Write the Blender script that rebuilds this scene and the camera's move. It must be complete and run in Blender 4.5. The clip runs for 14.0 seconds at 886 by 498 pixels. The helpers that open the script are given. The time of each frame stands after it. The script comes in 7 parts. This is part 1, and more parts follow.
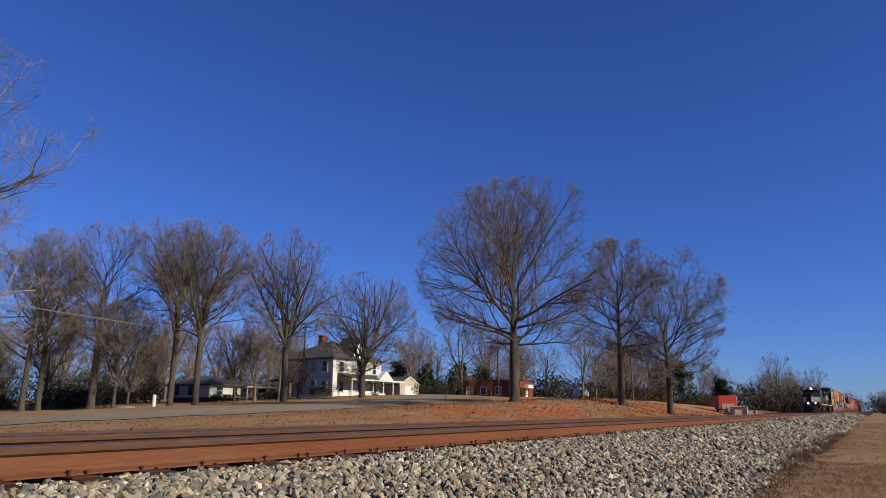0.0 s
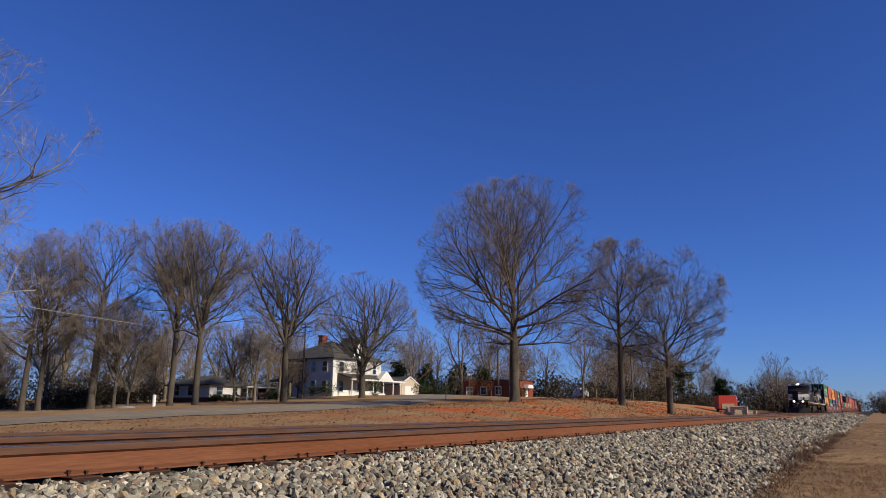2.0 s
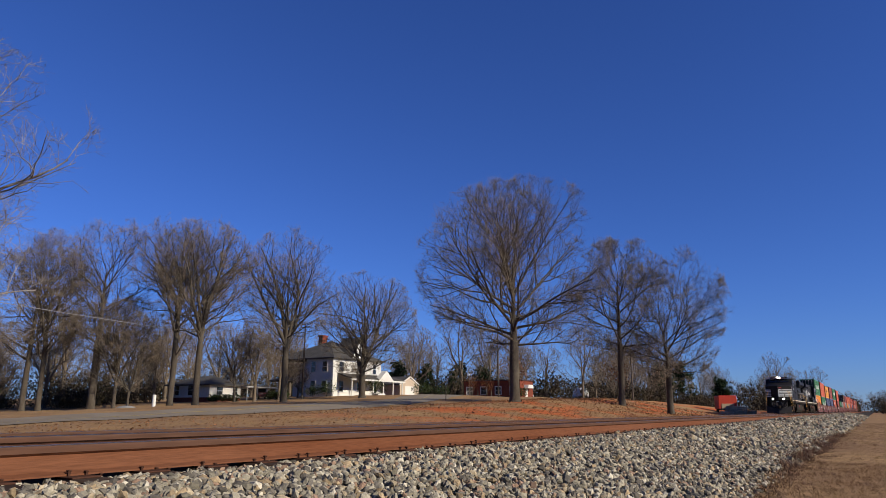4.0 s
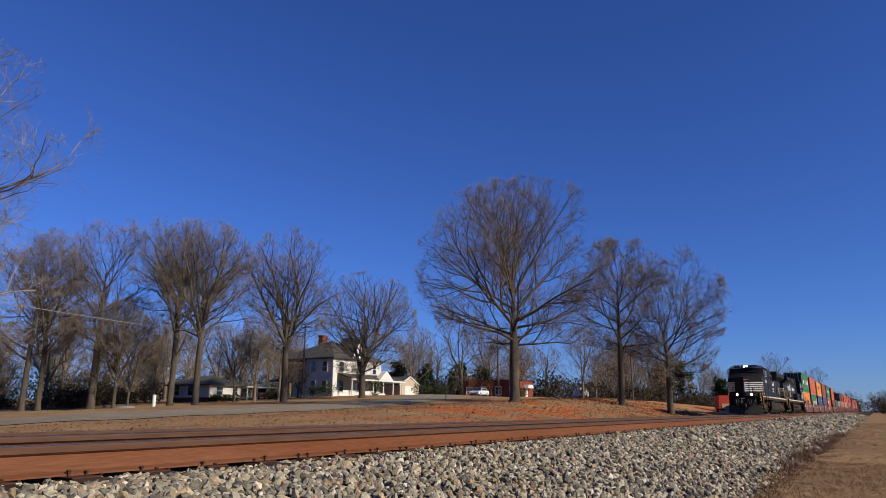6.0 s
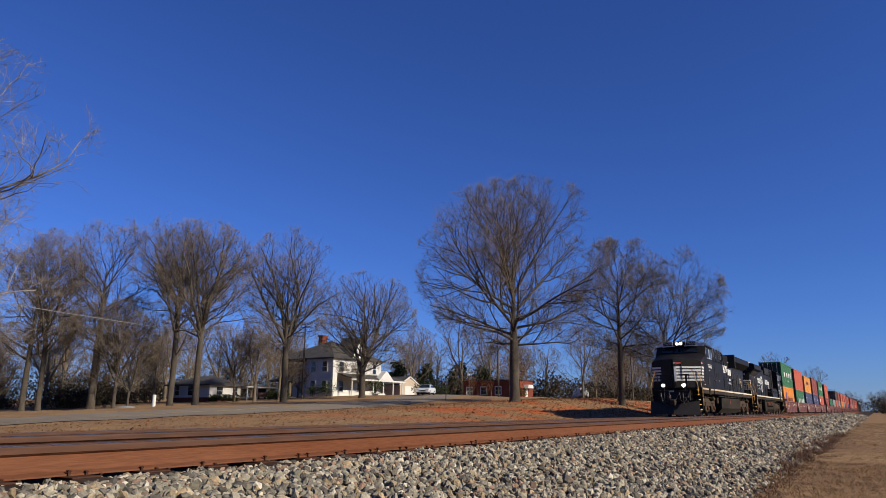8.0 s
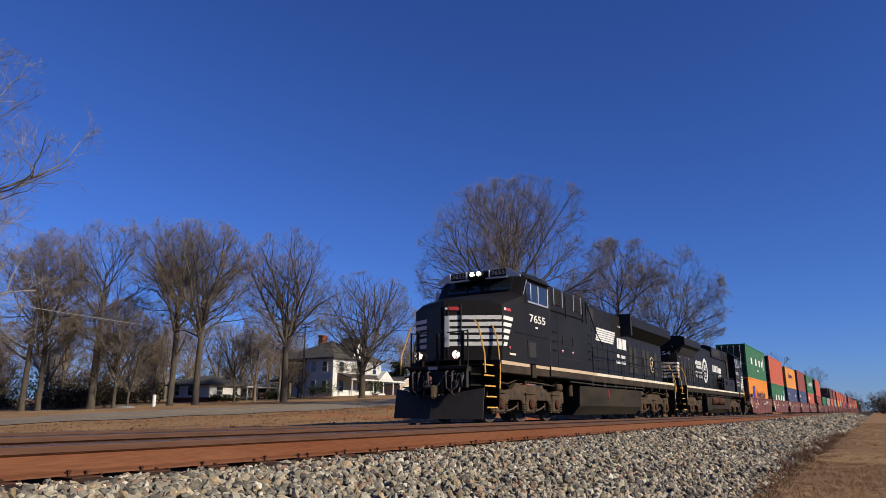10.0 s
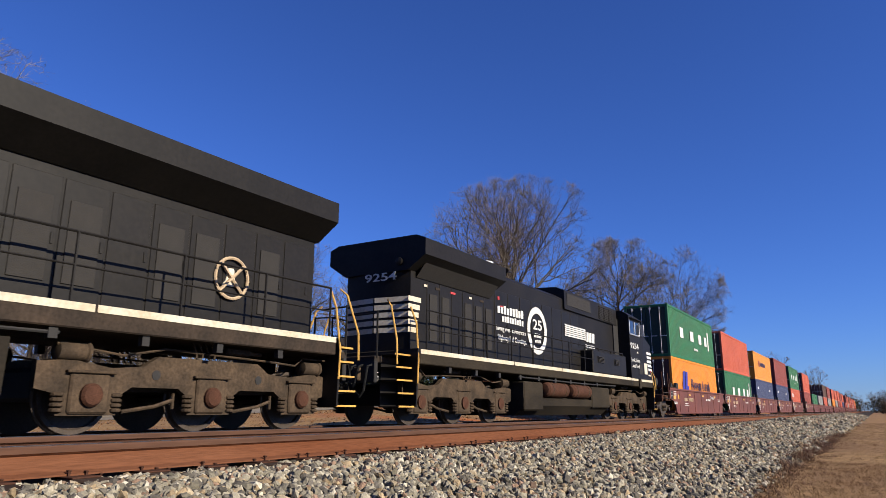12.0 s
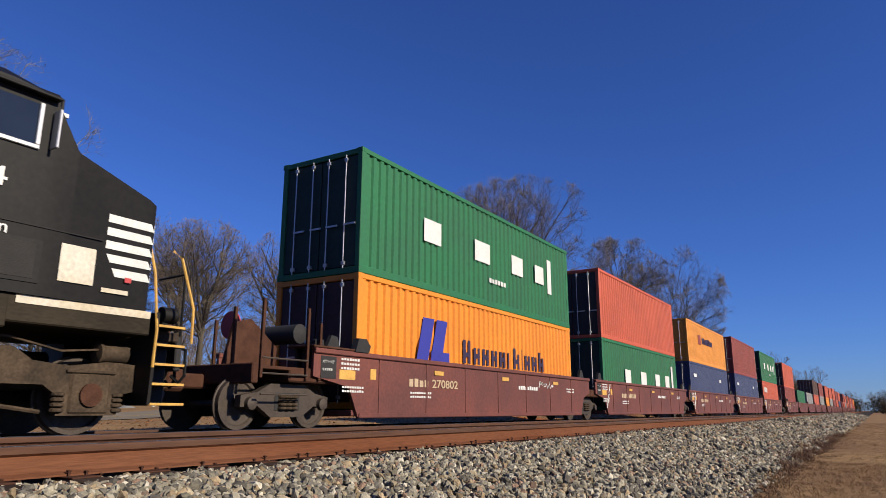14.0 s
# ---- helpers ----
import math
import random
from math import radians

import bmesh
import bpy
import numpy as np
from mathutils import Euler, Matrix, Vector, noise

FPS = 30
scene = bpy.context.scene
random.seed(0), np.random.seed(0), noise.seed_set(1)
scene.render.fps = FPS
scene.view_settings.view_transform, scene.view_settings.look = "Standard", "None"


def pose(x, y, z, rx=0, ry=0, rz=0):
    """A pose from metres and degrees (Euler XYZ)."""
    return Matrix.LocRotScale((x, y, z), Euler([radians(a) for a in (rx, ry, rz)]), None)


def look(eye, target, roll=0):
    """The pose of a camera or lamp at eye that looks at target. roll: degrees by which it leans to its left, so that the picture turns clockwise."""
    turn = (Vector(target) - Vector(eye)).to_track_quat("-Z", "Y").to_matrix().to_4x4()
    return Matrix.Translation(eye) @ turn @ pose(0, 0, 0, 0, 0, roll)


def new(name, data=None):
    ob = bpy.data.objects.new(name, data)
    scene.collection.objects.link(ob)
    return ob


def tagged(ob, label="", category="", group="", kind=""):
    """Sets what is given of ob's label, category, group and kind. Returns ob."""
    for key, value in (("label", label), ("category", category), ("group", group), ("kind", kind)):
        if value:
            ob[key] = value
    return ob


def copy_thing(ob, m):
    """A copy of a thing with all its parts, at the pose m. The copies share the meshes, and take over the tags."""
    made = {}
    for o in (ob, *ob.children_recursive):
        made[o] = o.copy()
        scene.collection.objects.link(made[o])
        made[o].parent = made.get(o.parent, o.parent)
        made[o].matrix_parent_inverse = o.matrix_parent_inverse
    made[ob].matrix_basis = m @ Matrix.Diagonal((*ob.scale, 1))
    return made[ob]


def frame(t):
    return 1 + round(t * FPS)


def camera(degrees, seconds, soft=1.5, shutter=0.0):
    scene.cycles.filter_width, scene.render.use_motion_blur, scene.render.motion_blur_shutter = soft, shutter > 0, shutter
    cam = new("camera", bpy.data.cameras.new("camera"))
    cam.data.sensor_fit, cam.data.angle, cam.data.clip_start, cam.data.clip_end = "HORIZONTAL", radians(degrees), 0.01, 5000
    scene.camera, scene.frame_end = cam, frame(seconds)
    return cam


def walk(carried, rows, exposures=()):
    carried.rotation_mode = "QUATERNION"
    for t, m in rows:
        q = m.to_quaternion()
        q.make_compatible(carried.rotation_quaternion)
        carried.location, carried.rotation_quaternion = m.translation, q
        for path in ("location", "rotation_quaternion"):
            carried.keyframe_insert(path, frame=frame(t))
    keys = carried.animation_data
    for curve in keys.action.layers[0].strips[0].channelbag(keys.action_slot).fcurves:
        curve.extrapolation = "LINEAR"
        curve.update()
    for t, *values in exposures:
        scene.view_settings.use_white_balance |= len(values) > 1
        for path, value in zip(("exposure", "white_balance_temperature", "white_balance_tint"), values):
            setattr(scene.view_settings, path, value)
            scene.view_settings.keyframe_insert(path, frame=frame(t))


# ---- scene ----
FOV = 66.34
CZ = 0.22            # camera height over the near rail's top
TX = -10.364         # centre line of the far track
NX = -5.14           # centre line of the near track
TZ = -0.138          # rail top of the far track
SPEED = 13.5         # metres per second of the train
END = 14.0

cam = camera(FOV, END, soft=0.8, shutter=0.04)
EYE = pose(0, 0, CZ, 90 + 13.364, -0.153, 31.858)
walk(cam, [(0.0, EYE), (END, EYE)], exposures=[(0.0, 0.34), (11.0, 0.34), (11.5, 0.44), (12.5, 0.79), (13.0, 0.74), (14.0, 0.39)])

# ---- light: clear winter sky, sun low behind the camera's right ----
SUN_EL, SUN_AZ = 26.0, 1.0     # azimuth from +x towards +y
world = bpy.data.worlds.new("sky")
scene.world = world
world.use_nodes = True
wn = world.node_tree
sky = wn.nodes.new("ShaderNodeTexSky")
sky.sky_type = "NISHITA"
sky.sun_disc = False
sky.sun_elevation = radians(SUN_EL)
sky.sun_rotation = radians(90.0 - SUN_AZ)
sky.altitude = 300.0
sky.air_density = 1.0
sky.dust_density = 0.0
sky.ozone_density = 5.0
wn.nodes["Background"].inputs[1].default_value = 0.095
rich = wn.nodes.new("ShaderNodeMix")       # the deep blue of a very dry winter day
rich.data_type, rich.blend_type = "RGBA", "MULTIPLY"
rich.inputs[0].default_value = 1.0
rich.inputs[7].default_value = (0.34, 0.49, 0.93, 1.0)
wn.links.new(sky.outputs[0], rich.inputs[6])
wn.links.new(rich.outputs[2], wn.nodes["Background"].inputs[0])
lamp = bpy.data.lights.new("sun", "SUN")
lamp.energy = 5.0
lamp.angle = radians(0.53)
lamp.color = (1.0, 0.90, 0.74)
sun = new("sun", lamp)
_d = Vector((math.cos(radians(SUN_EL)) * math.cos(radians(SUN_AZ)), math.cos(radians(SUN_EL)) * math.sin(radians(SUN_AZ)), math.sin(radians(SUN_EL))))
sun.matrix_world = look(_d * 50, (0, 0, 0))


# ---- materials ----
ALBEDO_SCALE = 0.74          # all base colours scaled down, so shade turns out deeper beside the strong sun


def mat(name, color, rough=0.7, metal=0.0, var=0.25, scale=3.0, fine=40.0, bump=0.1, tint=None, rnd=0.0, island=0.0, stretch=(1, 1, 1), emit=0.0):
    """A surface with variation at two scales; tint is the second colour of the large stains."""
    m = bpy.data.materials.new(name)
    m.use_nodes = True
    n, l = m.node_tree.nodes, m.node_tree.links
    b = n["Principled BSDF"]
    if not emit:
        color = tuple(c * ALBEDO_SCALE for c in color)
        tint = tuple(c * ALBEDO_SCALE for c in tint) if tint else None
    b.inputs["Roughness"].default_value = rough
    b.inputs["Metallic"].default_value = metal
    if rough >= 0.85:
        b.inputs["Specular IOR Level"].default_value = 0.12
    co = n.new("ShaderNodeTexCoord")
    mp = n.new("ShaderNodeMapping")
    mp.inputs["Scale"].default_value = stretch
    l.new(co.outputs["Object"], mp.inputs[0])
    big, small = n.new("ShaderNodeTexNoise"), n.new("ShaderNodeTexNoise")
    big.inputs["Scale"].default_value, small.inputs["Scale"].default_value = scale, fine
    big.inputs["Detail"].default_value = small.inputs["Detail"].default_value = 5
    l.new(mp.outputs[0], big.inputs[0])
    l.new(mp.outputs[0], small.inputs[0])
    ramp = n.new("ShaderNodeMapRange")
    ramp.inputs[1].default_value, ramp.inputs[2].default_value = 0.35, 0.65
    l.new(big.outputs[0], ramp.inputs[0])
    mix = n.new("ShaderNodeMix")
    mix.data_type = "RGBA"
    c2 = tint if tint else tuple(c * (1 - var) for c in color)
    mix.inputs[6].default_value, mix.inputs[7].default_value = (*color, 1), (*c2, 1)
    l.new(ramp.outputs[0], mix.inputs[0])
    hsv = n.new("ShaderNodeHueSaturation")
    l.new(mix.outputs[2], hsv.inputs["Color"])
    val = n.new("ShaderNodeMapRange")
    val.inputs[1].default_value, val.inputs[2].default_value = 0.25, 0.75
    val.inputs[3].default_value, val.inputs[4].default_value = 1 - var, 1 + var
    l.new(small.outputs[0], val.inputs[0])
    out = val.outputs[0]
    for amount, node, socket in ((rnd, "ShaderNodeObjectInfo", "Random"), (island, "ShaderNodeNewGeometry", "Random Per Island")):
        if amount:
            src, mr, mu = n.new(node), n.new("ShaderNodeMapRange"), n.new("ShaderNodeMath")
            mr.inputs[3].default_value, mr.inputs[4].default_value = 1 - amount, 1 + amount
            mu.operation = "MULTIPLY"
            l.new(src.outputs[socket], mr.inputs[0])
            l.new(mr.outputs[0], mu.inputs[0])
            l.new(out, mu.inputs[1])
            out = mu.outputs[0]
    l.new(out, hsv.inputs["Value"])
    l.new(hsv.outputs[0], b.inputs["Base Color"])
    if bump:
        bp = n.new("ShaderNodeBump")
        bp.inputs["Strength"].default_value = bump
        bp.inputs["Distance"].default_value = 0.02
        l.new(small.outputs[0], bp.inputs["Height"])
        l.new(bp.outputs[0], b.inputs["Normal"])
    if emit:
        b.inputs["Emission Color"].default_value = (*color, 1)
        b.inputs["Emission Strength"].default_value = emit
    return m


def glass(name, color=(0.02, 0.025, 0.03)):
    m = mat(name, color, 0.05, 0.0, 0.1, 1, 5, 0.0)
    m.node_tree.nodes["Principled BSDF"].inputs["Coat Weight"].default_value = 0.6
    return m


RUST = mat("rusty_rail", (0.19, 0.077, 0.039), 0.85, 0.1, 0.2, 1.5, 30, 0.2, (0.165, 0.058, 0.026), stretch=(1, 0.25, 3))
HEAD = mat("brown_rail_head", (0.125, 0.060, 0.037), 0.88, 0.0, 0.25, 2.0, 30, 0.1, (0.10, 0.055, 0.038), stretch=(1, 0.1, 1))
RUST_DARK = mat("dark_rust", (0.10, 0.045, 0.028), 0.85, 0.1, 0.3, 5, 60, 0.3)
STEEL = mat("worn_rail_top", (0.42, 0.42, 0.43), 0.28, 1.0, 0.15, 3, 50, 0.03, stretch=(1, 0.05, 1))
TIE = mat("tie_wood", (0.075, 0.05, 0.036), 0.9, 0, 0.3, 4, 40, 0.4, rnd=0.25, stretch=(0.2, 1, 1))
STONE = mat("ballast_stone", (0.25, 0.222, 0.182), 0.9, 0, 0.25, 6, 60, 0.3, (0.32, 0.275, 0.22), island=0.35)
# far darker than the stones: the shade of their gaps is in this colour
SHADED_BED = mat("ballast_bed", (0.06, 0.052, 0.042), 0.95, 0, 0.5, 14, 30, 1.0, (0.03, 0.026, 0.022))


def stone_colours(m):
    """Each stone takes its own colour: grey, white, tan, pinkish brown or dark."""
    n, l = m.node_tree.nodes, m.node_tree.links
    geo, ramp, mixed = n.new("ShaderNodeNewGeometry"), n.new("ShaderNodeValToRGB"), n.new("ShaderNodeMix")
    mult = n.new("ShaderNodeMath")
    mult.operation, mult.inputs[1].default_value = "MULTIPLY", 37.31
    frac = n.new("ShaderNodeMath")
    frac.operation = "FRACT"
    l.new(geo.outputs["Random Per Island"], mult.inputs[0])
    l.new(mult.outputs[0], frac.inputs[0])
    l.new(frac.outputs[0], ramp.inputs[0])
    ramp.color_ramp.interpolation = "CONSTANT"
    for k, (pos, c) in enumerate(((0.0, (0.205, 0.185, 0.135)), (0.3, (0.28, 0.252, 0.185)), (0.46, (0.28, 0.205, 0.115)), (0.55, (0.22, 0.135, 0.088)), (0.63, (0.43, 0.39, 0.30)), (0.72, (0.085, 0.077, 0.064)), (0.90, (0.31, 0.25, 0.16)))):
        e = ramp.color_ramp.elements[0] if k == 0 else ramp.color_ramp.elements.new(pos)
        e.position, e.color = pos, (*c, 1)
    mixed.data_type = "RGBA"
    mixed.inputs[0].default_value = 0.8
    hsv = [q for q in n if q.type == "HUE_SAT"][0]
    old = hsv.inputs["Color"].links[0].from_socket
    l.new(old, mixed.inputs[6])
    l.new(ramp.outputs[0], mixed.inputs[7])
    l.new(mixed.outputs[2], hsv.inputs["Color"])


stone_colours(STONE)
GRASS = mat("dry_lawn", (0.385, 0.24, 0.108), 0.95, 0, 0.35, 0.35, 7, 1.0, (0.28, 0.165, 0.083))
BLADE = mat("dry_grass", (0.30, 0.19, 0.105), 0.9, 0, 0.2, 1.1, 20, 0.0, (0.25, 0.15, 0.08), island=0.5)
WEED = mat("dead_weeds", (0.20, 0.115, 0.075), 0.9, 0, 0.2, 2, 20, 0.0, island=0.4)
ASPHALT = mat("road_asphalt", (0.29, 0.245, 0.185), 0.95, 0, 0.15, 0.5, 25, 0.3, (0.25, 0.205, 0.15))
LINE = mat("road_paint", (0.55, 0.40, 0.08), 0.8, 0, 0.2, 2, 20, 0.1)
BARK = mat("grey_bark", (0.115, 0.098, 0.078), 0.95, 0, 0.35, 2, 25, 0.8, (0.07, 0.055, 0.04), stretch=(1, 1, 0.3))
TWIG = mat("fine_twigs", (0.30, 0.235, 0.165), 0.95, 0, 0.15, 0.5, 4, 0.0, (0.25, 0.205, 0.155))
PALE = mat("pale_bark", (0.42, 0.38, 0.34), 0.9, 0, 0.3, 1.2, 14, 0.5, (0.14, 0.11, 0.085))
PALE_TWIG = mat("pale_twigs", (0.24, 0.20, 0.16), 0.95, 0, 0.2, 0.6, 5, 0.0)
BRUSH = mat("winter_brush", (0.19, 0.15, 0.108), 0.95, 0, 0.3, 0.3, 4, 0.0, (0.13, 0.102, 0.075))
THICKET = mat("dark_thicket", (0.085, 0.064, 0.045), 0.95, 0, 0.3, 0.3, 4, 0.0, (0.045, 0.04, 0.024), island=0.4)
LEAF = mat("fallen_leaves", (0.27, 0.135, 0.06), 0.9, 0, 0.2, 2, 8, 0.0, (0.19, 0.085, 0.04), island=0.45)
RUSSET = mat("dead_leaves", (0.22, 0.085, 0.03), 0.9, 0, 0.3, 2, 8, 0.0, island=0.4)
PINE = mat("pine_needles", (0.035, 0.055, 0.024), 0.9, 0, 0.3, 0.8, 6, 0.0, island=0.35)
HEDGE = mat("hedge_leaves", (0.045, 0.065, 0.022), 0.9, 0, 0.3, 2, 9, 0.0, island=0.4)
BLACK = mat("black_paint", (0.0092, 0.0080, 0.0068), 0.55, 0, 0.35, 0.8, 14, 0.04, (0.0150, 0.0128, 0.0105))
BLACK2 = mat("black_paint_doors", (0.0115, 0.0102, 0.009), 0.5, 0, 0.3, 1.4, 12, 0.04, (0.0175, 0.015, 0.012))
DUSTY = mat("dusty_black_sill", (0.065, 0.046, 0.033), 0.85, 0, 0.3, 1.5, 18, 0.1, (0.035, 0.027, 0.021))
TRUCKM = mat("road_dust_steel", (0.095, 0.065, 0.042), 0.85, 0, 0.35, 2.5, 22, 0.2, (0.045, 0.033, 0.023))
TANKM = mat("dusty_tank", (0.046, 0.036, 0.024), 0.85, 0, 0.25, 1.0, 18, 0.08, (0.024, 0.0195, 0.0145), stretch=(1, 0.5, 1.5))
DARKM = mat("dark_underframe", (0.02, 0.018, 0.017), 0.8, 0, 0.3, 3, 20, 0.1)
PLOWM = mat("grimy_plow", (0.010, 0.008, 0.0065), 0.7, 0, 0.4, 1.5, 12, 0.1, (0.020, 0.014, 0.010), stretch=(1, 1, 0.4))
HOSEM = mat("worn_hose", (0.05, 0.035, 0.03), 0.6, 0, 0.3, 6, 40, 0.1)
DULL_RED = mat("dull_red_cover", (0.20, 0.07, 0.06), 0.7, 0, 0.3, 6, 40, 0.1)
WHITE = mat("white_paint", (0.78, 0.77, 0.72), 0.6, 0, 0.1, 2, 20, 0.03)
CREAM = mat("dusty_white_stripe", (0.62, 0.52, 0.36), 0.7, 0, 0.2, 1.2, 16, 0.05, (0.72, 0.66, 0.54))
YELLOW = mat("safety_yellow", (0.72, 0.40, 0.08), 0.6, 0, 0.2, 4, 30, 0.05)
REDP = mat("red_label", (0.55, 0.05, 0.05), 0.6, 0, 0.15, 4, 30, 0.0)
GRILLE = mat("brown_grille", (0.017, 0.0135, 0.0105), 0.8, 0, 0.3, 4, 60, 0.3)
for _m in (BLACK, BLACK2):
    _m.node_tree.nodes["Principled BSDF"].inputs["Specular IOR Level"].default_value = 0.2
WIN = glass("dark_cab_glass")
WINB = glass("house_glass", (0.03, 0.035, 0.04))
ALU = mat("window_aluminium", (0.62, 0.62, 0.62), 0.4, 0.6, 0.1, 3, 30, 0.03)
WHEELM = mat("wheel_steel", (0.085, 0.062, 0.046), 0.65, 0.3, 0.3, 4, 30, 0.1)
WELLM = mat("well_car_red", (0.17, 0.045, 0.03), 0.7, 0, 0.25, 1.0, 14, 0.06, (0.12, 0.034, 0.025))
LIGHT = mat("headlight_glow", (1.0, 0.80, 0.74), 0.3, emit=240.0)
DITCH = mat("ditch_light_glow", (1.0, 0.78, 0.74), 0.3, emit=140.0)
GREEN_C = mat("container_green", (0.012, 0.16, 0.052), 0.6, 0, 0.16, 0.8, 12, 0.03, (0.016, 0.135, 0.05))
ORANGE_C = mat("container_orange", (0.82, 0.27, 0.012), 0.6, 0, 0.12, 0.8, 12, 0.03, (0.76, 0.24, 0.012))
SALMON_C = mat("container_red_orange", (0.58, 0.105, 0.045), 0.65, 0, 0.15, 0.7, 12, 0.03, (0.50, 0.09, 0.04))
RED_C = mat("container_brick_red", (0.30, 0.052, 0.035), 0.65, 0, 0.2, 0.8, 12, 0.03)
NAVY_C = mat("container_navy", (0.030, 0.045, 0.13), 0.6, 0, 0.2, 0.8, 12, 0.03, (0.045, 0.06, 0.14))
AMBER_C = mat("container_amber", (0.78, 0.30, 0.03), 0.6, 0, 0.12, 0.8, 12, 0.03)
BROWN_C = mat("container_brown", (0.10, 0.045, 0.03), 0.7, 0, 0.2, 0.8, 12, 0.03)
GREY_C = mat("container_grey", (0.32, 0.31, 0.29), 0.7, 0, 0.2, 0.8, 12, 0.03)
# door colours with the leading ends' shade in them; maroon also trims brick
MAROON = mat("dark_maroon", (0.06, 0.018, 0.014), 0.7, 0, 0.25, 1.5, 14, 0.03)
SHADED_GREEN = mat("dark_green_doors", (0.008, 0.035, 0.022), 0.7, 0, 0.25, 1.5, 14, 0.03)
SHADED_GREY = mat("dark_doors", (0.03, 0.024, 0.022), 0.7, 0, 0.25, 1.5, 14, 0.03)
BLUEP = mat("blue_mark", (0.03, 0.035, 0.32), 0.6, 0, 0.1, 2, 20, 0.0)
NAVYP = mat("dark_blue_letters", (0.03, 0.015, 0.05), 0.6, 0, 0.1, 2, 20, 0.0)
TANP = mat("tan_lettering", (0.58, 0.43, 0.27), 0.7, 0, 0.15, 2, 20, 0.0)
SIDING = mat("white_siding", (0.74, 0.72, 0.66), 0.7, 0, 0.08, 0.6, 12, 0.05)
ROOFM = mat("grey_shingles", (0.10, 0.095, 0.088), 0.9, 0, 0.3, 0.8, 10, 0.3)
BRICKM = mat("red_brick", (0.24, 0.066, 0.04), 0.9, 0, 0.2, 1.0, 10, 0.2, rnd=0.1)
BEIGE = mat("beige_siding", (0.55, 0.44, 0.32), 0.8, 0, 0.1, 0.8, 12, 0.05)
POLE = mat("weathered_pole", (0.14, 0.11, 0.085), 0.9, 0, 0.2, 2, 20, 0.2)
# wire colour lightened to carry the sunlight on it
WIRE = mat("weathered_wire", (0.26, 0.25, 0.24), 0.6, 0, 0.1, 2, 20, 0.0)
CARP = mat("white_car_paint", (0.75, 0.76, 0.78), 0.3, 0, 0.05, 2, 20, 0.0)
RUBBER = mat("black_rubber", (0.02, 0.02, 0.02), 0.85, 0, 0.2, 4, 30, 0.1)
REDCAR = mat("dark_red_paint", (0.16, 0.015, 0.02), 0.35, 0, 0.1, 2, 20, 0.0)
BRIGHTRED = mat("bright_red_tarp", (0.65, 0.055, 0.02), 0.6, 0, 0.12, 1, 12, 0.05)


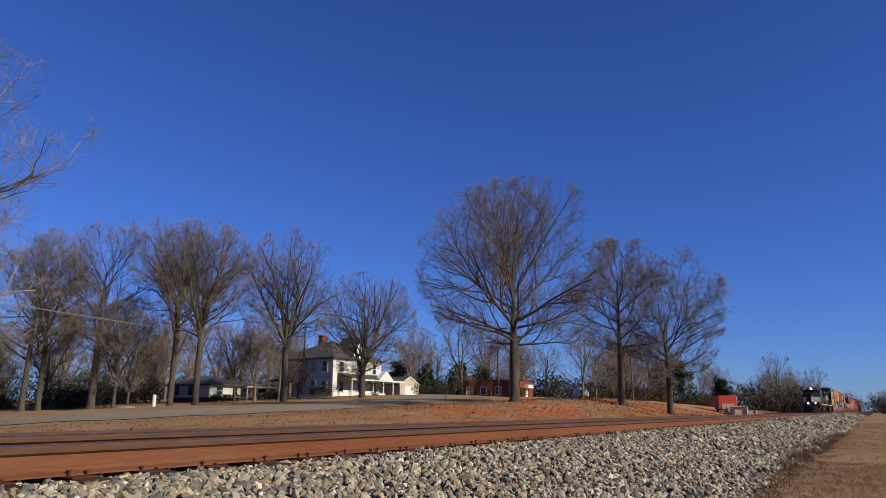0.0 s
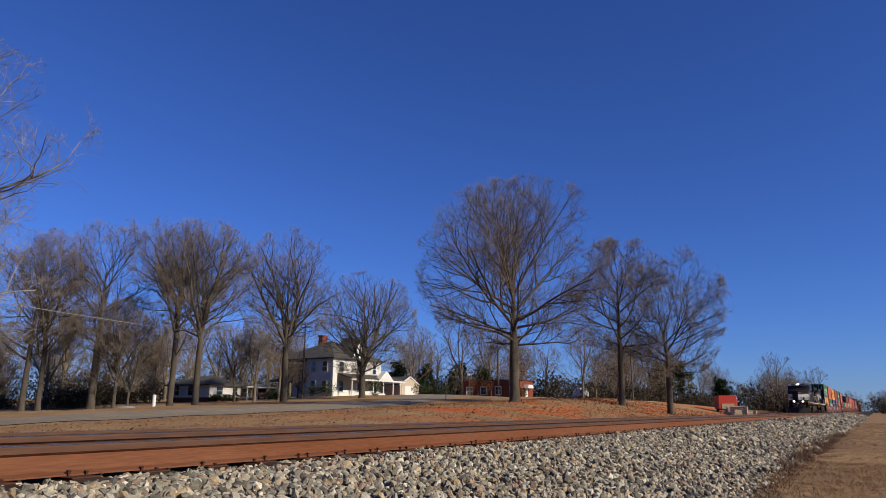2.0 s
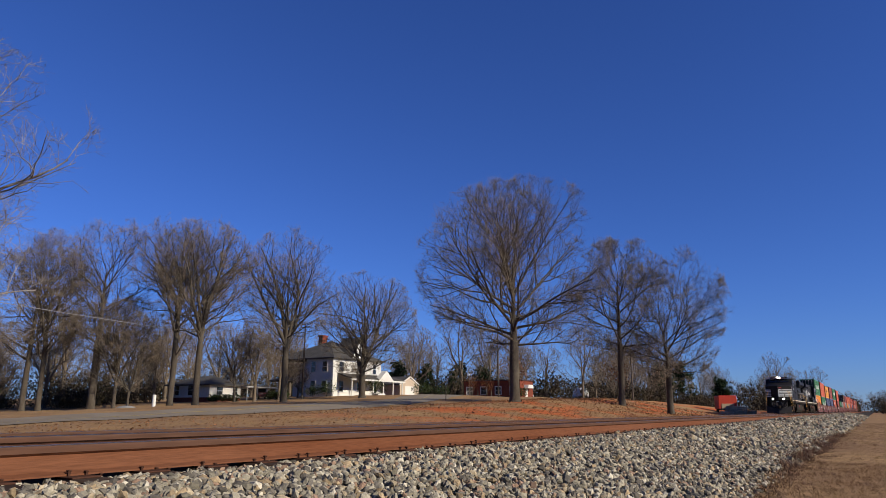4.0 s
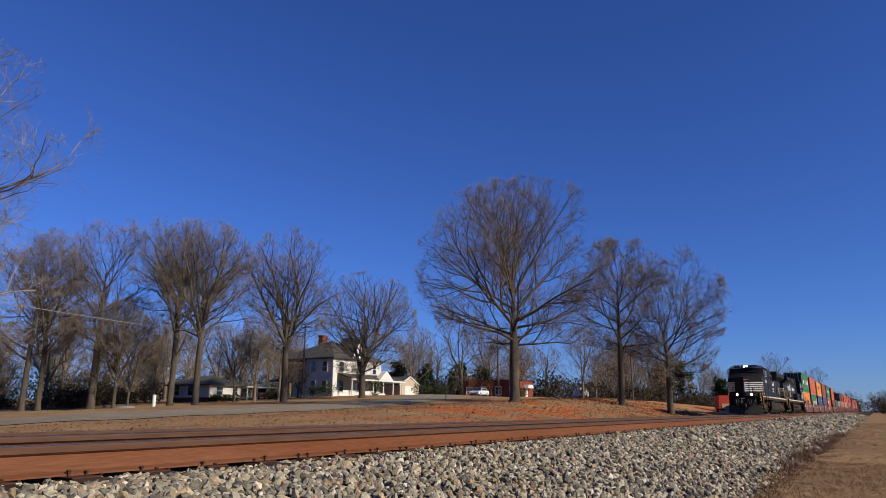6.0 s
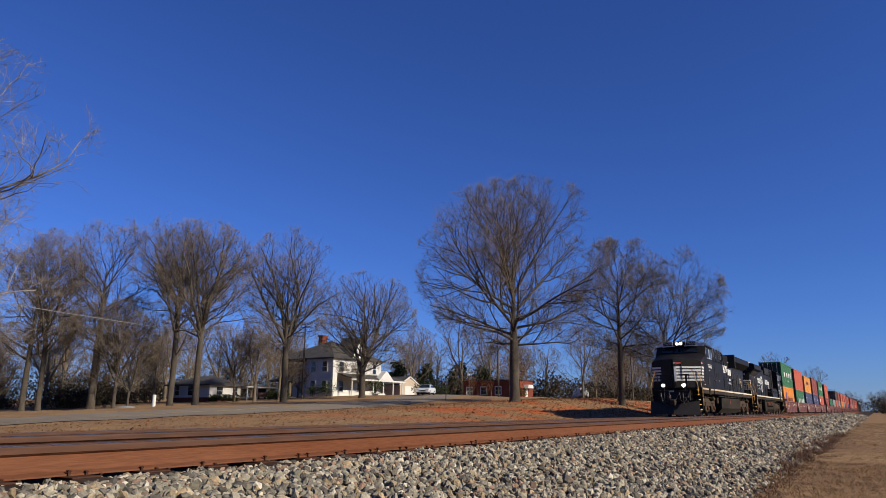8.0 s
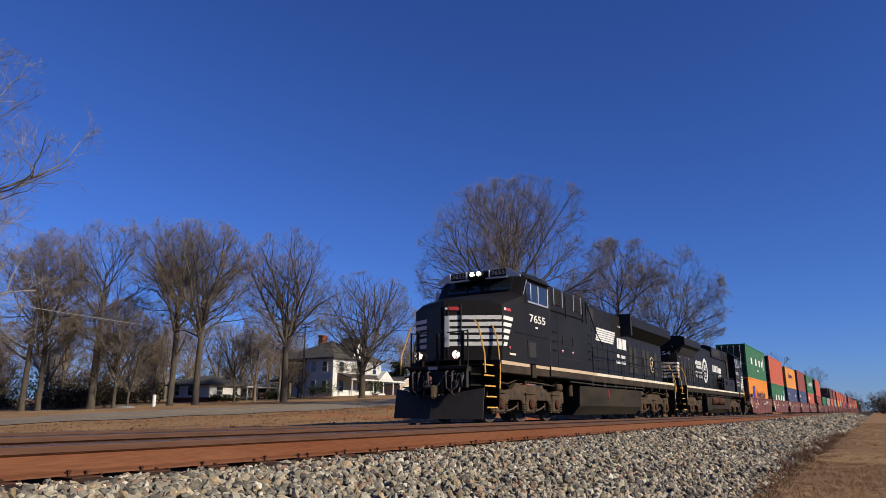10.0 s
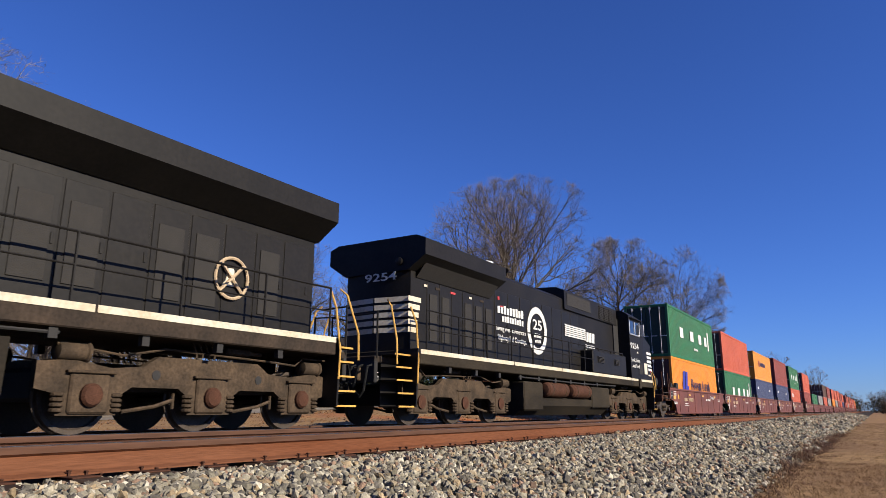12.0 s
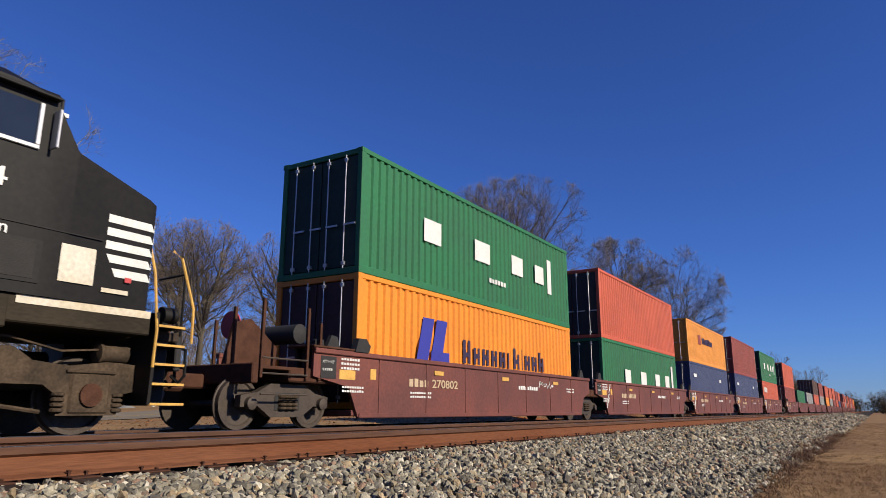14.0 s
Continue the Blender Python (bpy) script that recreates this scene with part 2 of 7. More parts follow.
# ---- mesh helpers ----
class Shape:
    """Collects vertices and faces of one part."""

    def __init__(self):
        self.v, self.f = [], []

    def add(self, vs, fs, m=None):
        o = len(self.v)
        self.v += [tuple(m @ Vector(p)) if m else tuple(p) for p in vs]
        self.f += [tuple(i + o for i in q) for q in fs]
        return self

    def box(self, x0, x1, y0, y1, z0, z1, c=0.0, m=None):
        """A box, its edges cut back by c."""
        if not c:
            vs = [(x, y, z) for x in (x0, x1) for y in (y0, y1) for z in (z0, z1)]
            return self.add(vs, [(0, 1, 3, 2), (4, 6, 7, 5), (0, 4, 5, 1), (2, 3, 7, 6), (0, 2, 6, 4), (1, 5, 7, 3)], m)
        vs, at = [], {}
        lo, hi = (x0, y0, z0), (x1, y1, z1)
        for k in range(8):
            s = [(k >> a) & 1 for a in range(3)]
            for a in range(3):
                p = [(hi[i] if s[i] else lo[i]) if i == a else (hi[i] - c if s[i] else lo[i] + c) for i in range(3)]
                at[k, a] = len(vs)
                vs.append(tuple(p))
        fs = []
        for a in range(3):
            b, d = (a + 1) % 3, (a + 2) % 3
            for s in (0, 1):
                ks = [(s << a) | (i << b) | (j << d) for i, j in ((0, 0), (1, 0), (1, 1), (0, 1))]
                fs.append([at[k, a] for k in (ks if s else ks[::-1])])
            for i in (0, 1):
                for j in (0, 1):
                    k0 = (i << b) | (j << d)
                    k1 = k0 | (1 << a)
                    q = [at[k0, b], at[k1, b], at[k1, d], at[k0, d]]
                    fs.append(q if i == j else q[::-1])
        for k in range(8):
            q = [at[k, 0], at[k, 1], at[k, 2]]
            fs.append(q if bin(k).count("1") % 2 else q[::-1])
        return self.add(vs, fs, m)

    def prism(self, outline, a0, a1, axis="y", m=None):
        """An outline of (u, w) pulled from a0 to a1 along an axis: y: (x, z), x: (y, z), z: (x, y)."""
        put = {"y": lambda u, w, a: (u, a, w), "x": lambda u, w, a: (a, u, w), "z": lambda u, w, a: (u, w, a)}[axis]
        n = len(outline)
        vs = [put(u, w, a0) for u, w in outline] + [put(u, w, a1) for u, w in outline]
        fs = [(i, (i + 1) % n, n + (i + 1) % n, n + i) for i in range(n)] + [tuple(range(n))[::-1], tuple(range(n, 2 * n))]
        return self.add(vs, fs, m)

    def tube(self, pts, r, n=6, r1=None, caps=True):
        """A round bar along points; tapers to r1."""
        pts = [Vector(p) for p in pts]
        r1 = r if r1 is None else r1
        vs, fs = [], []
        for i, p in enumerate(pts):
            d = (pts[min(i + 1, len(pts) - 1)] - pts[max(i - 1, 0)]).normalized()
            a = d.cross(Vector((0, 0, 1)) if abs(d.z) < 0.9 else Vector((1, 0, 0))).normalized()
            b = d.cross(a)
            k = r + (r1 - r) * i / max(1, len(pts) - 1)
            vs += [p + (a * math.cos(q) + b * math.sin(q)) * k for q in (2 * math.pi * j / n for j in range(n))]
        for i in range(len(pts) - 1):
            fs += [(i * n + j, i * n + (j + 1) % n, (i + 1) * n + (j + 1) % n, (i + 1) * n + j) for j in range(n)]
        if caps:
            e = (len(pts) - 1) * n
            fs += [tuple(range(n))[::-1], tuple(range(e, e + n))]
        return self.add(vs, fs)

    def lathe(self, profile, n=24, m=None):
        """Turned round x: profile of (x, radius)."""
        vs = [(x, r * math.cos(2 * math.pi * j / n), r * math.sin(2 * math.pi * j / n)) for x, r in profile for j in range(n)]
        fs = [(i * n + j, i * n + (j + 1) % n, (i + 1) * n + (j + 1) % n, (i + 1) * n + j) for i in range(len(profile) - 1) for j in range(n)]
        e = (len(profile) - 1) * n
        fs += [tuple(range(n))[::-1], tuple(range(e, e + n))]
        return self.add(vs, fs, m)


def mesh_of(name, shape, material, smooth=True):
    me = bpy.data.meshes.new(name)
    me.from_pydata(shape.v, [], shape.f)
    bm = bmesh.new()
    bm.from_mesh(me)
    bmesh.ops.recalc_face_normals(bm, faces=bm.faces)
    bm.to_mesh(me)
    bm.free()
    if smooth:
        me.shade_smooth()
        me.set_sharp_from_angle(angle=radians(32))
    me.materials.append(material)
    return me


def part(name, shape, material, parent=None, label="", smooth=True):
    ob = new(name, mesh_of(name, shape, material, smooth))
    ob.parent = parent
    return tagged(ob, label)


def again(ob, parent=None, at=None):
    """One more object on the same mesh."""
    o = new(ob.name.split(".")[0], ob.data)
    o.parent = parent or ob.parent
    if at:
        o.location = at
    return o


def thing(name, label, category, at=None, group="", kind=""):
    ob = tagged(new(name), label, category, group, kind)
    if at is not None:
        ob.matrix_basis = at if isinstance(at, Matrix) else Matrix.Translation(at)
    return ob


def raw_mesh(name, verts, faces, material, smooth=False):
    """Many alike faces at once: verts (n, 3), faces (m, 3 or 4)."""
    me = bpy.data.meshes.new(name)
    k = faces.shape[1]
    me.vertices.add(len(verts))
    me.vertices.foreach_set("co", np.asarray(verts, np.float32).ravel())
    me.loops.add(faces.size)
    me.loops.foreach_set("vertex_index", faces.astype(np.int32).ravel())
    me.polygons.add(len(faces))
    me.polygons.foreach_set("loop_start", np.arange(0, faces.size, k, dtype=np.int32))
    me.polygons.foreach_set("use_smooth", np.full(len(faces), smooth))
    me.update(calc_edges=True)
    me.validate()
    me.materials.append(material)
    return me


def lettering(name, text, size, material, parent, m, width=None, label="", depth=0.004):
    """Words in the built-in font as flat mesh, set at m, fitted to a width."""
    cu = bpy.data.curves.new(name, "FONT")
    cu.body, cu.size, cu.extrude = text, size, depth
    cu.offset = 0.012 * size
    tmp = new(name, cu)
    bpy.context.view_layer.update()
    me = bpy.data.meshes.new_from_object(tmp.evaluated_get(bpy.context.evaluated_depsgraph_get()))
    bpy.data.objects.remove(tmp)
    xs = [v.co.x for v in me.vertices]
    if width:
        k = width / (max(xs) - min(xs))
        me.transform(Matrix.Diagonal((k, 1, 1, 1)))
    me.materials.clear()
    me.materials.append(material)
    ob = new(name, me)
    ob.parent = parent
    ob.matrix_basis = m
    return tagged(ob, label)


def smoothstep(a, b, x):
    t = np.clip((x - a) / (b - a), 0, 1)
    return t * t * (3 - 2 * t)


# ---- ground ----
def ground_z(x, y):
    L = -x
    yy = np.minimum(y, 88.0) - 0.45 * np.clip(y - 110, 0, 90)
    hill = -1.05 + 0.031 * yy + 0.35 * smoothstep(34, 41, L) * smoothstep(10, 40, y)
    hill = hill + 0.45 * smoothstep(44, 56, L) * smoothstep(62, 85, y)
    hill = hill - 0.5 * smoothstep(50, 66, L) * smoothstep(60, 42, y)
    z = -0.55 + (hill + 0.55) * smoothstep(15, 31, L)
    z = z + 0.85 * np.exp(-((L - 23) / 5.0) ** 2 / 2 - ((y - 62) / 16.0) ** 2 / 2) * (1 - smoothstep(34, 40, L))
    z = z - 0.10 * smoothstep(2.6, 0.6, L) - 0.45 * smoothstep(1.3, 1.95, L) * smoothstep(14.3, 13.0, L)
    z = z + 0.05 * np.sin(x * 0.8 + y * 0.37) * np.sin(y * 0.5 - x * 0.21) * (smoothstep(13, 16, L) + smoothstep(0.2, -2, L))
    return z


def gz(x, y):
    return float(ground_z(np.array(float(x)), np.array(float(y))))


def ground():
    xs = np.concatenate([-np.geomspace(2500, 130, 14), np.arange(-120, -44, 3.0), np.arange(-44, 6, 0.5), np.geomspace(6, 1500, 22)])
    ys = np.concatenate([-np.geomspace(1500, 20, 12), np.arange(-18, 100, 1.0), np.geomspace(100, 3500, 40)])
    X, Y = np.meshgrid(xs, ys, indexing="ij")
    V = np.stack([X, Y, ground_z(X, Y)], -1).reshape(-1, 3)
    a = (np.arange(len(xs) - 1)[:, None] * len(ys) + np.arange(len(ys) - 1)).ravel()
    F = np.stack([a, a + len(ys), a + len(ys) + 1, a + 1], -1)
    ob = new("ground", raw_mesh("ground", V, F, GRASS, True))
    # bare clay where the bank is worn
    nt = GRASS.node_tree
    n, l = nt.nodes, nt.links
    hsv = [q for q in n if q.type == "HUE_SAT"][0]
    mixin = [q for q in n if q.type == "MIX"][0]
    noise1 = n.new("ShaderNodeTexNoise")
    noise1.inputs["Scale"].default_value = 0.16
    noise1.inputs["Detail"].default_value = 6
    co = [q for q in n if q.type == "TEX_COORD"][0]
    sep = n.new("ShaderNodeSeparateXYZ")
    l.new(co.outputs["Object"], noise1.inputs[0])
    l.new(co.outputs["Object"], sep.inputs[0])
    near = n.new("ShaderNodeMapRange")
    near.interpolation_type = "SMOOTHSTEP"
    near.inputs[1].default_value, near.inputs[2].default_value = -33.0, -24.0
    l.new(sep.outputs[0], near.inputs[0])
    strip = n.new("ShaderNodeMapRange")
    strip.interpolation_type = "SMOOTHSTEP"
    strip.inputs[1].default_value, strip.inputs[2].default_value = -15.5, -18.0
    l.new(sep.outputs[0], strip.inputs[0])
    length = n.new("ShaderNodeMapRange")
    length.interpolation_type = "SMOOTHSTEP"
    length.inputs[1].default_value, length.inputs[2].default_value = 22.0, 40.0
    l.new(sep.outputs[1], length.inputs[0])
    th = n.new("ShaderNodeMapRange")
    th.inputs[1].default_value, th.inputs[2].default_value = 0.47, 0.56
    l.new(noise1.outputs[0], th.inputs[0])
    prod = th.outputs[0]
    for s in (near, strip, length):
        mu = n.new("ShaderNodeMath")
        mu.operation = "MULTIPLY"
        l.new(prod, mu.inputs[0])
        l.new(s.outputs[0], mu.inputs[1])
        prod = mu.outputs[0]
    clay = n.new("ShaderNodeMix")
    clay.data_type = "RGBA"
    clay.inputs[7].default_value = (0.37, 0.10, 0.03, 1)
    l.new(mixin.outputs[2], clay.inputs[6])
    l.new(prod, clay.inputs[0])
    l.new(clay.outputs[2], hsv.inputs["Color"])
    return tagged(ob, "dry brown winter lawn with patches of red clay", "ground", kind="structure")


ROAD = ((37.5, -60), (37.5, 0), (37.6, 20), (38.2, 40), (41, 56), (47, 70), (53, 83), (56, 100), (58, 125), (62, 170), (70, 260))


def road_at(s):
    """The road's middle at s from 0 to 10, gliding through its bends."""
    i = min(int(s), len(ROAD) - 2)
    p = [Vector((-ROAD[min(max(i + k, 0), len(ROAD) - 1)][0], ROAD[min(max(i + k, 0), len(ROAD) - 1)][1])) for k in (-1, 0, 1, 2)]
    u = s - i
    return 0.5 * ((2 * p[1]) + (p[2] - p[0]) * u + (2 * p[0] - 5 * p[1] + 4 * p[2] - p[3]) * u * u + (3 * p[1] - p[0] - 3 * p[2] + p[3]) * u ** 3)


def road():
    cs = [road_at(k / 12) for k in range(0, 12 * (len(ROAD) - 1) + 1)]
    sh, ln = Shape(), Shape()
    for target, offs, lift in ((sh, [-3.4 + 0.68 * k for k in range(11)], 0.035), (ln, [-0.06, 0.06], 0.045)):
        vs = []
        for i, c in enumerate(cs):
            d = (cs[min(i + 1, len(cs) - 1)] - cs[max(i - 1, 0)]).normalized()
            for o in offs:
                p = c + Vector((d.y, -d.x)) * o
                vs.append((p.x, p.y, gz(p.x, p.y) + lift))
        n = len(offs)
        target.add(vs, [(i * n + j, i * n + j + 1, (i + 1) * n + j + 1, (i + 1) * n + j) for i in range(len(cs) - 1) for j in range(n - 1)])
    r = part("road", sh, ASPHALT)
    tagged(r, "sun-bleached grey asphalt country road", "road", kind="structure")
    part("centre_line", ln, LINE, r)


# ---- railway ----
RAIL = ((-0.070, -0.186), (0.070, -0.186), (0.070, -0.175), (0.012, -0.158), (0.009, -0.060), (0.034, -0.043), (0.0365, -0.010), (0.030, -0.002), (0.0, 0.0),
        (-0.030, -0.002), (-0.0365, -0.010), (-0.034, -0.043), (-0.009, -0.060), (-0.012, -0.158), (-0.070, -0.175))


def track(x, z, label, ties_to, plates_to):
    t = thing("railway_track", label, "railway track", (x, 0, z), kind="structure")
    for s in (1, -1):
        sh = Shape().prism([(u, w) for u, w in RAIL], -40, 1400, "y")
        r = part("rail", sh, RUST if s == 1 and x == NX else RUST_DARK, t, "rust-brown steel rail")
        r.location.x = s * 0.755
        hd = [(-0.034, -0.044), (0.034, -0.044), (0.0375, -0.010), (0.031, -0.001), (0.0, 0.001), (-0.031, -0.001), (-0.0375, -0.010)]
        part("rail_head", Shape().prism(hd, -40, 1400, "y"), HEAD, r, "brown-grey rail head")
        top = Shape().box(-0.030, 0.030, -40, 1400, 0.0005, 0.0030)
        part("running_surface", top, STEEL, r, "worn bright rail top")
    tie = part("tie", Shape().box(-1.3, 1.3, -0.114, 0.114, -0.375, -0.198, 0.012), TIE, t, "weathered creosoted wooden tie")
    tie.location.y = 0.55
    plate = spike = None
    n = int(ties_to / 0.508)
    for k in range(-6, n):
        y = 0.55 + 0.508 * k
        if k:
            o = again(tie, t, (0, y, 0))
            o.rotation_euler.z = radians(random.uniform(-1.2, 1.2))
        if 0 <= y < plates_to:
            for s in (1, -1):
                if not plate:
                    plate = part("tie_plate", Shape().box(-0.19, 0.19, -0.095, 0.095, -0.199, -0.1865, 0.004), RUST_DARK, t)
                    sp = Shape().box(-0.006, 0.008, -0.008, 0.008, -0.2, -0.172, 0.002).box(-0.018, 0.012, -0.011, 0.011, -0.175, -0.164, 0.003)
                    spike = part("spike", sp, RUST_DARK, t)
                    p, q = plate, spike
                    q.location = (s * 0.755 + 0.078, y - 0.055, 0)
                else:
                    p = again(plate, t)
                    q = again(spike, t, (s * 0.755 + 0.078, y - 0.055, random.uniform(-0.01, 0.015)))
                p.location = (s * 0.755, y, 0)
                if s == 1:
                    again(spike, t, (s * 0.755 + 0.078, y + 0.06, random.uniform(-0.01, 0.02)))
                    # spring anchor clipped to the rail foot beside the tie
                    again(spike, t, (s * 0.755 + 0.075, y + 0.16, random.uniform(-0.03, -0.015)))
    return t


def bed_z(L):
    """Height of the ballast across the tracks; L is metres to the far side."""
    pts = [(0.95, -0.76), (1.3, -0.655), (2.0, -0.52), (3.2, -0.27), (3.7, -0.225), (4.15, -0.245), (6.6, -0.25), (7.6, -0.36), (9.0, -0.37), (11.8, -0.37), (12.6, -0.45), (14.6, -0.85)]
    return np.interp(L, [p[0] for p in pts], [p[1] for p in pts])


def ballast():
    Ls = np.concatenate([np.arange(0.95, 4.4, 0.15), np.arange(4.4, 14.7, 0.4)])
    ys = np.concatenate([np.arange(-30, 30, 0.3), np.geomspace(30, 1400, 60)])
    X, Y = np.meshgrid(-Ls, ys, indexing="ij")
    rs = np.random.RandomState(4)
    Z = bed_z(-X) + 0.02 * rs.rand(*X.shape) - 0.012
    V = np.stack([X, Y, Z], -1).reshape(-1, 3)
    a = (np.arange(len(Ls) - 1)[:, None] * len(ys) + np.arange(len(ys) - 1)).ravel()
    F = np.stack([a, a + 1, a + len(ys) + 1, a + len(ys)], -1)
    ob = new("ballast_bed", raw_mesh("ballast_bed", V, F, SHADED_BED, True))
    tagged(ob, "crushed-stone railway embankment, coloured dark as the shaded gaps between stones", "ballast", kind="structure")
    # loose stones: twenty-sided, squashed and turned at random
    p = (1 + 5 ** 0.5) / 2
    ico = np.array([(-1, p, 0), (1, p, 0), (-1, -p, 0), (1, -p, 0), (0, -1, p), (0, 1, p), (0, -1, -p), (0, 1, -p), (p, 0, -1), (p, 0, 1), (-p, 0, -1), (-p, 0, 1)]) / 1.9
    tri = np.array([(0, 11, 5), (0, 5, 1), (0, 1, 7), (0, 7, 10), (0, 10, 11), (1, 5, 9), (5, 11, 4), (11, 10, 2), (10, 7, 6), (7, 1, 8),
                    (3, 9, 4), (3, 4, 2), (3, 2, 6), (3, 6, 8), (3, 8, 9), (4, 9, 5), (2, 4, 11), (6, 2, 10), (8, 6, 7), (9, 8, 1)])
    spots = []
    for y0, y1, n, size in ((0.3, 6, 14500, 0.027), (6, 13, 12000, 0.030), (13, 32, 9000, 0.042), (32, 70, 4000, 0.08), (70, 130, 1500, 0.11)):
        L = 1.05 + 3.3 * rs.rand(n) ** 0.95 - 0.3 * rs.rand(n) ** 3
        y = y0 + (y1 - y0) * rs.rand(n)
        r = size * (0.55 + 0.85 * rs.rand(n))
        sparse = (L > 1.34 + 0.14 * np.sin(y * 1.3) + 0.08 * np.sin(y * 3.1)) | (rs.rand(n) < 0.22)
        z = bed_z(L) + r * (0.1 + 0.8 * rs.rand(n))
        z = np.where((L > 3.95), np.minimum(z, -0.222 + 0.012 * np.sin(y * 9.0)), z)
        spots.append(np.stack([-L, y, z, r], -1)[sparse])
    S = np.concatenate(spots)
    n = len(S)
    shape = ico[None] * (1 + 0.19 * rs.randn(n, 12, 1).clip(-1.4, 1.4)) * rs.uniform([0.75, 0.65, 0.45], [1.5, 1.15, 0.85], (n, 3))[:, None]
    q = rs.randn(n, 4)
    q /= np.linalg.norm(q, axis=1, keepdims=True)
    w, x, y, z = q.T
    R = np.stack([1 - 2 * (y * y + z * z), 2 * (x * y - z * w), 2 * (x * z + y * w), 2 * (x * y + z * w), 1 - 2 * (x * x + z * z), 2 * (y * z - x * w),
                  2 * (x * z - y * w), 2 * (y * z + x * w), 1 - 2 * (x * x + y * y)], -1).reshape(n, 3, 3)
    V = np.einsum("nij,nkj->nki", R, shape) * S[:, None, 3:4] + S[:, None, :3]
    F = (tri[None] + 12 * np.arange(n)[:, None, None]).reshape(-1, 3)
    st = new("ballast_stones", raw_mesh("ballast_stones", V.reshape(-1, 3), F, STONE))
    tagged(st, "loose angular grey and tan ballast stones", "gravel", kind="stuff")


def tufts(name, label, spots, material, height, blades, seed, lean=0.5):
    """Clumps of thin upright blades, as triangles."""
    rs = np.random.RandomState(seed)
    P = np.repeat(np.array(spots), blades, 0)
    n = len(P)
    P = P + np.stack([rs.randn(n) * 0.05, rs.randn(n) * 0.05, np.zeros(n)], -1)
    a = rs.rand(n) * 2 * math.pi
    h = height * (0.4 + 0.9 * rs.rand(n))
    side = np.stack([np.cos(a), np.sin(a), 0 * a], -1) * (0.003 + 0.003 * rs.rand(n))[:, None]
    b = rs.rand(n) * 2 * math.pi
    tip = P + np.stack([np.cos(b) * h * lean * rs.rand(n), np.sin(b) * h * lean * rs.rand(n), h], -1)
    V = np.stack([P - side, P + side, tip], 1).reshape(-1, 3)
    F = np.arange(3 * n).reshape(-1, 3)
    return tagged(new(name, raw_mesh(name, V, F, material)), label, "grass", kind="stuff")


def verge():
    rs = np.random.RandomState(8)
    spots = []
    for y0, y1, n in ((1.5, 6, 4200), (6, 14, 4200), (14, 60, 5200)):
        y = y0 + (y1 - y0) * rs.rand(n)
        x = -1.65 + (2.1 + 0.03 * y) * rs.rand(n)
        keep = (x > -1.22 - 0.14 * np.sin(y * 1.3)) | (rs.rand(n) < 0.12)
        for a, b in zip(x[keep], y[keep]):
            spots.append((a, b, max(gz(a, b), float(bed_z(-a)) if a < -1.0 else -9) - 0.01))
    tufts("verge_grass", "short dry tan grass beside the ballast", spots, BLADE, 0.034, 8, 3, 2.2)
    spots = []
    for k in range(520):
        y = 3.0 + 30 * rs.rand() ** 1.4
        x = -1.10 + rs.randn() * 0.30
        spots.append((x, y, max(float(bed_z(-x)), gz(x, y)) - 0.02))
    tufts("dead_weeds", "brown dead weeds along the ballast edge", spots, WEED, 0.055, 22, 5, 2.4)
    # taller dark clumps where nobody mows
    spots = []
    for k in range(12):
        y = 12.5 + 1.3 * k + rs.uniform(-0.5, 0.5)
        x = -1.30 + rs.randn() * 0.10
        for q in range(int(rs.uniform(3, 7))):
            a, b = x + rs.randn() * 0.10, y + rs.randn() * 0.14
            spots.append((a, b, max(float(bed_z(-a)), gz(a, b)) - 0.03))
    tufts("weed_clumps", "rounded clumps of dark brown dead weeds beside the ballast", spots, WEED, 0.17, 50, 6, 1.1)


def fallen_leaves():
    """Leaf litter on the lawn and bank: small curled scraps."""
    rs = np.random.RandomState(12)
    n = 42000
    y = 8 + 92 * rs.rand(n) ** 1.1
    x = -14.2 - 19.5 * rs.rand(n)
    keep = rs.rand(n) < 0.35 + 0.65 * np.exp(-((y - 55) / 22.0) ** 2)
    x, y = x[keep], y[keep]
    n = len(x)
    s = (0.025 + 0.035 * rs.rand(n)) * (0.8 + y / 70)
    P = np.stack([x, y, ground_z(x, y) + 0.02], -1)
    A = rs.randn(n, 3) * s[:, None] * np.array([1, 1, 0.8])
    B = rs.randn(n, 3) * s[:, None] * np.array([1, 1, 0.8])
    V = np.stack([P, P + np.abs(A) * np.array([1, 1, 1]), P + B * np.array([1, 1, 0.2])], 1).reshape(-1, 3)
    tagged(new("leaf_litter", raw_mesh("leaf_litter", V, np.arange(3 * n).reshape(-1, 3), LEAF)), "fallen brown leaves scattered over the dry lawn", "leaves", kind="stuff")


ground()
fallen_leaves()
road()
track(NX, 0.0, "near railway track with rusty rails on wooden ties", 70, 36)
track(TX, TZ, "far railway track that the train runs on", 60, 0)
ballast()
verge()

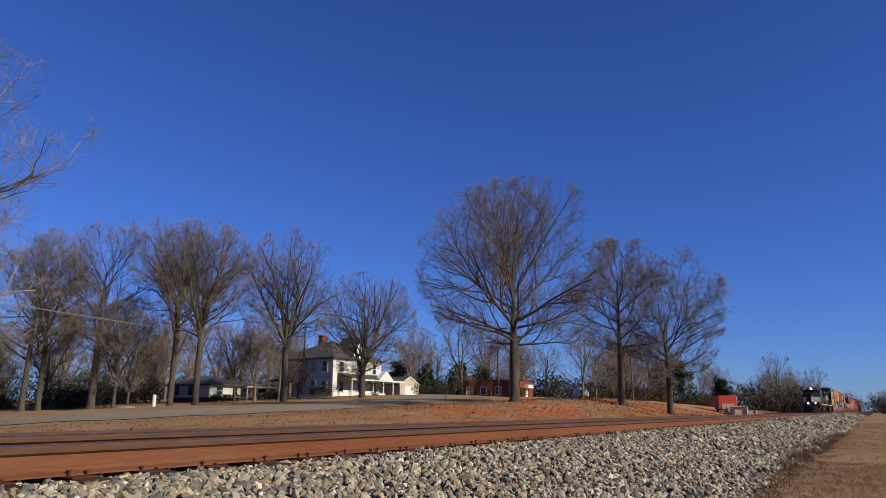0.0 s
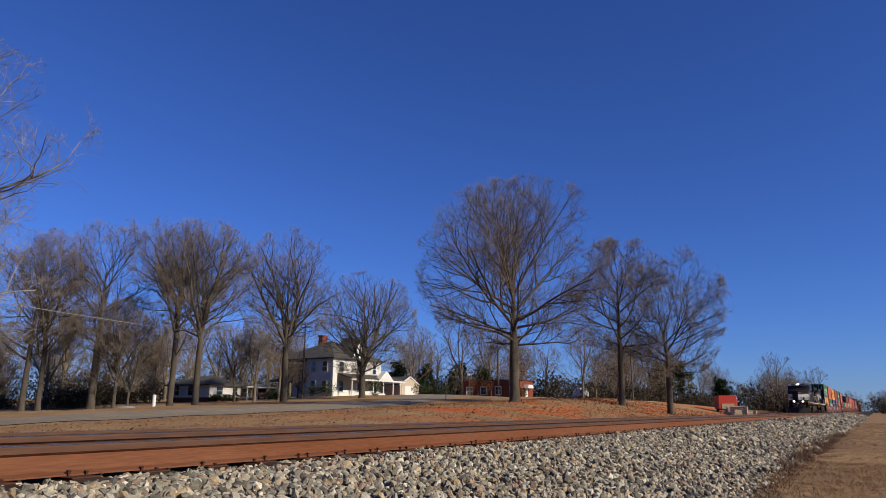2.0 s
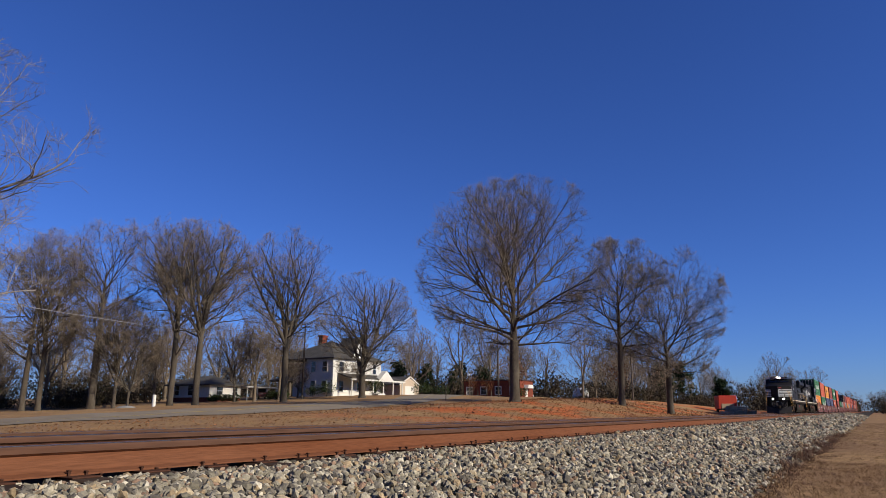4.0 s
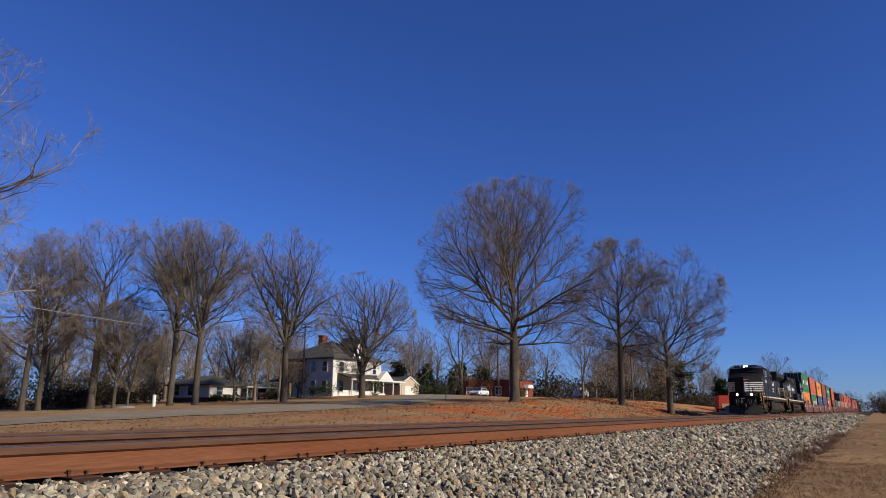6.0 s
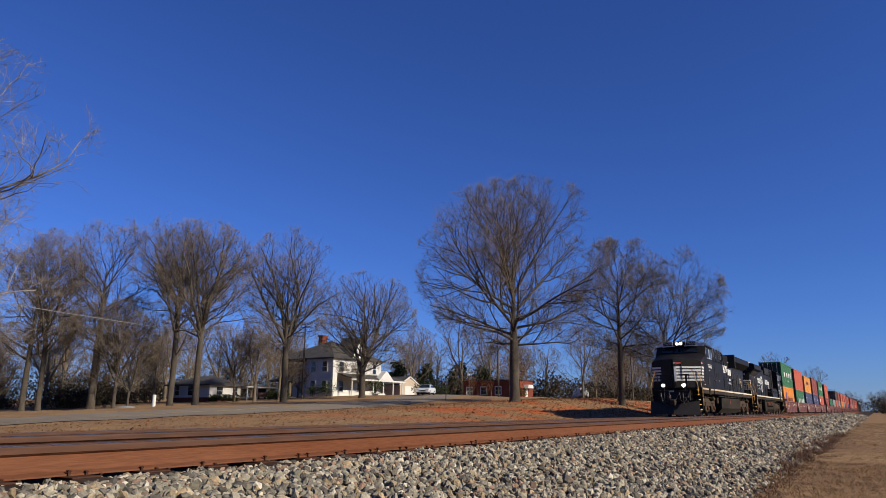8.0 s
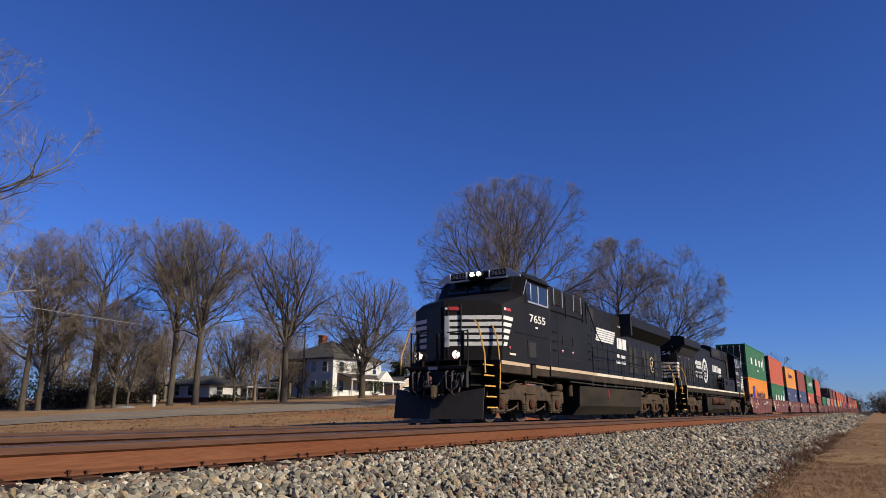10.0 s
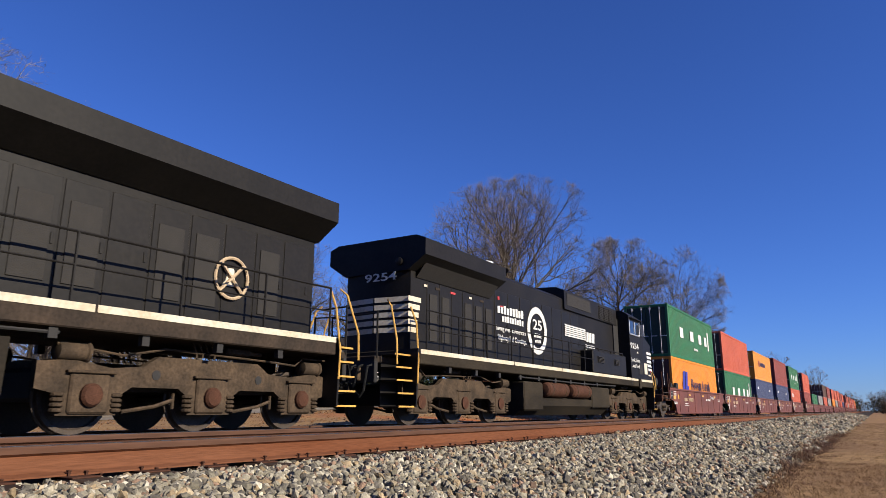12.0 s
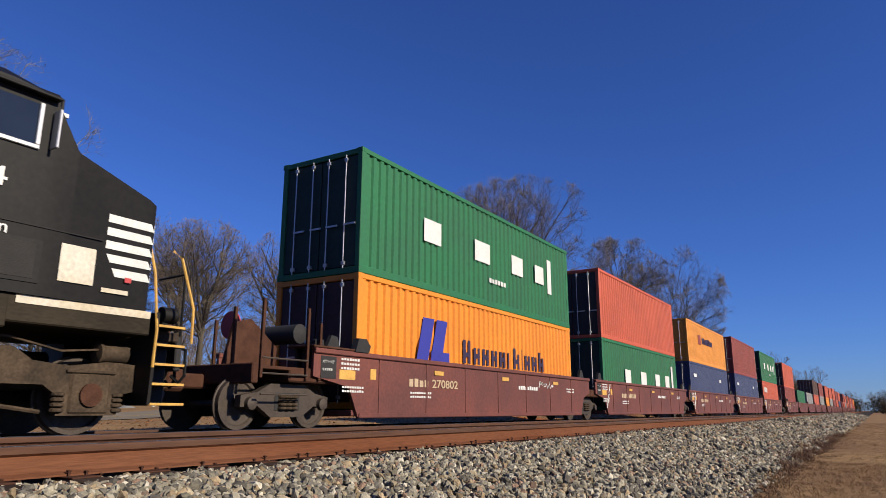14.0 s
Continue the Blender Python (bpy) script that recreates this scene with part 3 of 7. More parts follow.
# ---- trees ----
def limb_mesh(P, R, sides):
    """Tapered tubes along many polylines at once: P (n, k, 3), R (n, k)."""
    n, k, _ = P.shape
    d = np.gradient(P, axis=1)
    d /= np.maximum(np.linalg.norm(d, axis=2, keepdims=True), 1e-6)
    mean = P[:, -1] - P[:, 0]
    ref = np.where(np.abs(mean[:, 2:3]) < 0.8 * np.linalg.norm(mean, axis=1, keepdims=True), np.array([[0.0, 0, 1]]), np.array([[1.0, 0, 0]]))
    a = np.cross(d, ref[:, None])
    a /= np.maximum(np.linalg.norm(a, axis=2, keepdims=True), 1e-6)
    b = np.cross(d, a)
    th = 2 * np.pi * np.arange(sides) / sides
    ring = a[:, :, None] * np.cos(th)[:, None] + b[:, :, None] * np.sin(th)[:, None]
    V = (P[:, :, None] + ring * R[:, :, None, None]).reshape(-1, 3)
    j = np.arange(sides)
    q = np.stack([j, (j + 1) % sides, sides + (j + 1) % sides, sides + j], -1)
    F = (q[None, None] + sides * (np.arange(k - 1)[None, :, None, None] + k * np.arange(n)[:, None, None, None])).reshape(-1, 4)
    return V, F


def unit(v):
    return v / np.maximum(np.linalg.norm(v, axis=-1, keepdims=True), 1e-6)


def grow(seed, height, spread, trunk_r, fork=0.25, base=0.18, limbs=16, leader=0.6, elev=(8, 70), kids=(8, 7, 4, 4), lop=(0, 0), tip_r=0.0078, bend=0.06, twig_len=0.6, wild=1.0, stems=1):
    """A bare tree, level by level: trunk, limbs that fan out to the crown's edge, branches, branchlets and twigs."""
    rs = np.random.RandomState(seed)
    mid, half = height * (1 + base) / 2, height * (1 - base) / 2

    def bulge(p):
        """How far out p lies: 1 at the crown's edge."""
        q = (p - np.array([0, 0, mid])) / np.array([spread, spread, half])
        q = q - np.stack([lop[0] / spread * (q[..., 2] + 0.3), lop[1] / spread * (q[..., 2] + 0.3), 0 * q[..., 2]], -1)
        ang = np.arctan2(q[..., 1], q[..., 0])
        lobes = 1 + 0.045 * np.sin(3 * ang + seed) + 0.04 * np.sin(5 * ang - 4 * q[..., 2] + 2 * seed) + 0.03 * np.sin(9 * q[..., 2] + 7 * ang)
        return (np.abs(q) ** 2.2).sum(-1) ** (1 / 2.2) / lobes

    def reach(p, d, most):
        """How far from p along d the crown goes."""
        s = np.linspace(0.04, 1, 26)
        ok = bulge(p[:, None] + d[:, None] * (most * s)[None, :, None]) < 1
        last = np.where(ok.any(1), ok.shape[1] - 1 - np.argmax(ok[:, ::-1], 1), 1)
        return most * s[last]

    def paths(p, d, length, k, jit, up):
        out, step = [p], (length / (k - 1))[:, None]
        for _ in range(k - 1):
            p = p + d * step
            out.append(p)
            d = unit(d + rs.randn(len(p), 3) * jit * wild + np.array([0, 0, up]))
        return np.stack(out, 1)

    def trimmed(p, edge=1.0):
        """Growth past the crown's edge turns back to it."""
        over = np.maximum(bulge(p) / edge, 1.0)[..., None]
        c = np.array([0, 0, mid])
        return np.where(p[..., 2:3] > height * fork, c + (p - c) / over, p)

    def taper(r0, r1, k):
        s = np.linspace(0, 1, k)[None]
        return r0[:, None] * (1 - s) + r1[:, None] * s

    parts = []
    # trunk and its leader
    k = 14
    tz = np.concatenate([[0, 0.25, 0.6], np.linspace(1.2, height * leader, k - 3)])
    sway = np.cumsum(rs.randn(k, 2) * 0.045, 0) * np.linspace(0, 1, k)[:, None]
    T = np.concatenate([sway, tz[:, None]], 1)[None]
    s = tz / (height * leader)
    TR = (trunk_r * np.where(s < fork / leader, 1 - 0.25 * s, (1 - 0.25 * fork / leader) * (1 - 0.8 * ((s - fork / leader) / (1 - fork / leader)).clip(0, 1) ** 0.8)))[None]
    TR = TR * (1 + 0.45 * np.exp(-tz / 0.3))
    parts.append((T, TR, 10))
    # limbs
    h = height * (fork + (leader - fork) * np.linspace(0, 1, limbs) ** 1.15)
    if stems > 1:
        h[-stems:] = height * (fork + 0.04 * rs.rand(stems))
    p = np.stack([np.interp(h, tz, T[0, :, i]) for i in range(3)], -1)
    az = 2.4 * np.arange(limbs) + rs.rand() * 6 + 0.5 * rs.randn(limbs)
    el = np.arcsin(np.linspace(math.sin(radians(elev[0])), math.sin(radians(elev[1])), limbs)) + 0.09 * rs.randn(limbs)
    d = np.stack([np.cos(az) * np.cos(el), np.sin(az) * np.cos(el), np.sin(el)], -1)
    length = reach(p, unit(d + np.array([0, 0, 4 * bend])), 1.5 * max(spread, height * 0.7)) * (0.82 + 0.12 * rs.rand(limbs))
    r0 = np.minimum(0.0165 * length, 0.62 * np.interp(h, tz, TR[0]))
    if stems > 1:
        r0[-stems:] = trunk_r * 0.62
    P, R = trimmed(paths(p, d, length, 11, 0.07, bend), 0.96), taper(r0, r0 * 0.22 + 0.004, 11)
    parts.append((P, R, 7))
    P = np.concatenate([P, T[:, np.linspace(5, k - 1, 11).astype(int)]])
    R = np.concatenate([R, TR[:, np.linspace(5, k - 1, 11).astype(int)]])
    length = np.append(length, height * leader * 0.7)
    # branches, branchlets, then twigs
    for level, (count, ratio, m, sides, jit) in enumerate(((kids[0], 0.78, 6, 4, 0.12), (kids[1], 0.66, 4, 3, 0.2), (kids[2], 0.62, 2, 3, 0.0), (kids[3], 0.62, 2, 3, 0.0))):
        n, kk = len(P), P.shape[1]
        at = 0.16 + 0.84 * (np.arange(count)[None] + rs.rand(n, count)) / count
        at = at.ravel()
        own = np.repeat(np.arange(n), count)
        u = at * (kk - 1)
        i = np.minimum(u.astype(int), kk - 2)
        f = (u - i)[:, None]
        p = P[own, i] * (1 - f) + P[own, i + 1] * f
        pd = unit(P[own, i + 1] - P[own, i])
        side = unit(np.cross(pd, rs.randn(len(p), 3)))
        a = np.radians(44 + 13 * rs.randn(len(p)))
        out = unit(p - np.array([0, 0, height * fork]))
        d = unit(pd * np.cos(a)[:, None] + side * np.sin(a)[:, None] + 0.12 * out + np.array([0, 0, 0.08]))
        want = length[own] * ratio * (1 - 0.45 * at) * (0.55 + 0.75 * rs.rand(len(p)))
        if level == 3:
            want = twig_len * (0.45 + 0.8 * rs.rand(len(p)))
        room = reach(p, d, max(spread, half))
        length = np.minimum(want, room + 0.15 + 0.3 * rs.rand(len(p)))
        pr = R[own, i] * (1 - f[:, 0]) + R[own, i + 1] * f[:, 0]
        r0 = np.maximum(np.minimum(0.72 * pr, 0.0155 * length * np.minimum(1, length / 4.5) ** 0.65), tip_r)
        if level == 3:
            return parts, p, trimmed(p + d * length[:, None], 1.03 + 0.03 * rs.rand(len(p))), tip_r
        P, R = trimmed(paths(p, d, length, m, jit, 0.05)), taper(r0, np.maximum(r0 * 0.3, tip_r * 0.8), m)
        parts.append((P, R, sides))


def tree(name, label, at, bark=None, twig=None, turn=0.0, scale=1.0, group="trees", **kw):
    """One bare tree: trunk with limbs, and a crown of fine twigs."""
    parts, T0, T1, tr = grow(**kw)
    ob = thing(name, label, "tree", pose(*at, 0, 0, turn) @ Matrix.Scale(scale, 4), group=group)
    for nm, some, m in (("trunk", parts[:2], bark or BARK), ("branchwork", parts[2:], bark or BARK)):
        vs, fs, o = [], [], 0
        for P, R, sides in some:
            V, F = limb_mesh(P, R, sides)
            vs.append(V)
            fs.append(F + o)
            o += len(V)
        new(nm, raw_mesh(nm, np.concatenate(vs), np.concatenate(fs), m, True)).parent = ob
    n = len(T0)
    d = T1 - T0
    a = unit(np.cross(d, np.array([0.3, 0.2, 1.0]))) * tr * 0.8
    b = unit(np.cross(d, a)) * tr * 0.8
    V = np.stack([T0 + a, T0 - 0.5 * a + 0.87 * b, T0 - 0.5 * a - 0.87 * b, T1], 1).reshape(-1, 3)
    F = (np.array([(0, 1, 3), (1, 2, 3), (2, 0, 3)])[None] + 4 * np.arange(n)[:, None, None]).reshape(-1, 3)
    new("crown", raw_mesh("crown", V, F, twig or TWIG)).parent = ob
    return ob


def stand(x, y, sink=0.1):
    return (x, y, gz(x, y) - sink)


def leaf_cloud(name, spots, radius, n, size, material, seed, parent=None):
    """Many small leaves or needle tufts round spots (x, y, z, scale)."""
    rs = np.random.RandomState(seed)
    out = []
    for x, y, z, s in spots:
        u = rs.randn(n, 3)
        u /= np.linalg.norm(u, axis=1, keepdims=True)
        r = radius * s * (0.45 + 0.6 * rs.rand(n, 1))
        out.append(np.array([x, y, z]) + u * r * np.array([1, 1, 0.8]))
    P = np.concatenate(out)
    k = len(P)
    A, B = rs.randn(k, 3) * size, rs.randn(k, 3) * size
    V = np.stack([P, P + A, P + B], 1).reshape(-1, 3)
    ob = new(name, raw_mesh(name, V, np.arange(3 * k).reshape(-1, 3), material))
    ob.parent = parent
    return ob


def pine(at, height, spread, seed, group="evergreens"):
    ob = thing("pine_tree", "dark green pine tree in the far woods", "tree", at, group=group)
    part("trunk", Shape().tube([(0, 0, 0), (0.1, 0, height * 0.5), (0, 0.1, height * 0.97)], height * 0.018, 7, 0.04), BARK, ob)
    rs = np.random.RandomState(seed)
    spots = []
    for k in range(34):
        h = 0.22 + 0.76 * rs.rand()
        w = spread * (1.05 - h) ** 0.6 * (0.3 + 0.7 * rs.rand())
        a = rs.rand() * 2 * math.pi
        spots.append((math.cos(a) * w, math.sin(a) * w, h * height, 0.6 + 0.6 * rs.rand()))
    leaf_cloud("crown", spots, spread * 0.3, 90, 0.26, PINE, seed + 1, ob)
    return ob


def trees():
    tree("oak_tree", "large bare oak with a broad rounded crown on the bank", stand(-25.5, 52.4), turn=20, seed=3, height=19.2, spread=8.6, trunk_r=0.42, fork=0.25, base=0.17, limbs=22, leader=0.56, elev=(4, 78), kids=(9, 8, 5, 3), bend=0.02)
    tree("bare_tree", "tall bare tree on the grassy bank", stand(-21.0, 67.0), turn=80, seed=11, height=16.8, spread=5.4, trunk_r=0.30, fork=0.30, base=0.2, limbs=18, leader=0.75, elev=(0, 70), bend=0.02)
    tree("bare_tree", "bare spreading tree with a leaning crown close to the railway", stand(-17.0, 69.5), turn=-35, seed=21, height=16.4, spread=5.7, trunk_r=0.31, fork=0.24, base=0.12, limbs=16, leader=0.5, elev=(-4, 72), lop=(1.2, 0.6), bend=0.025, kids=(9, 8, 4, 4))
    left = "tall bare tree beside the road"
    spec = [(-69.0, 41.9, 20.8, 5.8, 0.46, 5, 1, 0.30, (0, 70)), (-74.6, 37.9, 19.4, 6.0, 0.34, 6, 1, 0.28, (15, 78)), (-73.6, 39.0, 18.5, 5.0, 0.32, 7, 2, 0.32, (15, 78)), (-62.2, 46.3, 20.2, 5.4, 0.36, 8, 3, 0.42, (35, 80)), (-59.8, 47.6, 20.0, 6.0, 0.40, 9, 4, 0.36, (22, 80)),
            (-66.8, 43.0, 12.5, 4.4, 0.22, 10, 3, 0.2, (20, 70))]
    for x, y, h, s, r, seed, fk, fork, el in spec:
        tree("bare_tree", left, stand(x, y), seed=seed, height=h, spread=s, trunk_r=r * 0.85, fork=fork, base=0.26 if h > 15 else 0.2, limbs=14 + fk, leader=0.7, elev=el, stems=fk, bend=0.025)
    tree("bare_tree", "slender tall bare tree beside the road by the white house", stand(-56.4, 56.8), seed=31, height=20.6, spread=5.5, trunk_r=0.36, fork=0.30, base=0.22, limbs=16, leader=0.62, elev=(22, 80), stems=4, bend=0.035)
    tree("bare_tree", "bare yard tree in front of the white house", stand(-57.7, 72.5), seed=35, height=17.0, spread=7.4, trunk_r=0.44, fork=0.17, base=0.14, limbs=17, leader=0.5, elev=(4, 74), stems=3, kids=(9, 8, 4, 4), bend=0.02)
    # sycamore whose trunk stands out of view, its pale limbs reaching in
    tree("sycamore_tree", "pale-barked bare sycamore reaching over the road", stand(-33.1, 11.6), bark=PALE, twig=PALE_TWIG, seed=44, height=17.2, spread=6.3, trunk_r=0.36, fork=0.2, base=0.16, limbs=17, leader=0.7, elev=(2, 66), kids=(6, 6, 4, 3), tip_r=0.007, twig_len=0.5, wild=1.8, bend=0.01)
    # twisted small trees with light bark in front of the woods
    for x, y, h, seed in ((-66.2, 44.2, 9.0, 51), (-78.5, 37.2, 6.0, 52), (-70.5, 73.8, 5.5, 53), (-66.8, 58.9, 9.5, 54)):
        tree("small_tree", "small bare yard tree with light bark", stand(x, y), seed=seed, height=h, spread=h * 0.36, trunk_r=0.13, fork=0.2, base=0.2, limbs=9, leader=0.55, elev=(20, 75), kids=(5, 5, 4, 3), stems=3, wild=1.6)
    far_woods()


def thicket(xa, xb, ya, yb, n, h, seed, material=None, label="dense bare brown undergrowth at the edge of the woods"):
    """Tangled bushes, too thick to see through: lumps of short crossing twigs and dead leaves."""
    rs = np.random.RandomState(seed)
    n = int(2.2 * n)
    m = max(6, int(n / 900))
    cx, cy = xa + (xb - xa) * rs.rand(m), ya + (yb - ya) * (np.arange(m) + rs.rand(m)) / m
    size = h * (0.32 + 0.35 * rs.rand(m))
    own = np.repeat(np.arange(m), n // m)
    u = unit(rs.randn(len(own), 3)) * (rs.rand(len(own), 1) ** 0.45)
    P = np.stack([cx[own] + u[:, 0] * size[own] * 1.25, cy[own] + u[:, 1] * size[own] * 1.25, ground_z(cx, cy)[own] + size[own] * (0.55 + u[:, 2] * 0.95)], -1)
    k = 0.034 * h
    A = rs.randn(len(P), 3) * k * np.array([1, 1, 1.6])
    B = rs.randn(len(P), 3) * k * 0.8
    V = np.stack([P, P + A, P + B], 1).reshape(-1, 3)
    tagged(new("undergrowth", raw_mesh("undergrowth", V, np.arange(len(V)).reshape(-1, 3), material or BRUSH)), label, "brush", kind="stuff")


def far_woods():
    """Woods behind the houses: bare trees, brush and a few pines."""
    kinds = []
    for k, (h, s, el) in enumerate(((13, 4.4, (5, 75)), (11.5, 4.6, (0, 70)), (15, 4.8, (15, 80)), (12, 3.6, (20, 80)))):
        kinds.append(tree("woods_tree", "bare brown tree in the woods behind", stand(-125 - 4 * k, 60 + 30 * k), bark=BRUSH, twig=TWIG, seed=60 + k, height=h, spread=s, trunk_r=0.24, fork=0.2, base=0.12, limbs=9, leader=0.65, elev=el, kids=(5, 4, 2, 4), tip_r=0.016, twig_len=0.9, stems=2))
    rs = np.random.RandomState(77)
    rows = []
    for k in range(36):      # behind the row of tall trees and the houses
        rows.append((-92 - rs.rand() * 34 - (10 if 18 < k < 34 else 0), 14 + k * 4.6 + rs.rand() * 3, 0.75 + 0.35 * rs.rand()))
    for k in range(14):      # beyond the bank, along the track
        y = 118 + k * 12 + rs.rand() * 5
        rows.append((-37 - rs.rand() * 22 - (6 if k < 6 else 0), y, 0.75 + 0.35 * rs.rand()))
    for k in range(14):      # behind the bungalow and the farmhouse
        rows.append((-86 - rs.rand() * 16, 46 + k * 4.2 + rs.rand() * 3, 0.95 + 0.3 * rs.rand()))
    for x, y in ((-64.5, 60), (-66.5, 66), (-68.5, 69), (-80, 57), (-83, 62)):
        rows.append((x, y, 0.6 + 0.2 * rs.rand()))
    for k in range(20):      # taller trees that close the view behind the bank and the road
        rows.append((-44 - rs.rand() * 56, 124 + k * 2.6 + rs.rand() * 4, 1.0 + 0.35 * rs.rand()))
    for k in range(8):
        rows.append((-31 - rs.rand() * 9, 92 + k * 4.5 + rs.rand() * 3, 0.5 + 0.25 * rs.rand()))
    for k in range(16):      # clump where the line meets the woods
        rows.append((-18 - rs.rand() * 12, 200 + k * 7 + rs.rand() * 6, 0.85 + 0.35 * rs.rand()))
    for k in range(12):
        rows.append((5.0 + rs.rand() * 9, 235 + k * 13 + rs.rand() * 8, 0.55 + 0.35 * rs.rand()))
    for k in range(12):
        rows.append((-45 + k * 6 + rs.rand() * 3, 440 + rs.rand() * 120, 0.9 + 0.4 * rs.rand()))
    for x, y, s in rows:
        copy_thing(kinds[rs.randint(4)], pose(*stand(x, y), 0, 0, rs.rand() * 360) @ Matrix.Scale(s, 4))
    thicket(-102, -90, 8, 62, 16000, 5.0, 1, THICKET)
    thicket(-106, -98, 62, 125, 12000, 6.0, 2, THICKET)
    thicket(-100, -50, 128, 150, 14000, 7.0, 3, THICKET)
    thicket(-46, -30, 100, 200, 16000, 4.4, 4, THICKET)
    thicket(-34, -17, 195, 330, 12000, 8.5, 5, THICKET)
    thicket(3.5, 12, 225, 420, 9000, 6.5, 6, THICKET)
    thicket(-60, 30, 440, 560, 7000, 14.0, 7, THICKET)
    thicket(-86, -80, 44, 58, 4000, 4.0, 8, THICKET)
    # unseen thicket added behind the camera, keeps low sky light off the train's ends
    thicket(-160, 40, -62, -34, 9000, 26.0, 9, THICKET, "unseen dark thicket added behind the camera to block low sky light")
    for x, y, h, s in ((-92, 128, 9, 3.2), (-86, 131, 8, 3.0), (-79, 134, 8.5, 3.4), (-74, 136, 7.5, 3.2), (-96, 44, 5, 2.6), (-92, 38, 4.5, 2.6), (-34, 150, 9, 3.2), (-40, 158, 7, 3.0), (-30, 170, 6.5, 3.0), (-36, 141, 8, 3.4)):
        pine(stand(x, y), h, s, int(h * 10 + s * 7 - x))


trees()

# ---- train: things that move are listed with their place at the clip's end ----
MOVERS = []          # (object, y at the end, turned round)
WHEELS = []          # (wheelset, place in its truck, radius, sense)


def on_side(s, y, z, x):
    """Pose for flat marks on a side wall: s=1 faces +x, s=-1 faces -x; they read from left to right."""
    return Matrix(((0, 0, s, s * x), (s, 0, 0, y), (0, 1, 0, z), (0, 0, 0, 1)))


def plate(name, s, x, y0, y1, z0, z1, material, parent, label="", slant=0.0, t=0.006):
    """A thin flat mark on a side wall, its ends slanted."""
    a, b = sorted((s * (x - 0.002), s * (x + t)))
    return part(name, Shape().prism([(y0, z0), (y1, z0), (y1 + slant, z1), (y0 + slant, z1)], a, b, "x"), material, parent, label, False)


def bars(name, s, x, y, z, width, height, n, material, parent, seed=0, label=""):
    """Writing that cannot be read: a row of small upright bars."""
    rs = np.random.RandomState(seed)
    w = width / n
    for k in range(n):
        h = height * (0.75 + 0.25 * rs.rand())
        plate(name, s, x, y + k * w, y + (k + 0.72) * w, z, z + h, material, parent, label)


def loft(stations):
    """Body from rings (y, half width, shoulder height, top height, floor, bow)."""
    sh, rings = Shape(), []
    for y, w, zs, zt, z0, bow in stations:
        c = min(0.32, w * 0.3)
        ring = [(-w, z0), (-w, zs), (-w + c, zt), (0, zt + 0.03), (w - c, zt), (w, zs), (w, z0), (0, z0)]
        rings.append([(x, y + bow * (abs(x) / w - 0.55), z) for x, z in ring])
    n = 8
    vs = [p for r in rings for p in r]
    fs = [(i * n + j, i * n + (j + 1) % n, (i + 1) * n + (j + 1) % n, (i + 1) * n + j) for i in range(len(rings) - 1) for j in range(n)]
    e = (len(rings) - 1) * n
    for o in (0, e):
        fs += [(o + 7, o + 0, o + 1, o + 2, o + 3), (o + 7, o + 3, o + 4, o + 5, o + 6)]
    return sh.add(vs, fs)


def wheel_shape(r, n=32):
    """Two flanged wheels on an axle, turned round x."""
    sh = Shape()
    for s in (1, -1):
        prof = [(0.675, r + 0.026), (0.70, r + 0.024), (0.715, r), (0.80, r - 0.006), (0.80, r - 0.065), (0.765, r - 0.09), (0.755, 0.20), (0.79, 0.14), (0.79, 0.075)]
        sh.lathe([(s * a, b) for a, b in prof], n)
    sh.lathe([(-0.95, 0.07), (0.95, 0.07)], 12)
    return sh


_cache = {}


def once(key, name, make, material):
    """A mesh that is built once and shared."""
    if key not in _cache:
        _cache[key] = mesh_of(name, make(), material)
    return _cache[key]


def shared(key, name, make, material, parent, at=(0, 0, 0), rot=(0, 0, 0), label=""):
    ob = new(name, once(key, name, make, material))
    ob.parent = parent
    ob.matrix_basis = pose(*at, *rot)
    return tagged(ob, label)


TRUCK_SIDE = ((-2.82, 0.62), (-2.82, 0.98), (-2.35, 1.02), (-1.75, 0.93), (-1.25, 0.98), (-1.0, 1.14), (1.0, 1.14), (1.25, 0.98), (1.75, 0.93), (2.35, 1.02), (2.82, 0.98), (2.82, 0.62),
              (2.55, 0.56), (2.50, 0.27), (1.64, 0.27), (1.58, 0.56), (1.42, 0.67), (0.62, 0.67), (0.46, 0.56), (0.42, 0.27), (-0.42, 0.27), (-0.46, 0.56), (-0.62, 0.67),
              (-1.42, 0.67), (-1.58, 0.56), (-1.64, 0.27), (-2.50, 0.27), (-2.55, 0.56))


def spring_shape():
    sh = Shape()
    for k in range(4):
        sh.lathe([(-0.03, 0.06), (-0.018, 0.085), (0.0, 0.09), (0.018, 0.085), (0.03, 0.06)], 10, Matrix.Translation((0, 0, 0.07 * k)) @ Matrix.Rotation(math.pi / 2, 4, "Y"))
    return sh


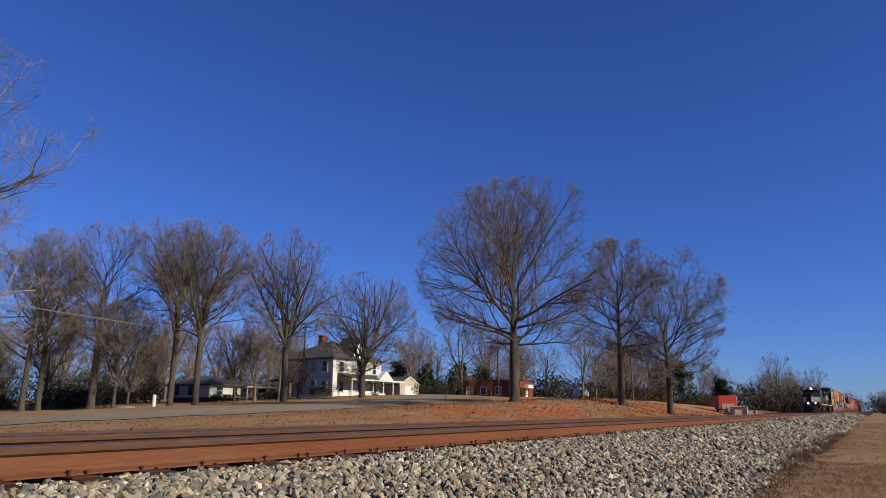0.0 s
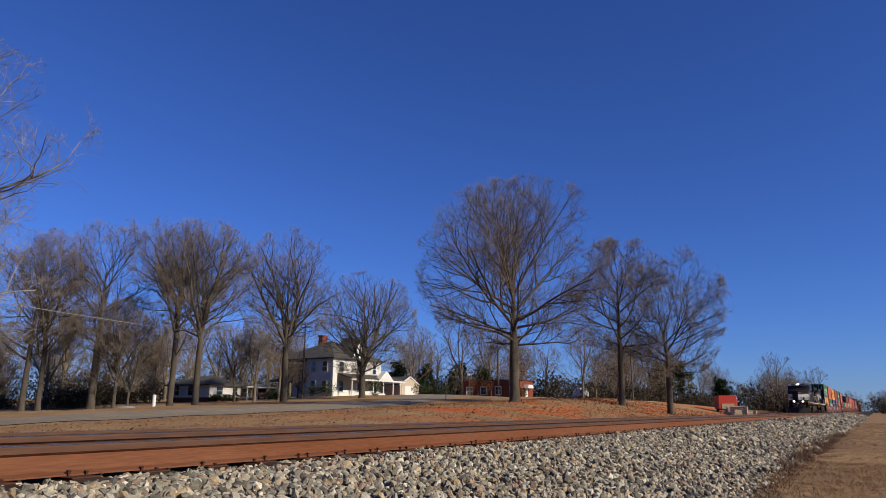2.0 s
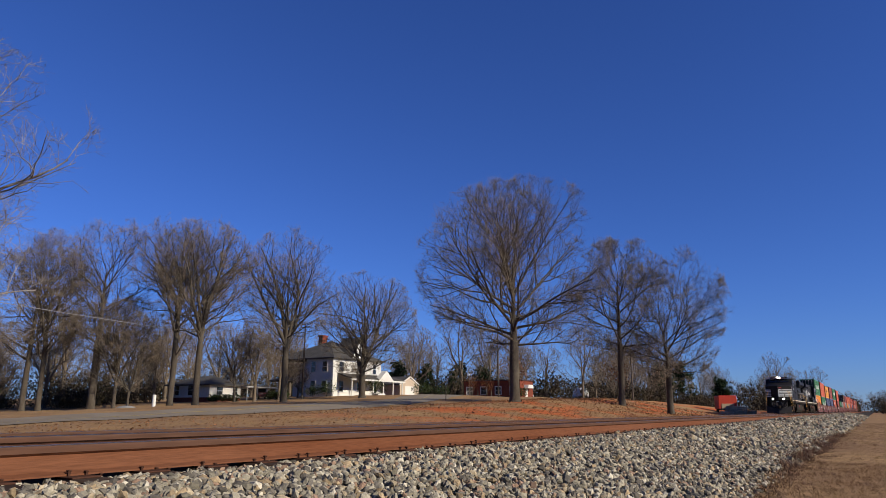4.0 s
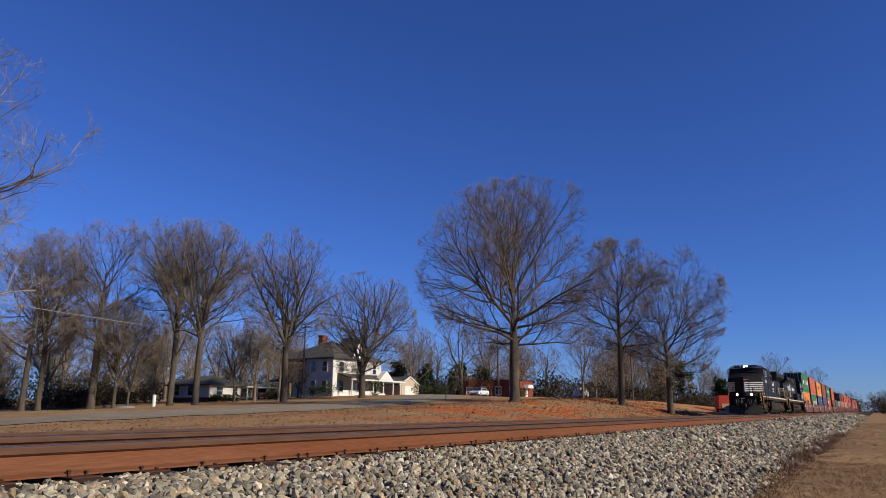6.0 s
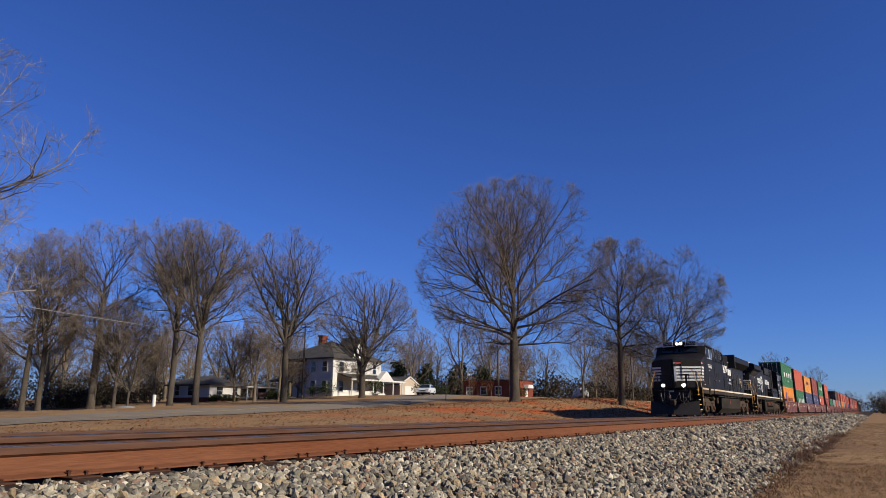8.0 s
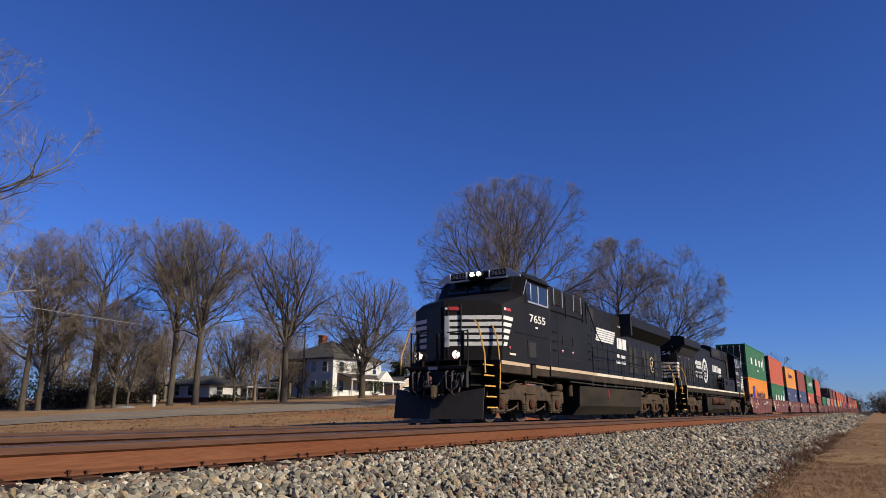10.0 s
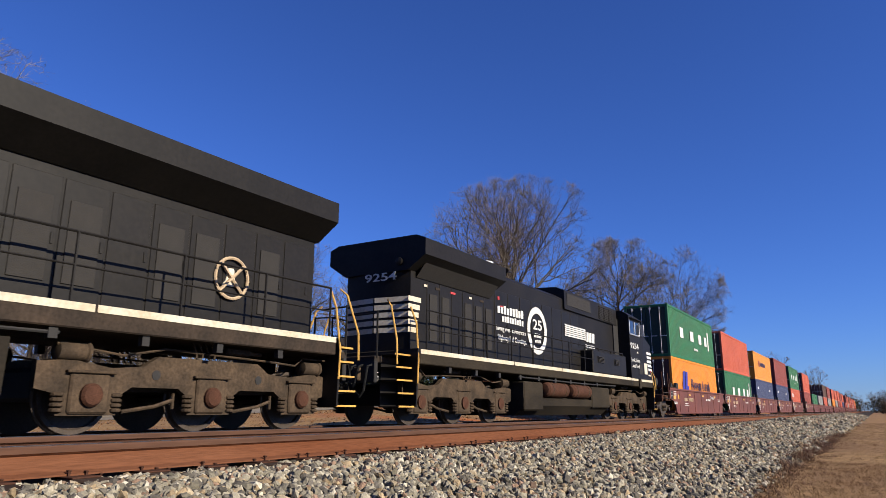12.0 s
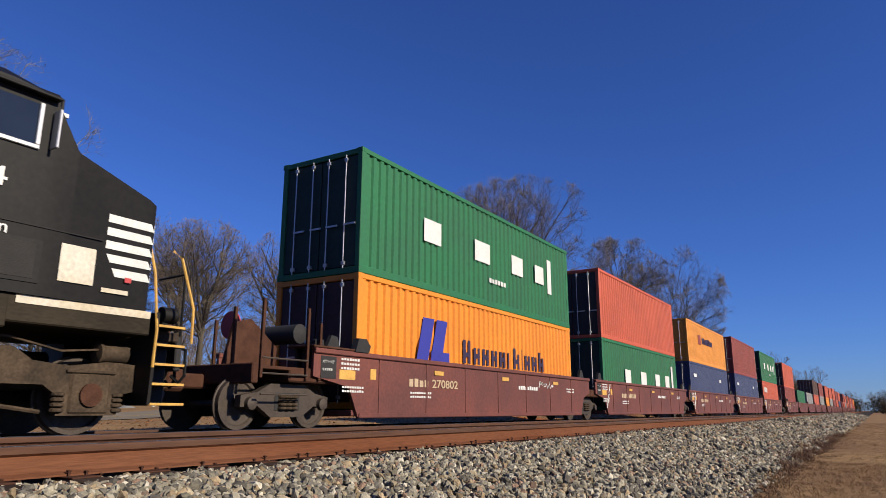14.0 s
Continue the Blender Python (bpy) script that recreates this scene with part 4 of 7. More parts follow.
def loco_truck(parent, y, sense):
    """Three-axle truck: cast side frames, journal boxes, springs, brake gear, wheelsets."""
    body = Shape().box(-0.9, 0.9, -2.3, 2.3, 0.62, 0.95, 0.05).box(-0.65, 0.65, -2.6, -2.2, 0.45, 0.9, 0.05).box(-0.65, 0.65, 2.2, 2.6, 0.45, 0.9, 0.05)
    t = shared("truck_body", "truck", lambda: body, DARKM, parent, (0, y, 0), label="dusty three-axle locomotive truck")
    for s in (1, -1):
        shared("truck_side", "side_frame", lambda: Shape().prism(TRUCK_SIDE, -0.06, 0.06, "x"), TRUCKM, t, (s * 1.06, 0, 0), label="dust-caked cast steel side frame")
        for k in (-1, 0, 1):
            a = 2.07 * k
            shared("journal", "journal_box", lambda: Shape().box(-0.05, 0.07, -0.29, 0.29, 0.29, 0.84, 0.03).box(-0.06, 0.10, -0.36, 0.36, 0.84, 0.88, 0.01), TRUCKM, t, (s * 1.10, a, 0))
            shared("cap", "bearing_cap", lambda: Shape().lathe([(-0.02, 0.16), (0.05, 0.16), (0.09, 0.13), (0.10, 0.05)], 18), RUST_DARK, t, (s * 1.17, a, 0.545), label="rusty round bearing cap")
            for d in (-0.42, 0.42):
                shared("spring", "coil_spring", spring_shape, TRUCKM, t, (s * 1.10, a + d, 0.34))
        for d in (-1.03, 1.03):
            shared("hole", "frame_hole", lambda: Shape().lathe([(0, 0.075), (0.012, 0.075)], 14), DARKM, t, (s * 1.115, d, 0.86))
            shared("rod", "brake_rod", lambda: Shape().tube([(0, -0.45, 0.32), (0, 0.1, 0.40), (0, 0.42, 0.50)], 0.03, 6).tube([(0, 0.42, 0.60), (0, 0.42, 0.36)], 0.025, 6), TRUCKM, t, (s * 1.0, d, 0))
        for d in (-2.35, 2.35):
            shared("cyl", "brake_cylinder", lambda: Shape().lathe([(-0.24, 0.06), (-0.22, 0.13), (0.16, 0.13), (0.18, 0.15), (0.22, 0.15), (0.24, 0.05)], 14, Matrix.Rotation(math.pi / 2, 4, "Z")), TRUCKM, t, (s * 1.08, d, 1.13))
        pipe = [(0, -2.6, 1.22), (0, -1.6, 1.12), (0, -0.9, 1.26), (0, 1.1, 1.20), (0, 1.9, 1.16), (0, 2.1, 1.30), (0, 2.75, 1.30)]
        shared("pipe", "brake_pipe", lambda: Shape().tube(pipe, 0.018, 5), TRUCKM, t, (s * 1.14, 0, 0))
        shared("damper", "damper", lambda: Shape().tube([(0, 0.25, 1.33), (0, 0.75, 1.31)], 0.065, 10).tube([(0, 0.75, 1.31), (0, 1.05, 1.30)], 0.035, 8), TRUCKM, t, (s * 1.12, 0, 0))
        for q in range(4):
            shared("hose", "air_hose", lambda: Shape().tube([(0, 0, 1.40), (0.03, 0.03, 1.34), (0.0, 0.09, 1.27), (0, 0.12, 1.17)], 0.022, 5), TRUCKM, t, (s * 1.14, -0.45 + 0.12 * q, 0))
    for k in (-1, 0, 1):
        w = shared("lw", "wheelset", lambda: wheel_shape(0.533), WHEELM, t, (0, 2.07 * k, 0.533))
        WHEELS.append((w, (0, 2.07 * k, 0.533), 0.533, sense))
    return t


def rail_bar(points, material, parent, name="handrail", r=0.021):
    return part(name, Shape().tube(points, r, 6), material, parent)


def steps(parent, end, out, s, yellow=True):
    """Boarding steps at a corner: end is the deck's end, out the way outwards, s the side."""
    w = out * 0.62
    y0, y1 = sorted((end + out * 0.12, end + w + out * 0.12))
    part("step_well", Shape().box(min(s * 0.88, s * 0.92), max(s * 0.88, s * 0.92), y0, y1, 0.42, 1.6), BLACK, parent)
    side = end + out * 0.08
    a, b = sorted((side, side + out * 0.05))
    part("step_side", Shape().prism([(s * 0.85, 0.42), (s * 1.48, 0.42), (s * 1.52, 1.45), (s * 1.52, 1.75), (s * 0.85, 1.75)], a, b, "y"), BLACK2, parent)
    for k in range(5):
        z = 0.44 + 0.29 * k
        part("step", Shape().box(min(s * 0.92, s * (1.42 - 0.03 * k)), max(s * 0.92, s * (1.42 - 0.03 * k)), y0, y1, z - 0.03, z, 0.006), TANKM, parent)
        x = s * (1.43 - 0.03 * k)
        part("step_edge", Shape().box(x - 0.012, x + 0.012, y0, y1, z - 0.028, z + 0.008), YELLOW, parent, "yellow painted step edge")
    m = YELLOW if yellow else WHITE
    for q in (0.10, 0.80):
        yy = end + out * q
        pts = [(s * 1.50, yy, 0.95), (s * 1.52, yy, 1.5), (s * 1.42, yy - out * 0.05, 2.35), (s * 1.25, yy - out * (0.12 if q > 0.5 else 0.05), 2.75)] if q < 0.5 else \
              [(s * 1.42, yy, 1.35), (s * 1.40, yy, 1.9), (s * 1.15, yy - out * 0.10, 2.72), (s * 1.0, yy - out * 0.16, 2.85)]
        part("grab_rail", Shape().tube(pts, 0.022, 6), m, parent, "bent yellow hand rail")


def loco_end(parent, y, out, plow):
    """Platform, coupler, plow and hoses beyond one end of the deck."""
    e = y + out * 1.0
    a, b = sorted((y, e))
    part("end_platform", Shape().box(-0.95, 0.95, a, b, 1.40, 1.55, 0.02), DUSTY, parent)
    c, d = sorted((e - out * 0.12, e))
    part("end_plate", Shape().box(-0.95, 0.95, c, d, 0.95, 1.50, 0.02), DARKM, parent)
    k = e + out * 0.5
    p, q = sorted((e - out * 0.2, k))
    for x in (-0.5, 0.5):
        part("uncoupling_bracket", Shape().box(x - 0.07, x + 0.07, min(e, e + out * 0.12), max(e, e + out * 0.12), 1.0, 1.3, 0.02), TRUCKM, parent)
    part("coupler", Shape().box(-0.1, 0.1, p, q, 0.72, 0.95, 0.03).box(-0.17, 0.17, min(k, k - out * 0.28), max(k, k - out * 0.28), 0.66, 1.02, 0.05), TRUCKM, parent, "cast knuckle coupler")
    pl = Shape()
    f0, f1 = e + out * 0.05, e + out * 0.42
    for s in (1, -1):
        vs = [(0, f1, 0.12), (s * 1.45, f0, 0.12), (s * 1.45, f0 - out * 0.12, 0.95), (0, f1 - out * 0.2, 0.72), (0, f1 - out * 0.04, 0.12), (s * 1.45, f0 - out * 0.04, 0.12), (s * 1.45, f0 - out * 0.16, 0.95), (0, f1 - out * 0.24, 0.72)]
        pl.add(vs, [(0, 1, 2, 3), (4, 7, 6, 5), (0, 4, 5, 1), (3, 2, 6, 7), (1, 5, 6, 2), (0, 3, 7, 4)])
    if plow:
        part("snow_plow", pl, PLOWM, parent, "black steel snow plow")
    rs = np.random.RandomState(int(abs(y) * 10) + 1)
    for x in (-0.85, -0.6, -0.4, 0.4, 0.6, 0.85, 0.72):
        z1 = 1.0 - 0.25 * rs.rand()
        part("air_hose", Shape().tube([(x, e, 1.35), (x, e + out * 0.14, 1.30), (x + 0.05, e + out * 0.2, z1), (x * 0.8, e + out * 0.18, z1 - 0.12), (x * 0.6, e + out * 0.16, z1)], 0.028, 6), RUBBER, parent)
    for x in (-0.95, 0.95):
        part("end_post", Shape().tube([(x, e - out * 0.06, 1.5), (x, e - out * 0.06, 2.55)], 0.024, 6), BLACK, parent)
    for x in (-0.95, 0.95):
        part("end_chain_rail", Shape().tube([(x, e - out * 0.06, 2.52), (x * 0.3, e - out * 0.06, 2.5)], 0.02, 6), BLACK, parent)
    if plow:
        for x in (-0.72, -0.05, 0.78):
            part("end_stanchion", Shape().box(x - 0.05, x + 0.05, min(e - out * 0.10, e - out * 0.05), max(e - out * 0.10, e - out * 0.05), 1.5, 2.5, 0.012), BLACK, parent)
        for x, w, z in ((-0.75, 0.45, 0.80), (-0.25, 0.55, 0.92), (0.35, 0.5, 0.85), (0.55, 0.35, 0.72), (-0.55, 0.3, 0.66)):
            part("slack_hose", Shape().tube([(x, e, 1.42), (x + 0.02, e + out * 0.16, 1.38), (x + w * 0.2, e + out * 0.26, z + 0.1), (x + w * 0.5, e + out * 0.28, z), (x + w * 0.8, e + out * 0.24, z + 0.12), (x + w, e + out * 0.1, 1.30)], 0.03, 7), HOSEM, parent, "slack rubber hose")
        for x, z in ((-0.62, 1.0), (0.30, 0.98), (0.70, 1.05)):
            part("hose_coupling", Shape().box(x - 0.06, x + 0.06, min(e + out * 0.12, e + out * 0.24), max(e + out * 0.12, e + out * 0.24), z - 0.14, z + 0.1, 0.025), TRUCKM, parent)
        part("receptacle", Shape().box(-0.34, -0.16, min(e, e + out * 0.12), max(e, e + out * 0.12), 0.98, 1.28, 0.03), DULL_RED, parent, "dull red receptacle cover")
        part("platform_lip", Shape().box(-1.0, 1.0, min(e, e + out * 0.04), max(e, e + out * 0.04), 1.47, 1.56, 0.01), DUSTY, parent)
        part("end_notice", Shape().box(-0.28, 0.02, min(e + out * 0.04, e + out * 0.05), max(e + out * 0.04, e + out * 0.05), 1.46, 1.55), CREAM, parent)


def hood_doors(parent, y0, y1, z0, z1, x, step, grilles=()):
    """Tall access doors along the hood, both sides; each with its latch."""
    n = int((y1 - y0) / step)
    for k in range(n):
        for s in (1, -1):
            shared(("door", step, z0, z1), "hood_door", lambda: Shape().box(-0.012, 0.016, 0.02, step - 0.02, z0, z1, 0.006).box(0.014, 0.03, step - 0.10, step - 0.06, (z0 + z1) / 2 - 0.1, (z0 + z1) / 2 + 0.06, 0.004), BLACK2, parent, (s * x, y0 + k * step + (0 if s > 0 else step), 0), (0, 0, 0 if s > 0 else 180))
            if k in grilles:
                shared(("grille", step, z0, z1), "door_grille", lambda: Shape().box(0, 0.02, 0.12, step - 0.12, z0 + 0.25, z1 - 0.3, 0.004), GRILLE, parent, (s * (x + 0.015), y0 + k * step + (0 if s > 0 else step), 0), (0, 0, 0 if s > 0 else 180))


def louvres(parent, s, x, y0, y1, z0, z1, n, frame=True):
    plate("louvre_panel", s, x, y0, y1, z0, z1, GRILLE, parent, "brown louvred air intake", t=0.01)
    for k in range(n):
        z = z0 + (z1 - z0) * (k + 0.5) / n
        part("louvre", Shape().box(min(s * x, s * (x + 0.05)), max(s * x, s * (x + 0.05)), y0 + 0.02, y1 - 0.02, z - 0.012, z + 0.012), GRILLE, parent)
    if frame:
        for y in (y0, y1):
            part("louvre_frame", Shape().box(min(s * x, s * (x + 0.06)), max(s * x, s * (x + 0.06)), y - 0.025, y + 0.025, z0 - 0.03, z1 + 0.05), ALU, parent, "bright metal edge")


def walkway_rail(parent, s, y0, y1, step=1.55):
    """Posts and two rails along the walkway."""
    n = int((y1 - y0) / step)
    for k in range(n + 1):
        y = y0 + (y1 - y0) * k / n
        shared("post", "rail_post", lambda: Shape().tube([(0, 0, 1.45), (0, 0, 2.72)], 0.022, 6), BLACK, parent, (s * 1.48, y, 0))
    rail_bar([(s * 1.48, y0, 2.70), (s * 1.48, y1, 2.70)], BLACK, parent)
    rail_bar([(s * 1.48, y0, 2.24), (s * 1.48, y1, 2.24)], BLACK, parent, r=0.016)


def cab(parent, front_s, number):
    """Wide-nose cab with windows, number boards, lamps and stripes; s is the side that shows."""
    body = loft([(-0.24, 1.50, 3.34, 3.46, 1.75, 0.75), (-0.12, 1.52, 3.40, 3.53, 1.75, 0.75), (1.35, 1.54, 3.76, 3.92, 1.75, 0.0), (1.40, 1.55, 3.80, 3.98, 1.75, 0.0), (1.78, 1.55, 4.42, 4.60, 1.75, 0.0), (2.3, 1.55, 4.48, 4.69, 1.75, 0.0), (3.46, 1.55, 4.48, 4.69, 1.75, 0.0)])
    c = part("cab", body, BLACK, parent, "black wide-nose cab with white stripes")
    for x0, x1 in ((-1.15, -0.42), (-0.36, 0.36), (0.42, 1.15)):
        part("windshield_pane", Shape().prism([(1.40, 4.02), (1.38, 4.02), (1.68, 4.53), (1.70, 4.53)], x0, x1, "x"), WIN, c, "dark windshield glass")
    back = 0.0 if number == "7655" else 0.14
    for s in (1, -1):
        for y0, y1 in ((1.82, 2.52), (2.56, 3.28)):
            plate("side_window", s, 1.55, y0 + back, y1 + back, 3.68, 4.24, WIN, c, "dark sliding cab window")
        for y0, y1, z0, z1 in ((1.78, 3.32, 3.62, 3.68), (1.78, 1.84, 3.68, 4.26), (3.27, 3.33, 3.62, 4.26), (2.51, 2.57, 3.68, 4.24)):
            part("window_trim", Shape().box(min(s * 1.545, s * 1.585), max(s * 1.545, s * 1.585), y0 + back, y1 + back, z0, z1, 0.008), ALU, c, "bright aluminium window frame")
        part("sunshade", Shape().box(min(s * 1.5, s * 1.68), max(s * 1.5, s * 1.68), 1.75, 3.36, 4.34, 4.38, 0.01), BLACK, c)
        part("mirror", Shape().box(min(s * 1.58, s * 1.74), max(s * 1.58, s * 1.74), 1.62 + back, 1.66 + back, 3.66, 4.2, 0.01), ALU, c, "upright side mirror")
        if number == "7655":
            plate("windshield_post", s, 1.552, 1.46, 1.50, 3.86, 4.34, ALU, c, slant=0.26)
        for k in range(5):
            z = 2.16 + 0.19 * k
            e = (0.32 if number == "7655" else 0.66) + 0.10 * k
            plate("nose_stripe", s, 1.525, 0.11, e, z, z + 0.115, WHITE, c, "white nose stripe", slant=0.06)
        if number == "7655":
            plate("red_plate", s, 1.525, 0.30, 0.62, 3.20, 3.28, REDP, c)
            plate("white_plate", s, 1.525, 0.20, 0.30, 3.20, 3.28, WHITE, c)
        for y0, y1, z0, z1 in ((0.9, 3.3, 2.62, 2.635), (1.7, 2.35, 1.9, 2.45)):
            plate("panel", s, 1.553, y0, y1, z0, z1, BLACK2, c, t=0.012)
        plate("vent", s, 1.565, 1.78, 2.27, 1.95, 2.40, GRILLE, c)
        plate("placard", s, 1.553, 0.45, 0.85, 1.92, 1.98, CREAM, c)
        part("cab_seam", Shape().box(min(s * 1.54, s * 1.556), max(s * 1.54, s * 1.556), 3.44, 3.47, 1.45, 4.36), DARKM, c)
    for k in range(5):       # stripes across the nose front
        z = 2.16 + 0.19 * k
        for s in (1, -1):
            x0, x1 = s * 0.12, s * 1.49
            f = lambda x: 0.75 * (abs(x) / 1.5 - 0.55) - 0.248
            part("nose_stripe", Shape().add([(x0, f(x0), z), (x1, f(x1), z), (x1, f(x1), z + 0.115), (x0, f(x0), z + 0.115), (x0, f(x0) + 0.02, z), (x1, f(x1) + 0.02, z), (x1, f(x1) + 0.02, z + 0.115), (x0, f(x0) + 0.02, z + 0.115)],
                                            [(0, 1, 2, 3), (7, 6, 5, 4), (0, 4, 5, 1), (1, 5, 6, 2), (2, 6, 7, 3), (3, 7, 4, 0)]), WHITE, c, "white nose stripe", False)
    def slab(name, x0, x1, z0, z1, out, material, label=""):
        """A flat piece lying on one face of the nose."""
        face = lambda x: 0.75 * (abs(x) / 1.5 - 0.55) - 0.24
        vs = [(x, face(x) - d, z) for d in (out, -0.02) for x, z in ((x0, z0), (x1, z0), (x1, z1), (x0, z1))]
        return part(name, Shape().add(vs, [(0, 1, 2, 3), (7, 6, 5, 4), (0, 4, 5, 1), (1, 5, 6, 2), (2, 6, 7, 3), (3, 7, 4, 0)]), material, c, label, False)

    slab("nose_door", -0.85, -0.12, 1.8, 3.3, 0.05, BLACK2)
    slab("door_hinge", 0.10, 0.13, 1.85, 3.35, 0.03, BLACK2)
    slab("grab_iron", 0.44, 0.46, 2.2, 3.35, 0.05, BLACK2)
    slab("nose_plate", 0.03, 0.14, 2.12, 3.02, 0.04, ALU, "upright pale metal strip")
    if number == "7655":
        slab("red_marker", 0.10, 0.45, 3.19, 3.29, 0.03, REDP, "red marker plate")
        slab("marker_edge", 0.03, 0.09, 3.21, 3.27, 0.03, WHITE)
        slab("amber_marker", 0.06, 0.14, 2.93, 3.0, 0.03, YELLOW)
    part("headlight_box", Shape().box(-1.05, 1.05, 1.42, 1.85, 4.46, 4.72, 0.05), BLACK, c)
    for x in (-0.12, 0.12):
        turned = Matrix.Translation((x, 1.42, 4.59)) @ Matrix.Rotation(-math.pi / 2, 4, "Z")
        part("headlight_barrel", Shape().lathe([(-0.02, 0.095), (0.20, 0.105), (0.20, 0.085), (0.0, 0.08)], 16, turned), BLACK2, c)
        part("headlight", Shape().lathe([(0.0, 0.06), (0.02, 0.048), (0.03, 0.02)], 16, turned), LIGHT if number == "7655" else ALU, c, "twin headlight")
    for s in (1, -1):
        part("number_board", Shape().box(min(s * 0.45, s * 1.0), max(s * 0.45, s * 1.0), 1.385, 1.43, 4.50, 4.69, 0.01), BLACK2, c)
        lettering("board_number", number, 0.19, CREAM, c, Matrix(((1, 0, 0, s * 0.725 - 0.24), (0, 0, -1, 1.382), (0, 1, 0, 4.525), (0, 0, 0, 1))), 0.48)
        if number == "7655":
            part("white_flash", Shape().prism([(s * 1.02, 4.44), (s * 1.02, 4.70), (s * 1.10, 4.71), (s * 1.50, 4.46), (s * 1.50, 4.40)], 1.37, 1.42, "y"), WHITE, c, "white panel beside the number board")
        part("visor", Shape().prism([(s * 0.30, 4.42), (s * 0.30, 4.46), (s * 1.06, 4.46), (s * 1.06, 4.40)], 1.34, 1.42, "y"), WHITE, c, "pale visor over the windshield")
        part("board_edge", Shape().box(min(s * 0.40, s * 0.44), max(s * 0.40, s * 0.44), 1.37, 1.43, 4.48, 4.71, 0.006), WHITE, c)
        plate("step_marker", s, 1.555, 0.42, 0.52, 2.10, 2.17, REDP, c)
    lettering("road_number", number, 0.34, WHITE, c, on_side(front_s, 1.84 if front_s > 0 else 3.45, 3.04, 1.566), 1.2, "white painted road number")
    plate("small_plate", front_s, 1.553, 2.3, 2.5, 2.86, 2.92, CREAM, c)
    return c


def ditch_lights(parent, y, out, lit):
    for s in (1, -1):
        x = s * 0.62
        part("ditch_light_housing", Shape().lathe([(0.0, 0.09), (0.0, 0.13), (0.26, 0.135), (0.26, 0.115), (0.06, 0.11)], 16, Matrix.Translation((x, y + out * 0.78, 1.86)) @ Matrix.Rotation(out * math.pi / 2, 4, "Z")), BLACK, parent)
        part("ditch_light", Shape().lathe([(0, 0.07), (0.02, 0.058), (0.03, 0.02)], 16, Matrix.Translation((x, y + out * 0.85, 1.86)) @ Matrix.Rotation(out * math.pi / 2, 4, "Z")), DITCH if lit else ALU, parent, "round ditch light")
        part("light_bracket", Shape().box(x - 0.04, x + 0.04, min(y + out * 0.8, y + out * 0.9), max(y + out * 0.8, y + out * 0.9), 1.5, 1.75), BLACK, parent)


def sill(parent, s_show, rust_to):
    d = part("underframe", Shape().box(-1.5, 1.5, 0, 19.9, 1.40, 1.745, 0.02), DUSTY if s_show > 0 else TANKM, parent, "dusty side sill")
    for s in (1, -1):
        k = 0
        for y0, y1 in ((0.02, 1.9), (2.35, rust_to), (rust_to + 0.02, 11.2), (11.24, 14.9), (14.94, 19.88)):
            plate("sill_stripe", s, 1.503, y0, y1, 1.64, 1.745, TANP if s_show > 0 and y0 < 8 else CREAM, d, "cream stripe along the sill")
        if s_show > 0:
            plate("sill_stripe", s, 1.533, 3.5, 7.28, 1.64, 1.745, TANP, d, "dust-stained tan stripe along the sill")
            plate("sill_dust", s, 1.533, 3.5, 7.28, 1.45, 1.62, DUSTY, d)
        for k in range(9):
            y = 7.6 + 1.35 * k
            part("pipe_bracket", Shape().box(min(s * 1.35, s * 1.45), max(s * 1.35, s * 1.45), y, y + 0.12, 1.25, 1.42), DARKM, d)
        part("sill_pipe", Shape().tube([(s * 1.42, 5.4, 1.33), (s * 1.42, 9.0, 1.30), (s * 1.42, 14.5, 1.33)], 0.025, 6), DARKM, d)
        part("jack_pad", Shape().box(min(s * 1.48, s * 1.56), max(s * 1.48, s * 1.56), 2.0, 2.3, 1.32, 1.72, 0.02), TANKM, d)
    return d


def radiator_wing(parent, y0, y1, z0):
    o = [(-1.52, 4.06), (-1.52, 4.47), (-1.25, 4.58), (1.25, 4.58), (1.52, 4.47), (1.52, 4.06), (1.0, z0), (-1.0, z0)]
    return part("radiator_wing", Shape().prism(o, y0, y1, "y"), BLACK, parent, "overhanging black radiator housing")


def flag_marks(parent, s, x, y, z, length, height):
    """Emblem of white bars with a slanted end and two blocks."""
    for k in range(6):
        plate("emblem_bar", s, x, y + s * 0.0 + (0.03 * k if s < 0 else -0.03 * k), y + s * (length * 0.62 - 0.07 * k), z + height * (1 - (k + 0.9) / 6), z + height * (1 - (k + 0.15) / 6), WHITE, parent, "white emblem stripe")
    for k, (a, b) in enumerate(((0.66, 0.72), (0.73, 0.84), (0.86, 1.0))):
        p, q = sorted((y + s * length * a, y + s * length * b))
        plate("emblem_block", s, x, p, q, z - height * 0.22, z + height * 0.62, WHITE, parent, "white emblem block", slant=0.03)


